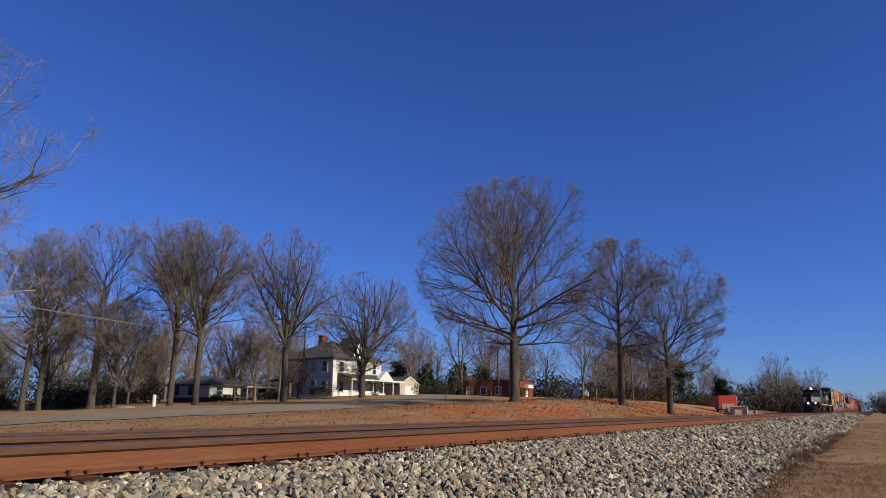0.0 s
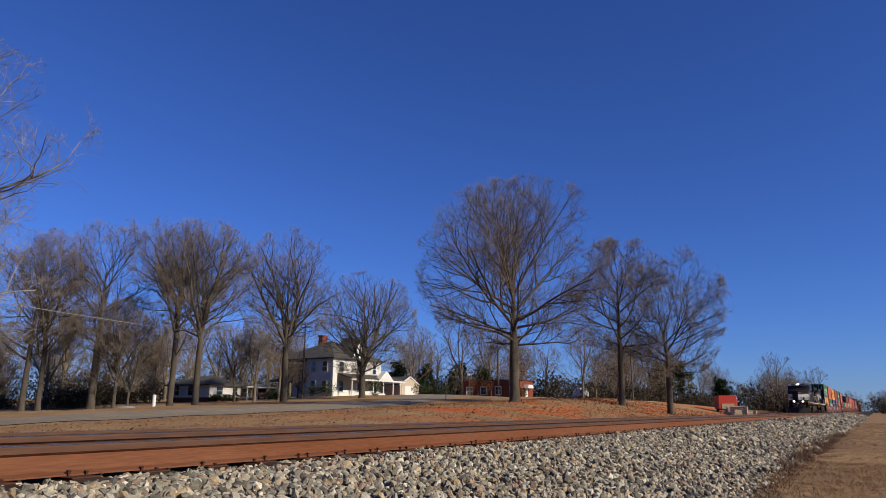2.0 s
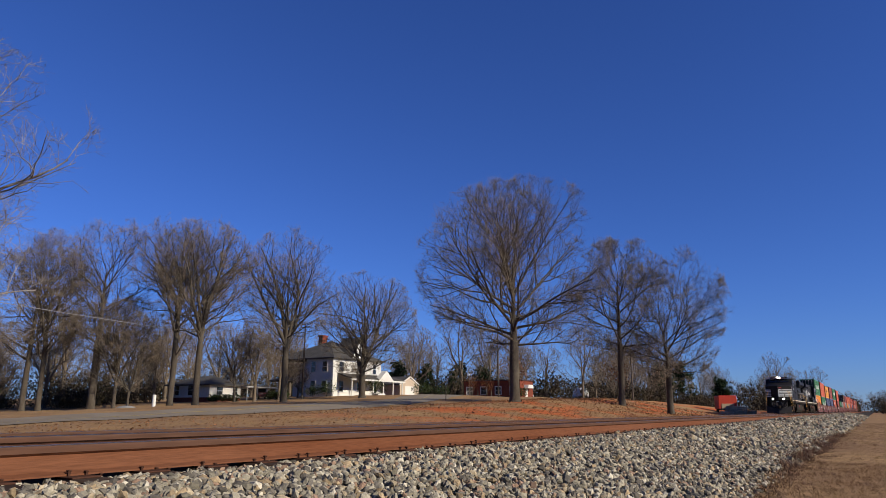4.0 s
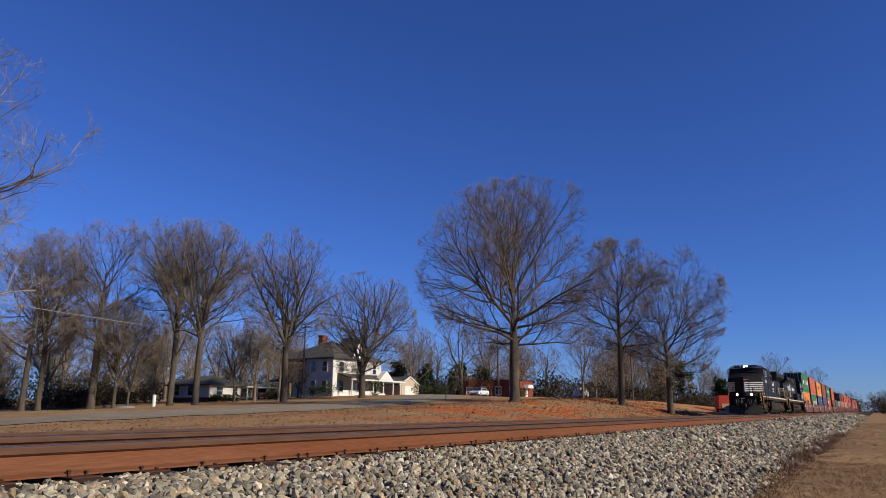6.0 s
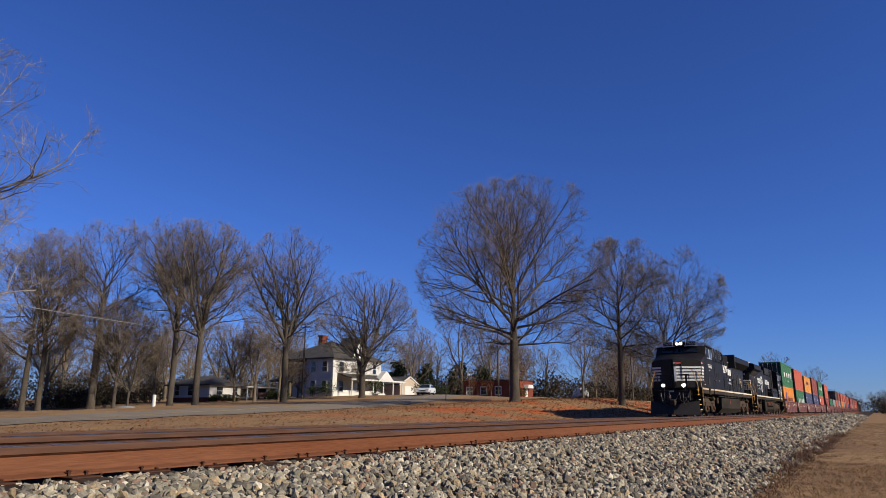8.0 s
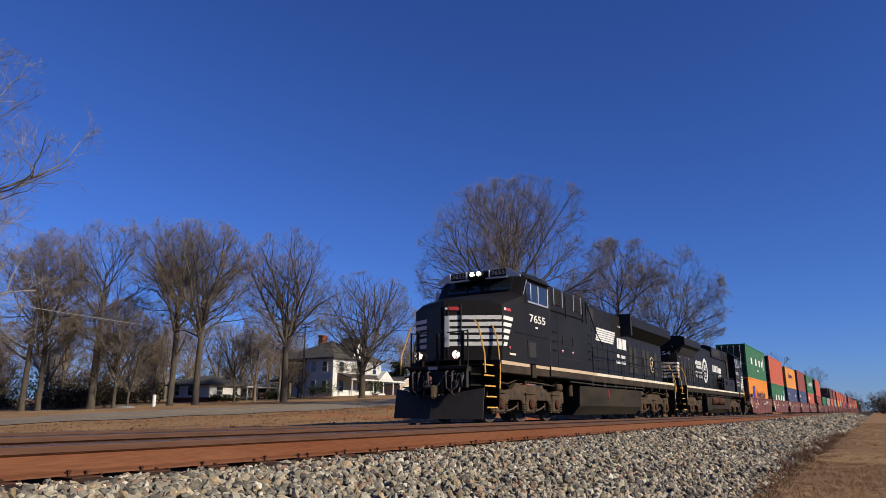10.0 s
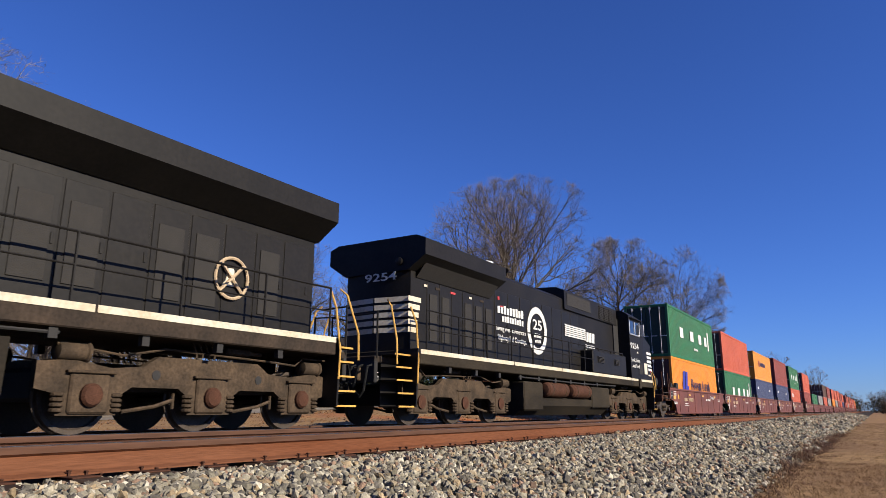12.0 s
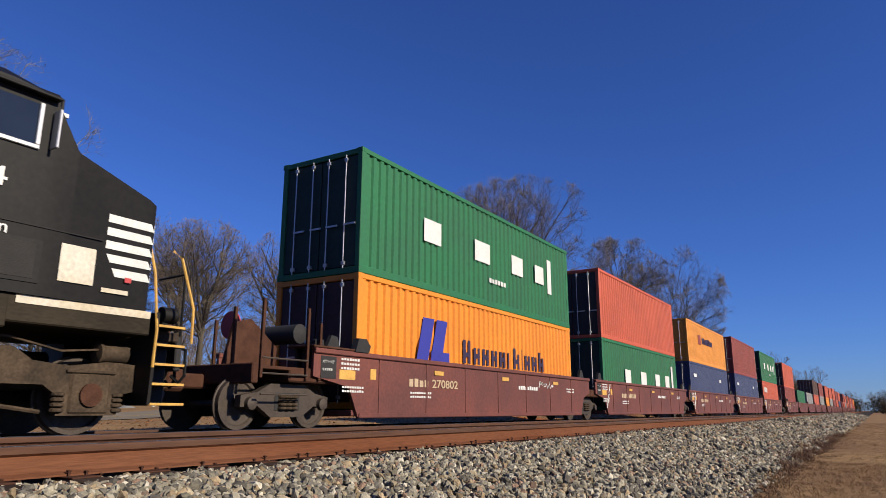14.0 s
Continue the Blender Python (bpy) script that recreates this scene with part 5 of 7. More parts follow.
def locomotive_one():
    L = thing("locomotive", "black diesel locomotive with white nose stripes leading the train", "locomotive", group="locomotives")
    sill(L, 1, 8.0)
    cab(L, 1, "7655")
    part("equipment_cabinet", loft([(3.46, 1.53, 4.40, 4.58, 1.42, 0), (7.3, 1.53, 4.40, 4.58, 1.42, 0), (7.55, 1.2, 4.40, 4.58, 1.75, 0)]), BLACK, L)
    for s in (1, -1):
        louvres(L, s, 1.53, 3.80, 4.55, 3.84, 4.34, 7)
        louvres(L, s, 1.53, 5.60, 6.35, 3.84, 4.34, 7)
        for y in (4.9, 6.6, 6.95):
            part("cabinet_rib", Shape().box(min(s * 1.52, s * 1.56), max(s * 1.52, s * 1.56), y, y + 0.05, 3.5, 4.25), BLACK2, L)
        rail_bar([(s * 1.58, 3.6, 3.62), (s * 1.58, 6.7, 3.62)], BLACK, L, r=0.016)
        rail_bar([(s * 1.56, 6.9, 4.3), (s * 1.56, 7.2, 4.1), (s * 1.5, 8.0, 3.4), (s * 1.48, 8.9, 2.85)], BLACK, L)
        for y in (4.5, 5.45):
            plate("red_label", s, 1.532, y, y + 0.12, 2.28, 2.33, REDP, L)
            plate("white_label", s, 1.532, y, y + 0.12, 2.33, 2.36, WHITE, L)
            part("latch", Shape().tube([(s * 1.545, y + 0.06, 2.55), (s * 1.545, y + 0.06, 2.85)], 0.012, 5), BLACK2, L)
        plate("panel_line", s, 1.532, 4.0, 5.9, 2.74, 2.755, DARKM, L)
        plate("panel_line", s, 1.532, 4.2, 6.2, 2.08, 2.095, DARKM, L)
        plate("panel_line", s, 1.532, 4.15, 4.18, 1.5, 3.6, BLACK2, L)
    part("hood", loft([(7.4, 0.97, 4.48, 4.64, 1.74, 0), (19.72, 0.97, 4.48, 4.64, 1.74, 0)]), BLACK, L, "long black engine hood")
    hood_doors(L, 7.7, 13.0, 1.80, 3.95, 0.97, 0.66)
    hood_doors(L, 13.1, 19.6, 1.80, 3.55, 0.97, 0.72, (1, 2, 4, 5, 7))
    radiator_wing(L, 12.95, 19.8, 3.70)
    part("wing_front", Shape().box(-1.5, 1.5, 12.85, 12.98, 3.6, 4.62, 0.03), DARKM, L)
    for s in (1, -1):
        for k in range(9):
            shared("hinge", "door_hinge", lambda: Shape().box(-0.01, 0.03, -0.05, 0.05, 0, 0.06, 0.006), BLACK2, L, (s * 0.985, 7.75 + 0.66 * k, 3.5 - 1.2 * (k % 2)))
        for y, z in ((3.7, 2.3), (3.7, 2.6), (3.7, 2.9), (7.1, 2.2), (7.1, 2.5), (7.1, 2.8), (7.1, 3.1)):
            part("grab_iron", Shape().tube([(s * 1.53, y, z), (s * 1.58, y, z), (s * 1.58, y + 0.3, z), (s * 1.53, y + 0.3, z)], 0.011, 5), BLACK2, L)
        plate("air_filter", s, 0.985, 8.7, 9.35, 3.95, 4.4, GRILLE, L, "brown filter screen", t=0.012)
    for y in (10.2, 10.5, 11.9, 12.0):
        part("roof_fitting", Shape().box(0.3, 0.6, y, y + 0.15, 4.5, 4.60, 0.02), BLACK2, L)
    for s in (1, -1):
        walkway_rail(L, s, 7.7, 19.7)
        steps(L, 0.0, -1, s)
        steps(L, 19.9, 1, s, True)
    flag_marks(L, 1, 1.006, 9.6, 3.14, 3.9, 0.56)
    bars("emblem_letters", 1, 1.005, 12.1, 2.62, 1.25, 0.17, 7, WHITE, L, 1)
    bars("emblem_letters", 1, 1.005, 12.0, 2.36, 1.35, 0.17, 8, WHITE, L, 2)
    for y in (12.4, 12.65):
        plate("label_plate", 1, 1.005, y, y + 0.14, 3.98, 4.03, WHITE, L)
    # round mark near the rear
    wheel = [(1.03, 17.6 + 0.36 * math.cos(a), 2.6 + 0.36 * math.sin(a)) for a in (2 * math.pi * k / 24 for k in range(25))]
    part("hand_brake_wheel", Shape().tube(wheel, 0.03, 6), TANP, L, "tan hand brake wheel")
    for k in range(4):
        a = math.pi / 4 + math.pi / 2 * k
        part("wheel_spoke", Shape().tube([(1.03, 17.6, 2.6), (1.03, 17.6 + 0.36 * math.cos(a), 2.6 + 0.36 * math.sin(a))], 0.03, 5), TANP, L)
    part("bell_mark", Shape().prism([(17.42, 2.46), (17.78, 2.46), (17.70, 2.56), (17.66, 2.78), (17.54, 2.78), (17.50, 2.56)], 0.985, 1.0, "x"), CREAM, L, "cream bell-shaped mark")
    tank = [(-1.15, 0.20), (1.15, 0.20), (1.42, 0.52), (1.45, 1.22), (-1.45, 1.22), (-1.42, 0.52)]
    part("fuel_tank", Shape().prism(tank, 6.25, 13.9, "y"), TANKM, L, "dusty angular fuel tank")
    part("gauge", Shape().box(1.44, 1.47, 9.35, 9.42, 0.85, 1.15, 0.006), REDP, L, "red fuel gauge strip")
    part("filter", Shape().lathe([(-0.2, 0.1), (0.2, 0.1)], 12, Matrix.Translation((1.2, 5.9, 1.05)) @ Matrix.Rotation(math.pi / 2, 4, "Y")), TRUCKM, L)
    loco_truck(L, 2.65, 1)
    loco_truck(L, 17.25, 1)
    loco_end(L, 0.0, -1, True)
    loco_end(L, 19.9, 1, False)
    ditch_lights(L, 0.0, -1, True)
    MOVERS.append((L, -36.62, False))
    return L


def locomotive_two():
    L = thing("locomotive", "black diesel locomotive running hood first with white slogans", "locomotive", group="locomotives")
    s = -1
    sill(L, -1, 4.0)
    cab(L, -1, "9254")
    part("cab_rear_recess", loft([(3.46, 1.05, 4.30, 4.50, 1.75, 0), (4.1, 1.05, 4.30, 4.50, 1.75, 0)]), DARKM, L)
    part("low_cabinet", Shape().box(-1.5, 1.5, 4.0, 8.1, 1.745, 2.62, 0.04), BLACK2, L, "low equipment cabinet")
    for q in (1, -1):
        louvres(L, q, 1.5, 5.0, 5.6, 2.15, 2.4, 5, False)
        louvres(L, q, 1.5, 6.9, 7.6, 2.15, 2.4, 5, False)
    part("hood", loft([(4.0, 1.0, 4.36, 4.54, 1.74, 0), (19.68, 1.0, 4.36, 4.54, 1.74, -0.16)]), BLACK, L, "long black engine hood")
    part("dynamic_brake_box", loft([(3.7, 1.08, 4.70, 4.84, 4.0, 0), (9.75, 1.08, 4.70, 4.84, 4.0, 0)]), BLACK, L)
    for q in (1, -1):
        plate("brake_grille", q, 1.08, 7.0, 9.5, 4.16, 4.62, GRILLE, L, "brown cooling grille", t=0.012)
        for k in range(3):
            louvres(L, q, 1.08, 4.3 + 0.62 * k, 4.8 + 0.62 * k, 4.02, 4.6, 8, False)
    hood_doors(L, 8.2, 15.2, 1.80, 3.9, 1.0, 0.875)
    hood_doors(L, 15.3, 19.5, 1.80, 3.55, 1.0, 0.60, (0, 1, 2, 4, 5))
    radiator_wing(L, 15.4, 19.74, 3.72)
    for k, y in enumerate((18.9, 18.3, 17.5, 16.6, 15.9, 14.6, 13.9, 12.4)):
        plate("small_notice", -1, 1.022, y, y + 0.15 + 0.05 * (k % 3), 3.40, 3.46, (CREAM, DUSTY, REDP)[k % 3], L)
    for q in (1, -1):
        part("radiator_screen", Shape().prism([(q * 1.0, 3.58), (q * 1.03, 3.58), (q * 1.42, 4.06), (q * 1.38, 4.06)], 15.5, 19.4, "y"), GRILLE, L)
        walkway_rail(L, q, 4.4, 19.6, 1.45)
        steps(L, 0.0, -1, q)
        steps(L, 19.9, 1, q)
    # hood end: stripes and number facing along the track
    for k in range(5):
        z = 2.20 + 0.19 * k
        for q in (1, -1):
            e = lambda xx: 19.68 - 0.16 * (abs(xx) - 0.55) + 0.006
            vs = [(q * a, e(a) - d, zz) for d in (0.0, 0.03) for a, zz in ((0.02, z), (0.99, z), (0.99, z + 0.125), (0.02, z + 0.125))]
            part("end_stripe", Shape().add(vs, [(0, 1, 2, 3), (7, 6, 5, 4), (0, 4, 5, 1), (1, 5, 6, 2), (2, 6, 7, 3), (3, 7, 4, 0)]), CREAM, L, "cream stripe on the hood end", False)
        plate("side_stripe", -1, 1.0, 19.35 - 0.05 * k, 19.70, z, z + 0.125, CREAM, L)
    lettering("end_number", "9254", 0.28, WHITE, L, Matrix(((-1, 0, 0, 0.3), (0, 0, 1, 19.79), (0, 1, 0, 3.50), (0, 0, 0, 1))), 0.98)
    part("end_lamp", Shape().lathe([(0, 0.1), (0.1, 0.1), (0.12, 0.03)], 14, Matrix.Translation((-0.75, 19.7, 3.95)) @ Matrix.Rotation(math.pi / 2, 4, "Z")), BLACK2, L)
    part("exhaust_stack", Shape().lathe([(4.4, 0.36), (4.98, 0.36), (5.0, 0.39), (5.04, 0.39), (5.05, 0.30)], 20, Matrix.Translation((0, 14.12, 0)) @ Matrix.Rotation(-math.pi / 2, 4, "Y")), WHITE, L, "white round exhaust stack")
    for k in range(4):
        part("horn", Shape().lathe([(0, 0.03), (0.3, 0.045), (0.42, 0.09)], 10, Matrix.Translation((-0.5 + 0.1 * k, 12.9 + 0.06 * k, 4.86)) @ Matrix.Rotation(math.pi / 2, 4, "Z")), BLACK2, L)
    # slogans: an organisation's name as bars, the rest as words
    x = 1.036
    bars("slogan_letters", s, x, 13.25, 3.22, 1.85, 0.26, 9, WHITE, L, 4)
    bars("slogan_letters", s, x, 13.25, 2.98, 1.55, 0.20, 9, WHITE, L, 5)
    lettering("slogan", "Saving lives at America's", 0.20, WHITE, L, on_side(s, 15.15, 2.70, x), 2.05)
    lettering("slogan", "Highway-Rail Crossings.", 0.23, WHITE, L, on_side(s, 15.05, 2.42, x), 2.0)
    ring = Shape()
    n = 40
    vs = []
    for r, o in ((0.79, 0.004), (0.58, 0.004), (0.79, -0.02), (0.58, -0.02)):
        vs += [(-(1.036 + o), 12.16 + r * math.cos(2 * math.pi * j / n), 2.95 + r * math.sin(2 * math.pi * j / n)) for j in range(n)]
    ring.add(vs, [(j, (j + 1) % n, n + (j + 1) % n, n + j) for j in range(n)])
    part("round_emblem", ring, WHITE, L, "white ring emblem", False)
    lettering("anniversary_number", "25", 0.48, WHITE, L, on_side(s, 12.52, 2.98, x), 0.72)
    bars("emblem_letters", s, x, 11.85, 2.72, 0.62, 0.14, 6, WHITE, L, 7)
    bars("emblem_letters", s, x, 11.9, 2.55, 0.5, 0.10, 5, WHITE, L, 8)
    for k in range(6):
        plate("emblem_bar", s, 1.036, 7.55, 9.7, 3.02 + 0.075 * k, 3.07 + 0.075 * k, WHITE, L, "white emblem stripe")
    for a, b in ((6.95, 7.2), (7.25, 7.5), (6.6, 6.9)):
        plate("emblem_block", s, 1.036, a, b, 2.98, 3.36, WHITE, L, "white emblem block", slant=-0.06)
    bars("emblem_letters", s, x, 6.55, 2.76, 1.1, 0.13, 7, WHITE, L, 9)
    bars("emblem_letters", s, x, 6.4, 2.56, 1.25, 0.13, 8, WHITE, L, 10)
    lettering("slogan", "Look, Listen", 0.22, WHITE, L, on_side(s, 3.42, 2.46, 1.575), 1.25)
    lettering("slogan", "...and Live!", 0.22, WHITE, L, on_side(s, 3.42, 2.20, 1.575), 1.15)
    plate("nose_panel", s, 1.556, 0.98, 1.46, 1.98, 2.48, CREAM, L, "pale square plate")
    for k, yy in enumerate((18.9, 18.5, 17.7, 16.8, 16.4, 15.9, 15.6, 14.9)):
        plate("small_label", s, 1.03, yy, yy + (0.24 if k == 0 else 0.12), 3.62, 3.72, WHITE if k in (0, 1, 2, 5) else REDP, L)
    tank = [(-1.05, 0.20), (1.05, 0.20), (1.38, 0.50), (1.40, 0.72), (1.02, 0.80), (1.02, 1.22), (-1.02, 1.22), (-1.02, 0.80), (-1.40, 0.72), (-1.38, 0.50)]
    part("fuel_tank", Shape().prism(tank, 6.2, 14.1, "y"), TANKM, L, "dusty fuel tank")
    part("tank_box", Shape().box(-1.42, 1.42, 6.2, 8.2, 0.45, 1.22, 0.04), TANKM, L)
    part("tank_box", Shape().box(-1.42, 1.42, 12.7, 14.1, 0.35, 1.22, 0.04), TANKM, L)
    for q in (1, -1):
        for y in (9.25, 11.45):
            part("air_reservoir", Shape().lathe([(-0.92, 0.05), (-0.88, 0.19), (-0.8, 0.25), (0.8, 0.25), (0.88, 0.19), (0.92, 0.05)], 20, Matrix.Translation((q * 1.26, y, 1.02)) @ Matrix.Rotation(math.pi / 2, 4, "Z")), RUST_DARK, L, "rust-brown air reservoir")
            for d in (-0.55, 0.55):
                part("reservoir_strap", Shape().lathe([(-0.025, 0.258), (0.025, 0.258)], 20, Matrix.Translation((q * 1.26, y + d, 1.02)) @ Matrix.Rotation(math.pi / 2, 4, "Z")), TRUCKM, L)
    loco_truck(L, 2.65, -1)
    loco_truck(L, 17.25, -1)
    loco_end(L, 0.0, -1, False)
    loco_end(L, 19.9, 1, False)
    ditch_lights(L, 0.0, -1, False)
    MOVERS.append((L, 6.15, True))
    return L


# ---- well cars and containers ----
PITCH = 15.697


def freight_truck(parent, y, turning):
    t = shared("bolster", "truck", lambda: Shape().box(-0.95, 0.95, -0.2, 0.2, 0.45, 0.72, 0.03), RUST_DARK, parent, (0, y, 0), label="rust-brown two-axle freight truck")
    side = [(-1.12, 0.40), (-1.12, 0.60), (-0.75, 0.66), (-0.42, 0.82), (0.42, 0.82), (0.75, 0.66), (1.12, 0.60), (1.12, 0.40), (0.72, 0.42), (0.40, 0.22), (-0.40, 0.22), (-0.72, 0.42)]
    for s in (1, -1):
        shared("fside", "side_frame", lambda: Shape().prism(side, -0.07, 0.07, "x"), WHEELM, t, (s * 1.0, 0, 0))
        shared("fwin", "frame_opening", lambda: Shape().box(0, 0.012, -0.32, 0.32, 0.34, 0.66, 0.004), DARKM, t, (s * 1.066, 0, 0))
        for d in (-0.15, 0, 0.15):
            shared("spring", "coil_spring", spring_shape, TRUCKM, t, (s * 1.09, d, 0.38))
        for d in (-0.915, 0.915):
            shared("fcap", "bearing_cap", lambda: Shape().lathe([(0, 0.12), (0.08, 0.11), (0.10, 0.04)], 14), WHEELM, t, (s * 1.07, d, 0.46))
    for d in (-0.915, 0.915):
        w = shared("fw", "wheelset", lambda: wheel_shape(0.457, 28), WHEELM, t, (0, d, 0.457))
        if turning:
            WHEELS.append((w, (0, d, 0.457), 0.457, 1))
    return t


def well_car(label, first=False, last=False, turning=False, marks=0):
    """One well of an articulated car; its local zero is the middle of the truck at its leading end."""
    w = thing("well_car", label, "well car", group="well cars of the train")
    out = [(0.35, 0.98), (0.35, 1.47), (15.35, 1.47), (15.35, 0.98), (14.75, 0.80), (14.45, 0.22), (1.72, 0.22), (1.42, 0.80)]
    for s in (1, -1):
        part("side_sill", Shape().prism(out, min(s * 1.31, s * 1.37), max(s * 1.31, s * 1.37), "x"), WELLM, w, "brown-red steel side of the well")
        part("top_chord", Shape().box(min(s * 1.29, s * 1.42), max(s * 1.29, s * 1.42), 0.35, 15.35, 1.42, 1.52, 0.015), WELLM, w)
        part("bottom_chord", Shape().box(min(s * 1.29, s * 1.40), max(s * 1.29, s * 1.40), 1.75, 14.42, 0.19, 0.29, 0.015), WELLM, w)
        for k in range(7):
            y = 2.4 + 1.85 * k
            part("side_rib", Shape().box(min(s * 1.36, s * 1.385), max(s * 1.36, s * 1.385), y, y + 0.07, 0.29, 1.42), WELLM, w)
        for y in (0.9, 14.6):
            part("guide_post", Shape().prism([(y - 0.2, 1.5), (y + 0.25, 1.5), (y + 0.12, 1.78), (y - 0.05, 1.80)], min(s * 1.27, s * 1.36), max(s * 1.27, s * 1.36), "x"), DARKM, w, "dark container guide")
    part("floor", Shape().box(-1.3, 1.3, 1.6, 14.6, 0.24, 0.355, 0.01), WELLM, w)
    for a, b in ((-0.2 if first else 0.0, 1.6), (14.55, 15.697 if not last else 16.4)):
        part("end_platform", Shape().box(-1.3, 1.3, a, b, 0.85, 1.12, 0.03), RUST_DARK, w)
        part("centre_sill", Shape().box(-0.3, 0.3, a - (0.1 if a < 1 else 0), b, 0.70, 0.90, 0.02), RUST_DARK, w)
    freight_truck(w, 0.0, turning)
    if last:
        freight_truck(w, 15.697, False)
    if first:
        part("coupler", Shape().box(-0.12, 0.12, -1.9, 0.0, 0.72, 0.98, 0.03).box(-0.2, 0.2, -2.0, -1.6, 0.66, 1.04, 0.05), RUST_DARK, w, "rusty coupler")
        part("end_sill", Shape().box(-1.35, 1.35, -1.15, -1.0, 0.80, 1.15, 0.02), RUST_DARK, w)
        part("brake_platform", Shape().box(-1.3, 1.3, -1.05, 0.4, 1.06, 1.12, 0.01), RUST_DARK, w)
        part("gusset", Shape().prism([(-1.0, 1.12), (0.3, 1.12), (0.3, 1.55), (-0.4, 2.05), (-0.8, 1.95)], 0.35, 0.42, "x"), RUST_DARK, w, "rust-brown gusset plate")
        part("air_reservoir", Shape().lathe([(-0.5, 0.05), (-0.45, 0.2), (0.45, 0.2), (0.5, 0.05)], 16, Matrix.Translation((0.2, 0.7, 1.85))), DARKM, w)
        part("brake_wheel", Shape().lathe([(0, 0.28), (0.03, 0.28)], 20, Matrix.Translation((-0.4, -0.2, 2.0)) @ Matrix.Rotation(math.pi / 2, 4, "Z")), REDP, w, "red hand brake wheel")
        for x, y, z in ((1.33, -0.95, 2.3), (1.33, 0.2, 2.25), (0.6, -0.95, 2.2), (-1.3, -0.95, 2.3), (1.33, 0.55, 2.0), (-1.3, 0.2, 2.2)):
            part("grab_post", Shape().box(x - 0.03, x + 0.03, y - 0.03, y + 0.03, 0.9, z, 0.008), RUST_DARK, w)
        for z in (0.62, 0.98, 1.25):
            part("ladder_rung", Shape().tube([(1.36, -0.95, z), (1.36, 0.2, z)], 0.018, 6), WHEELM, w)
        for x in (0.95, 1.1, 1.22, 0.75):
            part("brake_fitting", Shape().box(x - 0.05, x + 0.05, 0.5, 0.75, 1.12, 1.55 + 0.3 * (x - 0.7), 0.02), DARKM, w)
        part("running_board", Shape().box(0.7, 1.42, 0.3, 1.9, 1.53, 1.57, 0.006), RUST_DARK, w)
        part("latch_box", Shape().prism([(1.5, 1.52), (1.95, 1.52), (2.0, 1.66), (1.85, 1.8), (1.6, 1.8)], 1.30, 1.45, "x"), DARKM, w)
    if marks:
        x = 1.372
        bars("car_letters", 1, x, 3.55, 0.88, 0.85, 0.2, 4, TANP, w, marks)
        if marks == 1:
            lettering("car_number", "270802", 0.27, TANP, w, on_side(1, 4.5, 0.88, x + 0.012), 1.2, "tan stencilled car number")
        else:
            bars("car_number", 1, x, 4.5, 0.88, 1.1, 0.2, 6, TANP, w, marks + 5)
        plate("data_panel", 1, x, 0.55, 1.0, 0.95, 1.38, DARKM, w, "dark stencil panel")
        bars("stencil", 1, x, 0.6, 1.25, 0.35, 0.06, 5, WHITE, w, 3)
        bars("stencil", 1, x, 0.6, 1.10, 0.3, 0.05, 5, WHITE, w, 4)
        for r in range(3):
            bars("stencil", 1, x, 1.15, 1.33 - 0.09 * r, 0.6, 0.05, 7, WHITE, w, 5 + r)
        plate("reflector", 1, x, 1.1, 1.6, 0.95, 1.14, YELLOW, w, "yellow reflector plate")
        plate("reflector", 1, x, 2.1, 2.3, 0.98, 1.2, YELLOW, w, "yellow reflector plate")
        for y in (4.6, 8.2, 11.9):
            plate("reflector", 1, x + 0.015, y, y + 0.42, 1.18, 1.28, YELLOW, w, "yellow reflector plate")
        for r in range(2):
            bars("stencil", 1, x, 1.2, 0.78 - 0.08 * r, 0.7, 0.05, 9, WHITE, w, 9 + r)
            bars("stencil", 1, x, 3.6, 0.72 - 0.09 * r, 0.9, 0.05, 10, WHITE, w, 11 + r)
            bars("stencil", 1, x, 13.1, 1.05 - 0.09 * r, 0.7, 0.05, 7, WHITE, w, 15 + r)
        bars("stencil", 1, x, 9.3, 0.96, 1.4, 0.12, 9, WHITE, w, 14)
        rs = np.random.RandomState(marks + 30)
        for k in range(9):        # scrawl in white paint
            y = 10.75 + 0.13 * k if marks == 1 else 1.55 + 0.05 * k
            z = 1.02 + 0.12 * rs.rand() if marks == 1 else 0.45 + 0.1 * k
            part("paint_scrawl", Shape().tube([(x + 0.012, y, z), (x + 0.012, y + 0.1, z + 0.22 * rs.rand()), (x + 0.012, y + 0.2 * rs.rand(), z + 0.1)], 0.016, 4), WHITE, w, "white painted scrawl")
    return w


def corrugated(L, H):
    """Side wall of a container: folds along y, facing +x at zero."""
    ys, off, y = [0.0], [0.0], 0.10
    while y < L - 0.30:
        for d, o in ((0.0, 0.0), (0.07, 0.0), (0.095, -0.045), (0.21, -0.045), (0.245, 0.0)):
            ys.append(y + d)
            off.append(o)
        y += 0.278
    ys.append(L)
    off.append(0.0)
    n = len(ys)
    vs = [(o, a, z) for z in (0.16, H - 0.11) for a, o in zip(ys, off)]
    return Shape().add(vs, [(i, i + 1, n + i + 1, n + i) for i in range(n - 1)])


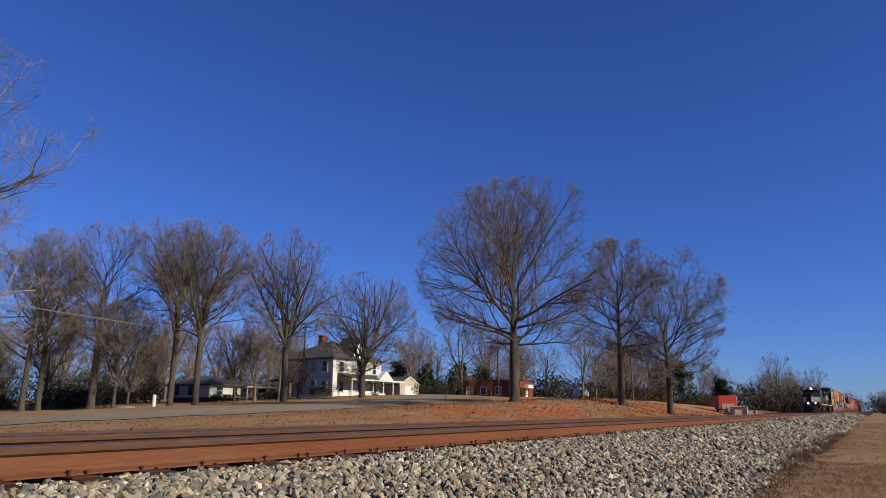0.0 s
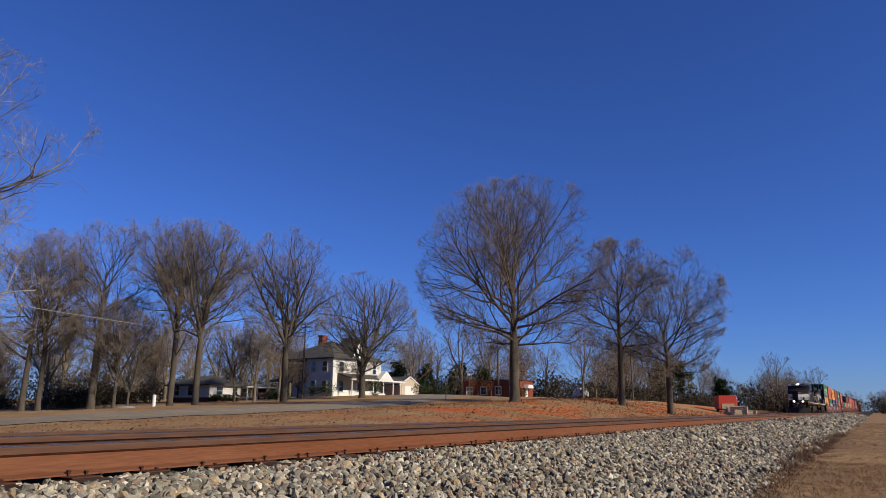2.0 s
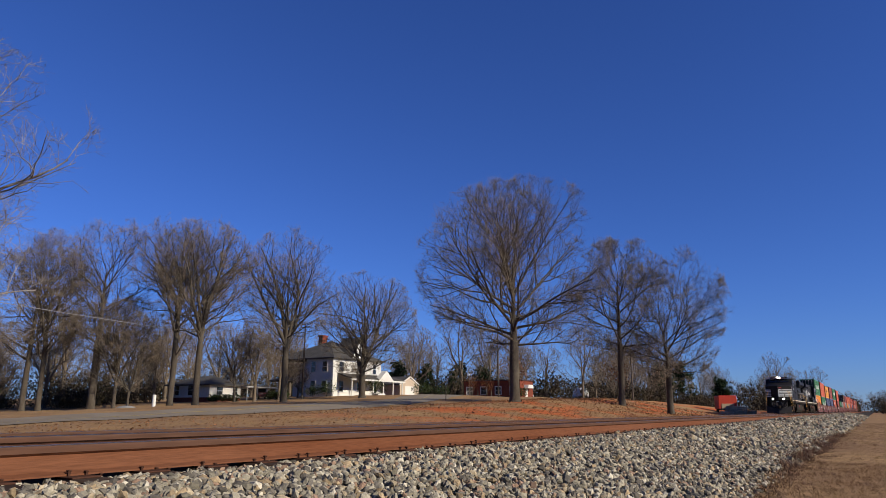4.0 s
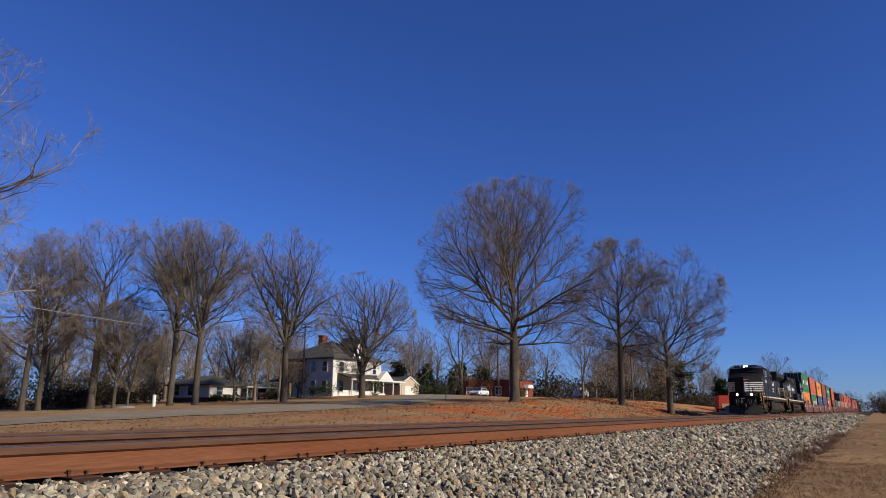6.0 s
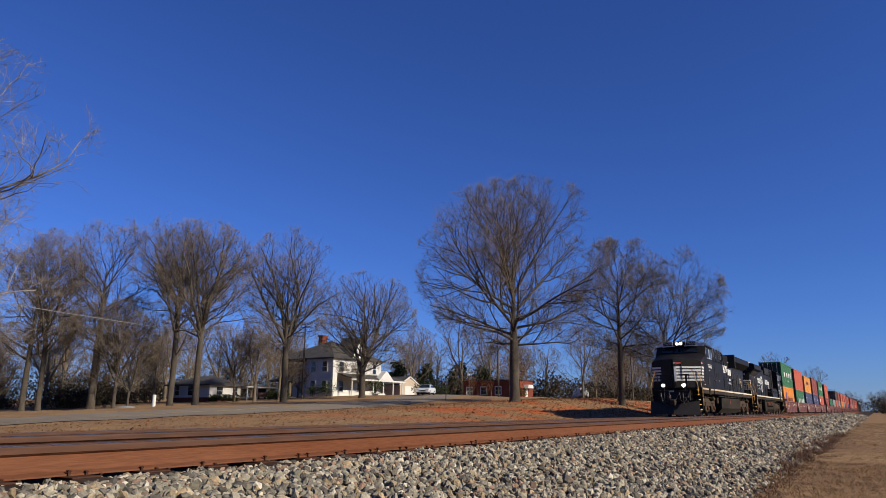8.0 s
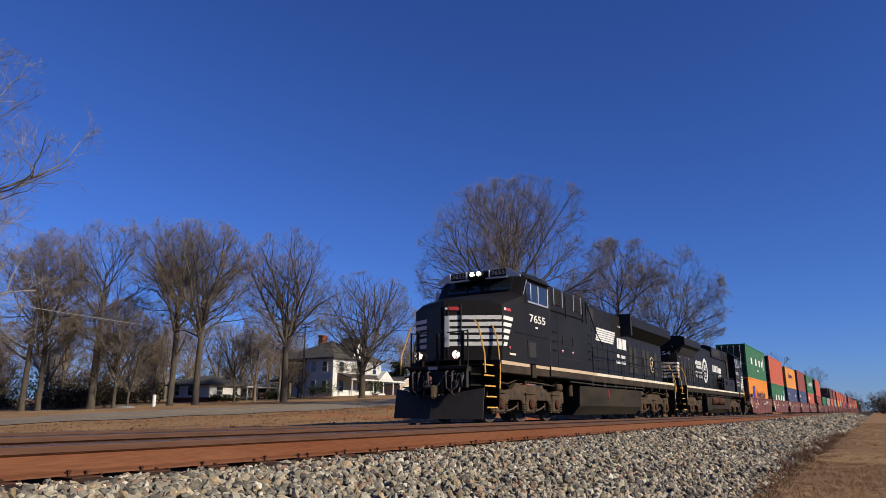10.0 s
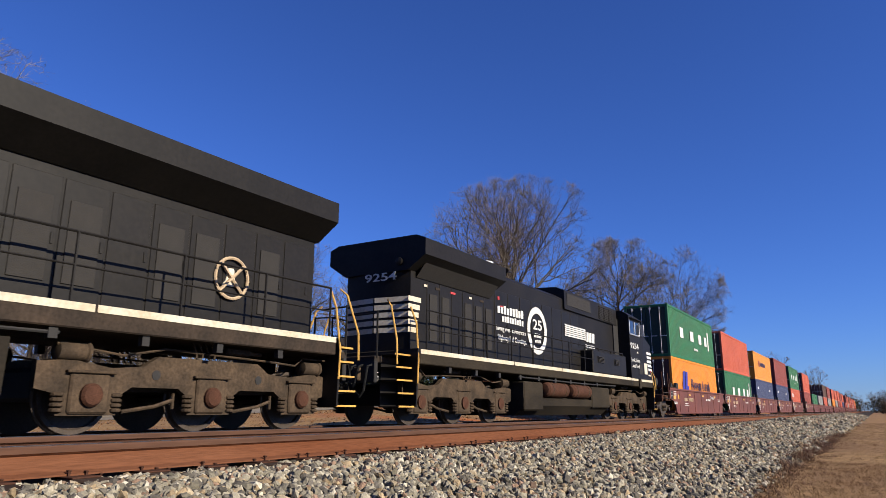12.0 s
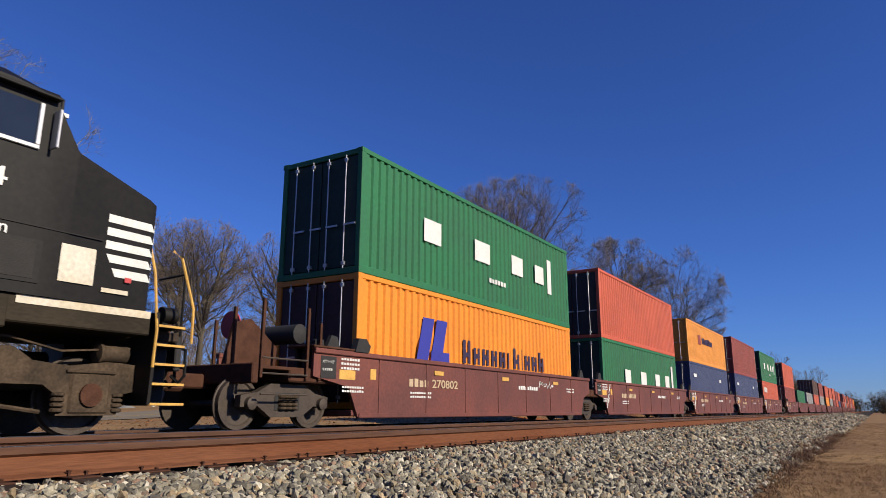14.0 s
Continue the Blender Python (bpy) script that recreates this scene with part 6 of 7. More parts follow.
def container(material, H=2.896, label="", name="shipping_container", L=12.192):
    """Corrugated box with corner posts, rails, castings and a pair of doors at its leading end."""
    c = thing(name, label, "shipping container", group="containers on the train")
    for s in (1, -1):
        o = new("side_wall", once(("cside", H, L, material.name), "side_wall", lambda: corrugated(L - 0.2, H), material))
        o.parent = c
        o.matrix_basis = pose(s * 1.20, 0.1 if s > 0 else L - 0.1, 0, 0, 0, 0 if s > 0 else 180)
        shared(("brail", L, material.name), "bottom_rail", lambda: Shape().box(-0.05, 0.02, 0.0, L, 0.0, 0.17, 0.01), material, c, (s * 1.2, 0, 0))
        shared(("trail", L, H, material.name), "top_rail", lambda: Shape().box(-0.05, 0.02, 0.0, L, H - 0.12, H - 0.005, 0.01), material, c, (s * 1.2, 0, 0))
        for y in (0.075, L - 0.075):
            shared(("post", H, material.name), "corner_post", lambda: Shape().box(-0.07, 0.07, -0.075, 0.075, 0, H, 0.012), material, c, (s * 1.149, y, 0))
            for z in (0, H - 0.118):
                shared(("cast", material.name), "corner_casting", lambda: Shape().box(-0.08, 0.08, -0.09, 0.09, 0, 0.118, 0.008).box(0.079, 0.083, -0.035, 0.035, 0.03, 0.09), material, c, (s * 1.142, y if y > 1 else 0.085, z + (0.003 if z else -0.001)))
    shared(("roof", L, H, material.name), "roof", lambda: Shape().box(-1.16, 1.16, 0.05, L - 0.05, H - 0.06, H - 0.02), material, c)
    shared(("floor", L, material.name), "base", lambda: Shape().box(-1.15, 1.15, 0.05, L - 0.05, 0.06, 0.15), DARKM, c)
    shared(("back", L, H, material.name), "end_wall", lambda: Shape().box(-1.1, 1.1, L - 0.12, L - 0.06, 0.05, H - 0.05), material, c)
    shared(("header", H, material.name), "door_header", lambda: Shape().box(-1.1, 1.1, 0.0, 0.08, H - 0.14, H - 0.01, 0.01), material, c)
    shared(("sill", material.name), "door_sill", lambda: Shape().box(-1.1, 1.1, 0.0, 0.08, 0.0, 0.14, 0.01), material, c)
    for s in (1, -1):
        # green, orange and salmon boxes get doors darkened to show the end's shade
        d = shared(("cdoor", H, material.name), "door", lambda: Shape().box(-0.525, 0.525, 0.03, 0.075, 0.16, H - 0.16, 0.01), {GREEN_C.name: SHADED_GREEN, ORANGE_C.name: MAROON, SALMON_C.name: SHADED_GREY}.get(material.name, material), c, (s * 0.54, 0, 0))
        for x in (-0.3, 0.22):
            shared(("rod", H), "locking_rod", lambda: Shape().tube([(0, -0.012, 0.12), (0, -0.012, H - 0.12)], 0.014, 7).box(-0.05, 0.05, -0.03, 0.03, 0.20, 0.28, 0.008).box(-0.05, 0.05, -0.03, 0.03, H - 0.28, H - 0.2, 0.008).box(-0.02, 0.32, -0.035, -0.01, 1.1, 1.14), ALU, d, (x * s, 0, 0))
    return c


def place(ob, y, z=0.0):
    MOVERS.append((ob, y, False))
    ob["rise"] = z
    return ob


def train_cars():
    X = 1.222
    words = {GREEN_C.name: "green", ORANGE_C.name: "orange", SALMON_C.name: "faded red-orange", RED_C.name: "brick red", NAVY_C.name: "navy blue", AMBER_C.name: "amber yellow", BROWN_C.name: "dark brown", GREY_C.name: "grey"}
    stack = [(ORANGE_C, GREEN_C, 2.896), (GREEN_C, SALMON_C, 2.896), (NAVY_C, AMBER_C, 2.591), (NAVY_C, RED_C, 2.896), (SALMON_C, GREEN_C, 2.896),
             (RED_C, SALMON_C, 2.896), (GREEN_C, None, 0), (GREY_C, None, 0), (SALMON_C, BROWN_C, 2.591), (GREY_C, RED_C, 2.591),
             (ORANGE_C, SALMON_C, 2.591), (GREY_C, SALMON_C, 2.591), (RED_C, SALMON_C, 2.896), (SALMON_C, RED_C, 2.591), (NAVY_C, SALMON_C, 2.591),
             (RED_C, None, 0), (SALMON_C, RED_C, 2.896), (GREY_C, SALMON_C, 2.591), (SALMON_C, BROWN_C, 2.591), (RED_C, SALMON_C, 2.896),
             (SALMON_C, RED_C, 2.591), (GREY_C, SALMON_C, 2.591), (SALMON_C, RED_C, 2.896), (RED_C, SALMON_C, 2.591), (SALMON_C, ORANGE_C, 2.591)]
    plain = None
    for k, (low, top, h) in enumerate(stack):
        y = 9.45 + PITCH * k + 3.9 * (k // 5)
        if k < 2:
            car = well_car("brown-red articulated well car behind the locomotives" if k == 0 else "brown-red well car with white scrawls", first=(k == 0), turning=True, marks=k + 1)
        elif k < 6:
            car = well_car("brown-red well car loaded with stacked containers", first=(k % 5 == 0), last=(k % 5 == 4), turning=k < 4, marks=k + 1)
        else:
            if plain is None:
                plain = car = well_car("brown-red well car loaded with stacked containers")
                place(car, y)
                car = None
            else:
                car = copy_thing(plain, Matrix.Identity(4))
        if car:
            place(car, y)
        lows = container(low, 2.896, f"{words[low.name]} corrugated container in the bottom of the well")
        place(lows, y + 1.806, 0.37)
        if top:
            tops = container(top, h, f"{words[top.name]} corrugated container on top of the stack")
            place(tops, y + 1.806, 3.27)
            if top is GREEN_C:
                for a, b in ((2.53, 3.34), (5.15, 6.05), (7.5, 8.3), (9.25, 9.95)):
                    plate("side_mark", 1, X, a, b, 1.24, 1.84, WHITE, tops, "white block mark")
                plate("side_mark", 1, X, 10.27, 10.60, 1.0, 2.2, WHITE, tops, "white upright bar")
                bars("small_mark", 1, X, 6.0, 0.72, 1.1, 0.16, 6, WHITE, tops, 2)
            if top is AMBER_C:
                plate("side_mark", 1, X, 3.0, 3.8, 1.25, 1.85, RED_C, tops, "dark red emblem")
                bars("side_mark", 1, X, 4.2, 1.35, 3.4, 0.42, 8, NAVYP, tops, 3)
        if k == 0:
            for q in range(2):
                plate("blue_emblem", 1, X, 2.25 + 0.62 * q, 2.75 + 0.62 * q, 1.15, 2.2, BLUEP, lows, "blue slanted emblem", slant=0.28)
            plate("blue_emblem", 1, X, 2.9, 3.75, 1.15, 1.4, BLUEP, lows, "blue slanted emblem")
            ws = [0.5, 0.42, 0.46, 0.42, 0.46, 0.3, 0.5, 0.14, 0.46, 0.44, 0.46]
            p = 4.45
            rs = np.random.RandomState(5)
            for q, wd in enumerate(ws):
                z0 = 1.20
                plate("brand_bar", 1, X, p, p + wd * 0.3, z0, z0 + (0.62 if q in (0, 6, 7, 10) else 0.45), NAVYP, lows, "dark blue bar")
                if wd > 0.35:
                    plate("brand_bar", 1, X, p + wd * 0.55, p + wd * 0.8, z0, z0 + (0.62 if q == 0 else 0.45), NAVYP, lows, "dark blue bar")
                    plate("brand_bar", 1, X, p + wd * 0.3, p + wd * 0.55, z0 + 0.17, z0 + 0.29, NAVYP, lows, "dark blue bar")
                p += wd + 0.08
        if k == 1:
            for a, b in ((2.9, 3.7), (5.3, 6.2), (7.8, 8.6), (9.7, 10.5)):
                plate("side_mark", 1, X, a, b, 1.16, 1.75, WHITE, lows, "white block mark")
            plate("side_mark", 1, X, 11.0, 11.35, 1.16, 2.3, WHITE, lows, "white upright bar")
        if k in (2, 3):
            plate("side_mark", 1, X, 0.9, 1.7, 2.0, 2.2, WHITE, lows, "small white mark")
            plate("side_mark", 1, X, 9.0, 9.6, 1.9, 2.1, WHITE, lows, "small white mark")
        if k == 4:
            bars("side_mark", 1, X, 1.0, 1.8, 2.2, 0.5, 4, WHITE, lows, 8)


locomotive_one()
locomotive_two()
train_cars()

# ---- houses and yard ----
EXTRA = []


def window(parent, x, y, z, w, h, face):
    """A sash window on a wall; face is +x or -y."""
    f = thing("window", "", "")
    f.parent = parent
    f.matrix_basis = pose(x, y, z, 0, 0, 0 if face == "-y" else 90)
    for nm, m, a in (("window_frame", SIDING, Shape().box(-w / 2 - 0.12, w / 2 + 0.12, -0.05, 0.0, -0.1, 0.0).box(-w / 2 - 0.12, -w / 2, -0.05, 0, 0, h).box(w / 2, w / 2 + 0.12, -0.05, 0, 0, h).box(-w / 2 - 0.12, w / 2 + 0.12, -0.05, 0, h, h + 0.14).box(-w / 2, w / 2, -0.04, 0, h / 2 - 0.03, h / 2 + 0.03)),
                     ("pane", WINB, Shape().box(-w / 2, w / 2, -0.02, 0.005, 0, h))):
        part(nm, a, m, f)
    return f


def clapboards(x0, x1, y0, y1, z0, z1):
    """Walls of lapped boards, each a little proud at its foot."""
    n = int((z1 - z0) / 0.2)
    vs = []
    for k in range(n):
        for z, c in ((z0 + (z1 - z0) * k / n, 0.03), (z0 + (z1 - z0) * (k + 1) / n - 0.004, 0.0)):
            vs += [(x0 - c, y0 - c, z), (x1 + c, y0 - c, z), (x1 + c, y1 + c, z), (x0 - c, y1 + c, z)]
    m = 2 * n
    fs = [(4 * i + j, 4 * i + (j + 1) % 4, 4 * i + 4 + (j + 1) % 4, 4 * i + 4 + j) for i in range(m - 1) for j in range(4)]
    return Shape().add(vs, fs + [(3, 2, 1, 0), (4 * m - 4, 4 * m - 3, 4 * m - 2, 4 * m - 1)])


def hip_roof(x0, x1, y0, y1, z, rise, over=0.5, ridge="y"):
    x0, x1, y0, y1 = x0 - over, x1 + over, y0 - over, y1 + over
    h = min(x1 - x0, y1 - y0) / 2
    cx, cy = (x0 + x1) / 2, (y0 + y1) / 2
    r = [(cx, y0 + h, z + rise), (cx, y1 - h, z + rise)] if ridge == "y" else [(x0 + h, cy, z + rise), (x1 - h, cy, z + rise)]
    base = [(x0, y0), (x1, y0), (x1, y1), (x0, y1)]
    vs = [(a, b, z - 0.18) for a, b in base] + [(a, b, z) for a, b in base] + r
    if ridge == "y":
        fs = [(4, 5, 8), (5, 6, 9, 8), (6, 7, 9), (7, 4, 8, 9)]
    else:
        fs = [(4, 5, 9, 8), (5, 6, 9), (6, 7, 8, 9), (7, 4, 8)]
    return Shape().add(vs, fs + [(0, 1, 5, 4), (1, 2, 6, 5), (2, 3, 7, 6), (3, 0, 4, 7), (3, 2, 1, 0)])


def farmhouse():
    z = 2.0
    h = thing("house", "white two-storey wooden farmhouse with a long front porch", "house", (0, 0, z), group="houses")
    for x0, x1, y0, y1 in ((-74.4, -69.0, 79.5, 91.5), (-80.5, -74.4, 83.0, 91.5)):
        part("wall", clapboards(x0, x1, y0, y1, -0.6, 6.0), SIDING, h, "white lapped board siding")
    part("roof", hip_roof(-80.5, -69.0, 79.5, 91.5, 6.0, 3.2), ROOFM, h, "dark grey hipped shingle roof")
    part("chimney", Shape().box(-77.2, -76.3, 85.0, 86.2, 6.5, 10.2, 0.03).box(-77.3, -76.2, 84.9, 86.3, 10.0, 10.25, 0.02), BRICKM, h, "red brick chimney")
    g = part("gable", Shape().prism([(83.6, 6.1), (87.6, 6.1), (85.6, 9.2)], -71.6, -68.9, "x"), SIDING, h, "white attic gable")
    part("gable_roof", Shape().prism([(83.2, 6.0), (85.6, 9.55), (88.0, 6.0), (88.0, 5.85), (85.6, 9.3), (83.2, 5.85)], -72.5, -68.5, "x"), ROOFM, h)
    for yy in (81.4, 85.6, 89.6):
        window(h, -68.95, yy, 3.9, 0.9, 1.5, "+x")
        window(h, -68.95, yy, 0.9, 0.9, 1.6, "+x")
    window(h, -68.85, 85.6, 6.7, 0.7, 1.0, "+x")
    for xx in (-72.9, -70.6):
        window(h, xx, 79.44, 3.9, 0.9, 1.5, "-y")
        window(h, xx, 79.44, 0.8, 0.9, 1.7, "-y")
    for xx in (-78.8, -76.2):
        window(h, xx, 82.94, 3.9, 0.9, 1.5, "-y")
        window(h, xx, 82.94, 0.8, 0.9, 1.7, "-y")
    part("porch_roof", Shape().prism([(-69.0, 3.55), (-69.0, 3.7), (-66.1, 2.95), (-66.1, 2.72)], 80.5, 94.3, "y"), ROOFM, h, "low shingled porch roof")
    part("porch_eave", Shape().box(-66.3, -66.05, 80.4, 94.4, 2.55, 2.8, 0.02), SIDING, h, "white porch eave")
    part("porch_gable", Shape().prism([(87.2, 2.8), (91.0, 2.8), (89.1, 4.3)], -67.0, -66.0, "x"), SIDING, h, "white gable over the porch steps")
    part("porch_floor", Shape().box(-69.0, -66.2, 80.5, 94.3, -0.5, 0.25, 0.02), POLE, h)
    for k in range(6):
        y = 80.9 + 2.62 * k
        part("porch_column", Shape().lathe([(0.25, 0.14), (0.4, 0.11), (2.4, 0.10), (2.55, 0.15)], 10, Matrix.Translation((-66.4, y, 0)) @ Matrix.Rotation(-math.pi / 2, 4, "Y")), SIDING, h, "white round porch column")
    part("porch_rail", Shape().box(-66.45, -66.38, 81.0, 86.5, 0.95, 1.03).box(-66.45, -66.38, 81.0, 86.5, 0.35, 0.42), SIDING, h)
    part("side_porch_roof", hip_roof(-84.5, -80.5, 81.5, 86.0, 2.9, 0.7, 0.3), ROOFM, h)
    for x in (-84.3, -82.4):
        part("porch_column", Shape().box(x - 0.08, x + 0.08, 81.5, 81.66, -0.3, 2.75, 0.01), SIDING, h)
    part("porch_step", Shape().box(-66.2, -64.9, 85.5, 87.4, -0.5, 0.7, 0.05), SIDING, h, "white stoop block")


def bungalow():
    x, y = -77.3, 60.4
    h = thing("house", "small white bungalow with a brick base behind a hedge", "house", (x, y, 0.85), group="houses")
    part("wall", clapboards(-4.0, 4.0, 0, 5.2, 0.9, 2.6), SIDING, h, "white siding")
    part("foundation", Shape().box(-4.02, 4.02, -0.02, 5.22, -0.8, 0.9), BRICKM, h, "red brick base")
    part("roof", hip_roof(-4.0, 4.0, 0, 5.2, 2.6, 1.2, 0.6, "x"), ROOFM, h, "dark shingle roof")
    window(h, 0.4, -0.05, 1.2, 1.1, 1.3, "-y")
    window(h, -2.4, -0.05, 1.2, 0.9, 1.3, "-y")
    window(h, 4.05, 1.6, 1.25, 1.0, 1.0, "+x")
    window(h, 4.05, 4.2, 1.25, 0.8, 1.0, "+x")
    part("carport_roof", Shape().box(-1.0, 4.2, 6.2, 12.0, 2.3, 2.5, 0.03), SIDING, h, "flat white carport roof")
    for a in (6.4, 8.2, 10.0, 11.8):
        part("carport_post", Shape().box(3.95, 4.07, a - 0.06, a + 0.06, -0.8, 2.3, 0.01), SIDING, h)


def garage():
    h = thing("garage", "small beige gabled garage beside the farmhouse", "garage", (-77.0, 98.7, 2.5), group="houses")
    part("wall", clapboards(0, 6.8, 0, 5.8, -0.6, 2.1), BEIGE, h, "beige siding")
    part("gable", Shape().prism([(0, 2.1), (5.8, 2.1), (2.9, 3.3)], 0.0, 6.8, "x"), BEIGE, h)
    part("roof", Shape().prism([(-0.4, 1.95), (2.9, 3.42), (6.2, 1.95), (6.2, 2.10), (2.9, 3.58), (-0.4, 2.10)], -0.3, 6.9, "x"), ROOFM, h, "grey shingle roof")
    for a, b in ((-0.4, 2.9), (6.2, 2.9)):
        part("rake_board", Shape().prism([(a, 1.92), (b, 3.40), (b, 3.56), (a, 2.08)], 6.9, 6.98, "x"), SIDING, h, "white rake board")
    part("door", Shape().box(6.8, 6.86, 1.5, 4.4, -0.4, 1.8, 0.02), SIDING, h, "pale garage door")


def brick_store():
    """Long low brick building; rows of bricks on the lit end."""
    x1, y0 = -53.4, 112.0
    h = thing("brick_building", "long low dark red brick building by the road", "building", (0, 0, 2.2), group="houses")
    part("wall", Shape().box(-65.0, x1, y0, y0 + 5.4, -0.8, 3.2, 0.03), BRICKM, h, "red brick wall")
    part("roof_edge", Shape().box(-65.2, x1 + 0.2, y0 - 0.2, y0 + 5.6, 3.2, 3.38, 0.03), MAROON, h)
    for k in range(11):
        part("brick_course", Shape().box(-65.02, x1 + 0.02, y0 - 0.02, y0 + 5.42, -0.2 + 0.3 * k, -0.19 + 0.3 * k), MAROON, h)
    for k in range(4):
        window(h, -63.8 + 3.0 * k, y0 - 0.04, 0.8, 1.1, 1.3, "-y")
    part("door", Shape().box(x1, x1 + 0.06, y0 + 2.0, y0 + 3.0, -0.3, 1.9, 0.01), SIDING, h, "white door")
    part("awning", Shape().prism([(y0 + 1.4, 1.9), (y0 + 3.8, 1.9), (y0 + 3.4, 2.5), (y0 + 1.7, 2.5)], x1, x1 + 0.9, "x"), SIDING, h, "white awning")


def parked(name, label, x, y, turn, paint, lift=0.0):
    c = car(name, label, paint)
    c.matrix_basis = pose(x, y, gz(x, y) + 0.035 + lift, 0, 0, turn)
    return c


def car(name, label, paint):
    """A sedan, its nose to -y; wheels and windows are parts."""
    c = thing(name, label, "car", group="cars")
    lower = [(-2.3, 0.35), (-2.32, 0.62), (-2.15, 0.82), (-1.0, 0.95), (1.55, 1.0), (2.2, 0.95), (2.32, 0.65), (2.28, 0.35)]
    part("body", Shape().prism(lower, -0.9, 0.9, "x"), paint, c)
    roof = Shape()
    vs = [(s * w, y, z) for s in (-1, 1) for w, y, z in ((0.86, -1.05, 0.93), (0.66, -0.25, 1.44), (0.66, 0.95, 1.45), (0.86, 1.75, 0.98))]
    roof.add(vs, [(0, 1, 2, 3), (7, 6, 5, 4), (0, 4, 5, 1), (1, 5, 6, 2), (2, 6, 7, 3), (3, 7, 4, 0)])
    part("cabin", roof, paint, c)
    for s in (1, -1):
        a = Shape().add([(s * 0.845, -0.85, 1.0), (s * 0.845, 1.5, 1.03), (s * 0.70, 0.85, 1.38), (s * 0.70, -0.25, 1.38), (s * 0.855, -0.85, 1.0), (s * 0.855, 1.5, 1.03), (s * 0.71, 0.85, 1.38), (s * 0.71, -0.25, 1.38)],
                        [(0, 1, 2, 3), (7, 6, 5, 4), (0, 4, 5, 1), (2, 6, 7, 3), (1, 5, 6, 2), (3, 7, 4, 0)])
        part("side_window", a, WINB, c, "dark side glass")
        part("headlight", Shape().box(s * 0.65 - 0.18, s * 0.65 + 0.18, -2.33, -2.2, 0.62, 0.75, 0.02), ALU, c)
        for y in (-1.4, 1.4):
            w = part("wheel", Shape().lathe([(-0.1, 0.2), (-0.1, 0.32), (0.1, 0.32), (0.1, 0.2)], 18, Matrix.Translation((s * 0.82, y, 0.32))), RUBBER, c)
            part("rim", Shape().lathe([(0, 0.2), (0.03, 0.17)], 12, Matrix.Translation((s * 0.92, y, 0.32)) @ Matrix.Diagonal((s, 1, 1, 1))), ALU, w)
    wind = Shape().add([(-0.78, -1.0, 0.99), (0.78, -1.0, 0.99), (0.62, -0.32, 1.42), (-0.62, -0.32, 1.42), (-0.78, -1.03, 1.0), (0.78, -1.03, 1.0), (0.62, -0.35, 1.43), (-0.62, -0.35, 1.43)],
                       [(3, 2, 1, 0), (4, 5, 6, 7), (0, 1, 5, 4), (1, 2, 6, 5), (2, 3, 7, 6), (3, 0, 4, 7)])
    part("windshield", wind, WINB, c, "dark windshield")
    part("grille", Shape().box(-0.5, 0.5, -2.335, -2.25, 0.45, 0.62, 0.02), DARKM, c)
    return c


def hedge(x0, x1, y, h, label, seed, depth=1.2, base=None):
    """Clipped shrub: a crown of small leaves on short stems."""
    cx = (x0 + x1) / 2
    o = thing("shrub", label, "shrub", (cx, y, gz(cx, y) if base is None else base), group="shrubs")
    n = max(2, int((x1 - x0) / 0.7))
    part("stem", Shape().tube([(0, 0, -0.1), (0.05, 0, h * 0.5)], 0.06, 5), BARK, o)
    leaf_cloud("crown", [(x0 - cx + (x1 - x0) * (k + 0.5) / n, 0, h * 0.5, 1.0 + 0.2 * math.sin(k * 2.3)) for k in range(n)], h * 0.52, 260, 0.11, HEDGE, seed, o)
    return o


def pole(name, label, x, y, h, r=0.13, arm=0.0, lamp_head=False):
    p = thing(name, label, "pole", (x, y, gz(x, y)), group="poles")
    part("shaft", Shape().tube([(0, 0, -0.3), (0, 0, h)], r, 8, r * 0.7), POLE, p)
    if arm:
        part("crossarm", Shape().box(-arm, arm, -0.06, 0.06, h - 0.6, h - 0.48, 0.01), POLE, p)
        for x2 in (-arm * 0.9, 0, arm * 0.9):
            part("insulator", Shape().tube([(x2, 0, h - 0.48), (x2, 0, h - 0.3)], 0.05, 6), ALU, p)
    if lamp_head:
        part("lamp_head", Shape().box(-0.2, 0.2, -0.5, 0.0, h - 0.5, h - 0.2, 0.05), ALU, p)
    return p


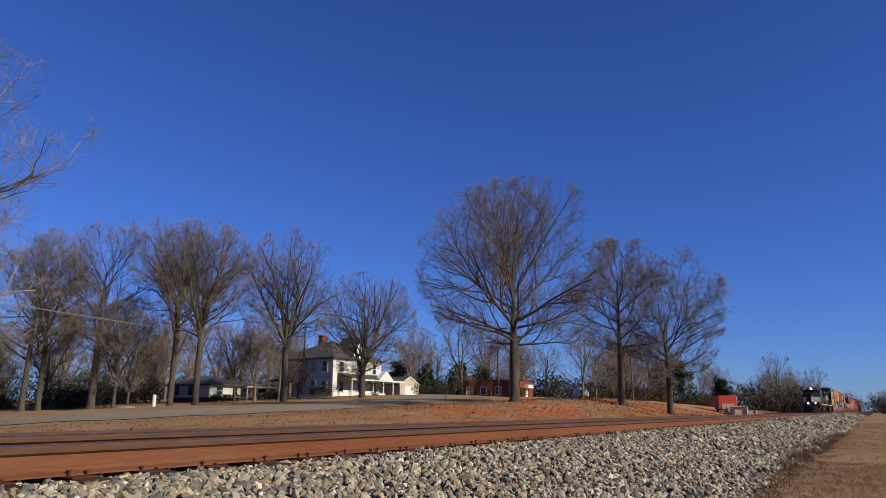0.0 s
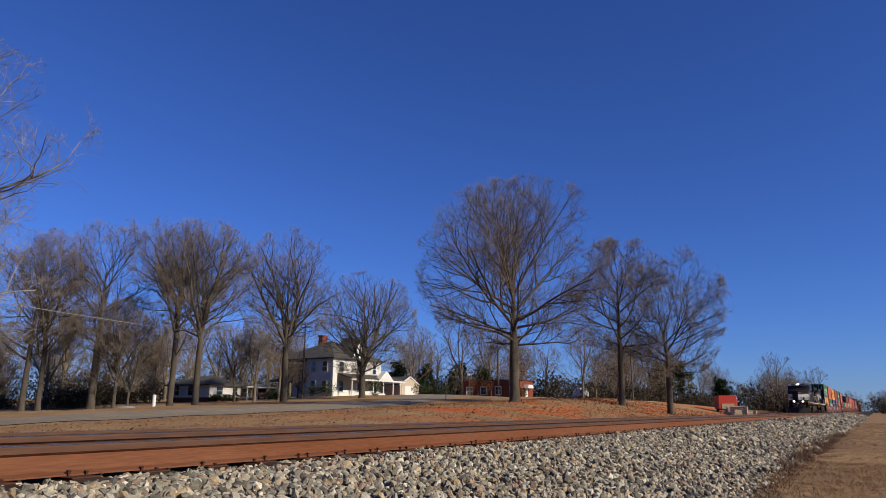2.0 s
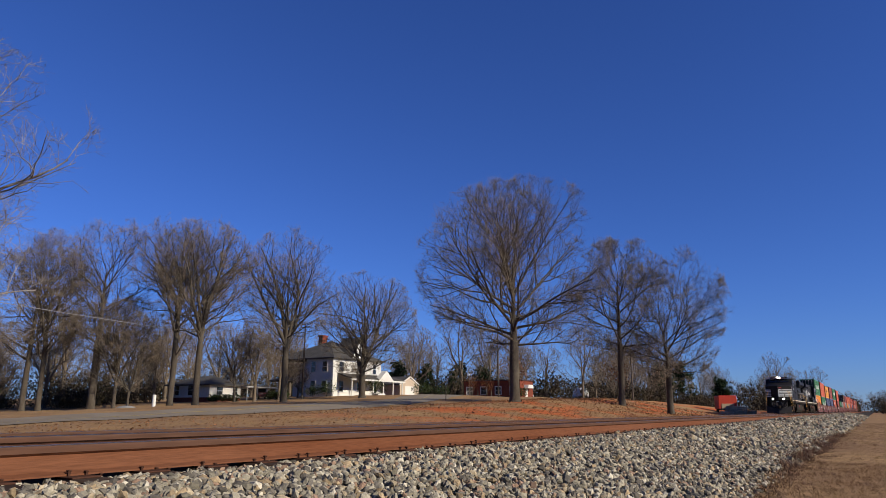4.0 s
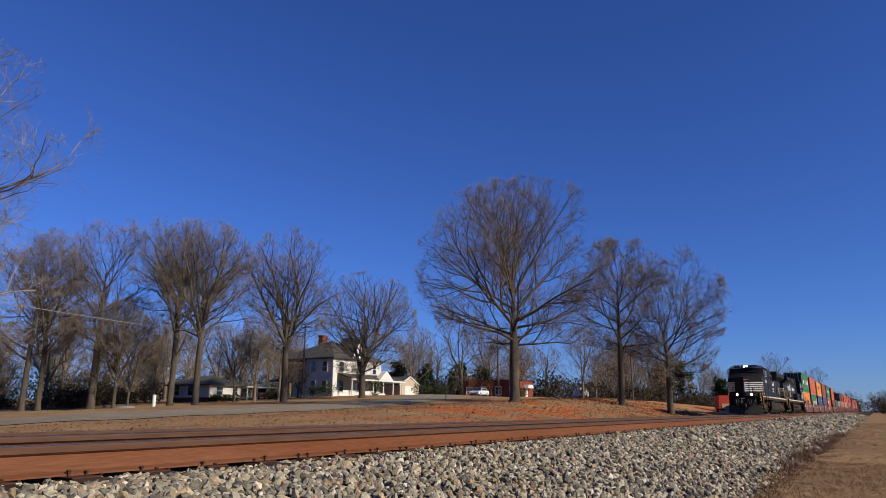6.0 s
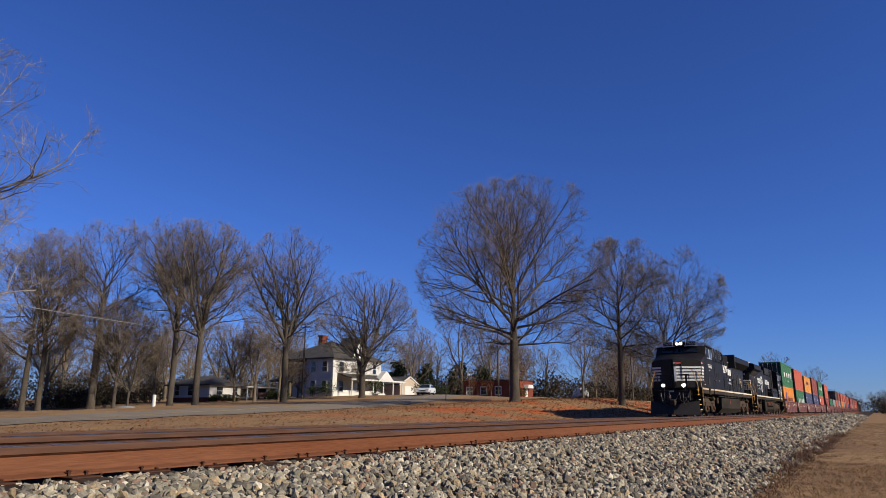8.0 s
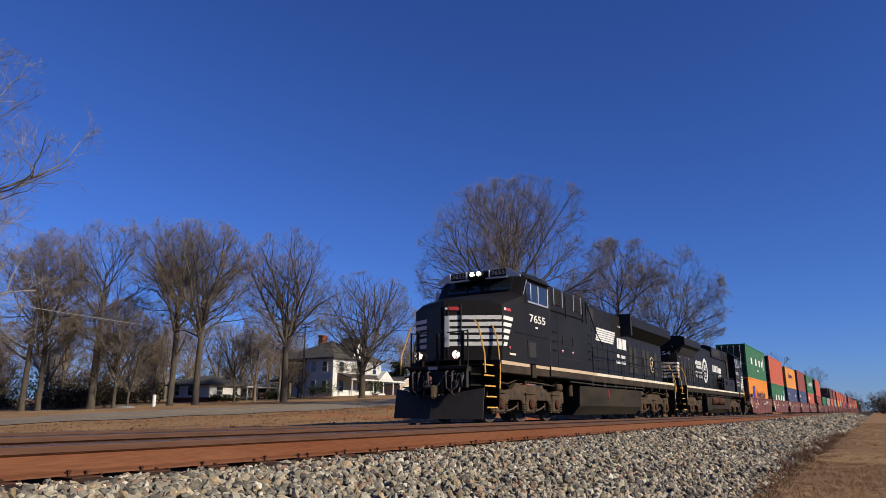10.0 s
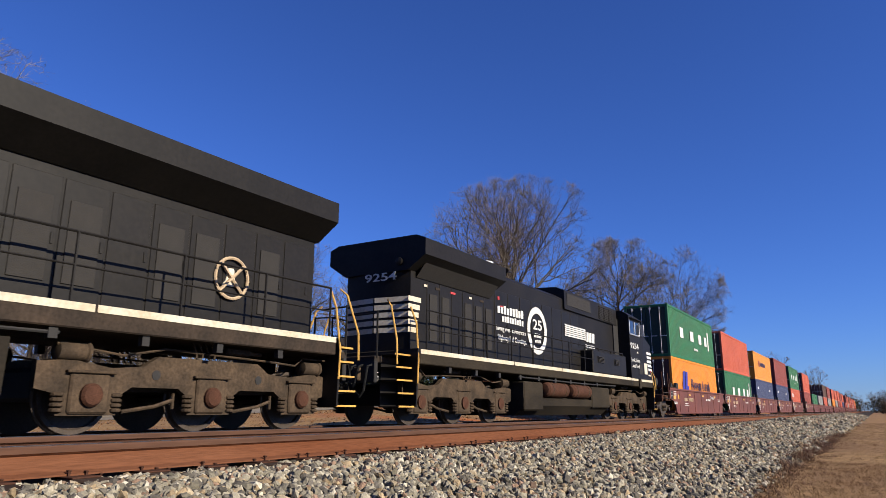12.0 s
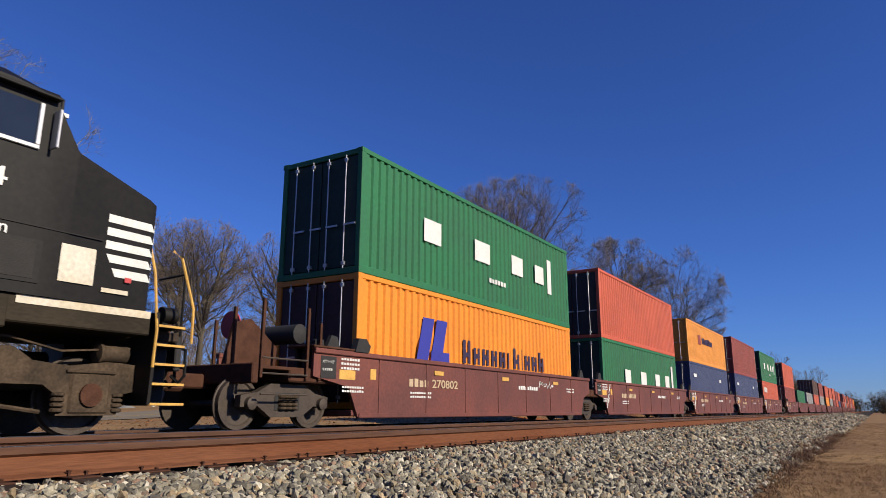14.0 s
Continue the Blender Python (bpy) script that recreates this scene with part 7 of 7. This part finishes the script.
def roadside():
    pole("utility_pole", "weathered wooden utility pole by the road", -67.6, 71.6, 10.5, 0.14, 0.9)
    pole("utility_pole", "tall dark utility pole near the brick building", -47.7, 92.5, 11.5, 0.15, 0.0)
    pole("utility_pole", "thin utility pole beyond the bank", -26.6, 89.6, 6.0, 0.12)
    pole("lamp_post", "short pole with a pale lamp head", -62.4, 109.5, 4.4, 0.07, 0, True)
    pole("sign_post", "thin grey sign post at the road edge", -39.4, 64.0, 2.2, 0.05)
    # service wire that sags between poles
    b = Vector((-67.6, 71.6, gz(-67.6, 71.6) + 7.2))
    far = Vector((-49.0, -28.0, 10.5))
    for p, q, sag in ((far, b, 1.0),):
        pts = [p.lerp(q, k / 30) - Vector((0, 0, sag * 4 * (k / 30) * (1 - k / 30))) for k in range(31)]
        w = part("overhead_wire", Shape().tube(pts, 0.032, 5), WIRE)
        tagged(w, "grey overhead service wire strung between poles", "wire")
    for x, y, m, nm, h, r in ((-57.8, 41.3, SIDING, "marker_post", 1.15, 0.17),):
        p = thing(nm, "short white round marker post beside the road", "post", (x, y, gz(x, y)))
        part("shaft", Shape().lathe([(-0.2, r), (h, r), (h + 0.05, r * 0.6)], 12, Matrix.Rotation(-math.pi / 2, 4, "Y")), m, p)
    p = thing("culvert_mound", "low pale concrete drain cover by the road", "drain", (-60.8, 40.5, gz(-60.8, 40.5)))
    part("cover", Shape().lathe([(-0.1, 1.1), (0.12, 1.05), (0.32, 0.7), (0.4, 0.2)], 14, Matrix.Rotation(-math.pi / 2, 4, "Y")), GREY_C, p)
    for k, (x, y) in enumerate(((-62.5, 111.2), (-60.2, 111.2), (-57.5, 111.2))):
        p = thing("bollard", "short pale post in front of the brick building", "post", (x, y - 2.5, gz(x, y - 2.5)), group="bollards")
        part("shaft", Shape().tube([(0, 0, -0.2), (0, 0, 1.1)], 0.09, 8), SIDING if k == 0 else POLE, p)
    hedge(-72.8, -67.5, 60.0, 1.0, "low green clipped hedge in front of the bungalow", 3)
    hedge(-69.0, -65.5, 66.5, 1.4, "dark green rounded shrub by the road", 4)
    hedge(-69.2, -67.4, 77.4, 2.6, "tall dark evergreen shrub by the farmhouse", 5)
    hedge(-72.0, -70.4, 77.6, 1.8, "dark evergreen shrub by the farmhouse wall", 6)
    hedge(-63.8, -62.2, 82.4, 2.5, "dark evergreen shrub beside the porch", 7)
    hedge(-64.5, -61.8, 95.0, 2.3, "wide dark evergreen shrub beside the porch", 8)
    hedge(-64.5, -62.5, 101.5, 2.2, "dark rounded shrub near the garage", 9)
    hedge(-49.5, -48.5, 103.0, 1.8, "dark shrub behind the oak", 10)
    # russet bushes that kept their dead leaves
    for k, (x, y, h) in enumerate(((-60.0, 106, 3.6), (-58.0, 108, 3.0), (-22.5, 70.5, 4.2), (-28.5, 58.5, 4.0))):
        o = thing("russet_bush", "leggy bush with dead russet leaves", "shrub", stand(x, y), group="shrubs")
        for q in range(7):
            r = random.Random(k * 10 + q)
            part("stem", Shape().tube([(0, 0, 0), (r.uniform(-0.5, 0.5), r.uniform(-0.5, 0.5), h * 0.5), (r.uniform(-1.1, 1.1), r.uniform(-1.1, 1.1), h)], 0.03, 5, 0.01), BARK, o)
        leaf_cloud("crown", [(0.5 * math.sin(q * 2.1), 0.5 * math.cos(q * 1.7), h * (0.55 + 0.07 * q), 1) for q in range(6)], h * 0.28, 110, 0.07, RUSSET, 40 + k, o)
    parked("parked_car", "dark red car parked beside the farmhouse", -75.2, 71.4, 60, REDCAR)
    # red trailer and timber beyond the bank
    t = thing("trailer", "bright red box trailer parked beyond the bank", "trailer", pose(-18.9, 112, gz(-18.9, 112), 0, 0, 20), group="trackside")
    part("box", Shape().box(-1.3, 1.3, 0, 3.6, 0.7, 2.7, 0.06), BRIGHTRED, t)
    part("chassis", Shape().box(-1.1, 1.1, -0.8, 3.6, 0.5, 0.7, 0.02), DARKM, t)
    part("panel", Shape().box(-0.9, 0.9, -0.04, 0.02, 0.75, 1.5, 0.01), TANP, t)
    for s in (1, -1):
        part("wheel", Shape().lathe([(-0.12, 0.2), (-0.12, 0.42), (0.12, 0.42), (0.12, 0.2)], 16, Matrix.Translation((s * 1.15, 2.2, 0.42))), RUBBER, t)
    for k in range(9):
        r = random.Random(k)
        x, y = -15.6 - 0.30 * k, 106 + r.uniform(-1, 1)
        b = thing("timber_stack", "old railway ties stacked beside the track", "timber", pose(x, y, gz(x, y), 0, r.uniform(-6, 6), r.uniform(-40, 40)), group="trackside")
        n = r.randint(2, 6)
        for q in range(n):
            shared("beam", "beam", lambda: Shape().box(-1.2, 1.2, -0.12, 0.12, 0, 0.2, 0.02), POLE if q % 2 else TANP, b, (0.1 * r.random(), 0, 0.22 * q))
    # small white boat-like cover in the far yard
    o = thing("covered_boat", "small boat under a white cover in the yard", "boat", pose(-38.5, 104, gz(-38.5, 104) + 0.3, 0, 0, 35))
    part("cover", loft([(0, 0.4, 0.7, 0.9, 0.3, 0), (1.2, 1.0, 0.8, 1.5, 0.0, 0), (3.6, 1.0, 0.7, 1.3, 0.0, 0), (4.2, 0.7, 0.5, 0.8, 0.2, 0)]), SIDING, o, "white cover")
    part("trailer", Shape().box(-0.6, 0.6, 0.4, 4.0, -0.3, 0.0, 0.03), DARKM, o)


def moving_car():
    """White sedan that comes down the road towards the farmhouse."""
    c = car("white_car", "white sedan driving along the road", CARP)
    rows = []
    pts = ((0.0, -62.5, 171.0), (2.5, -60.3, 143.0), (5.3, -57.9, 111.5), (6.0, -57.3, 103.9), (7.0, -56.0, 93.0), (8.0, -54.0, 82.3), (9.0, -48.6, 73.0), (10.0, -43.4, 63.5), (11.5, -39.0, 47.0), (12.5, -38.0, 36.0), (14.0, -37.6, 19.5))
    for i, (t, x, y) in enumerate(pts):
        a, b = pts[max(i - 1, 0)], pts[min(i + 1, len(pts) - 1)]
        turn = math.degrees(math.atan2(b[1] - a[1], -(b[2] - a[2])))
        rows.append((t, pose(x, y, gz(x, y) + 0.04, 0, 0, turn)))
    EXTRA.append((c, rows))


farmhouse()
bungalow()
garage()
brick_store()
roadside()
moving_car()

# ---- motion ----
def motions():
    for ob, y, turned in MOVERS:
        z = TZ + (ob["rise"] if "rise" in ob else 0.0)
        walk(ob, [(t, pose(TX, y + SPEED * (END - t), z, 0, 0, 180 if turned else 0)) for t in (0.0, 7.0, END)])
    for w, at, r, sense in WHEELS:
        turn = math.degrees(SPEED / r) * sense
        walk(w, [(k / FPS, pose(*at, turn * k / FPS, 0, 0)) for k in range(0, int(END * FPS) + 1)])
    for ob, rows in EXTRA:
        walk(ob, rows)


motions()
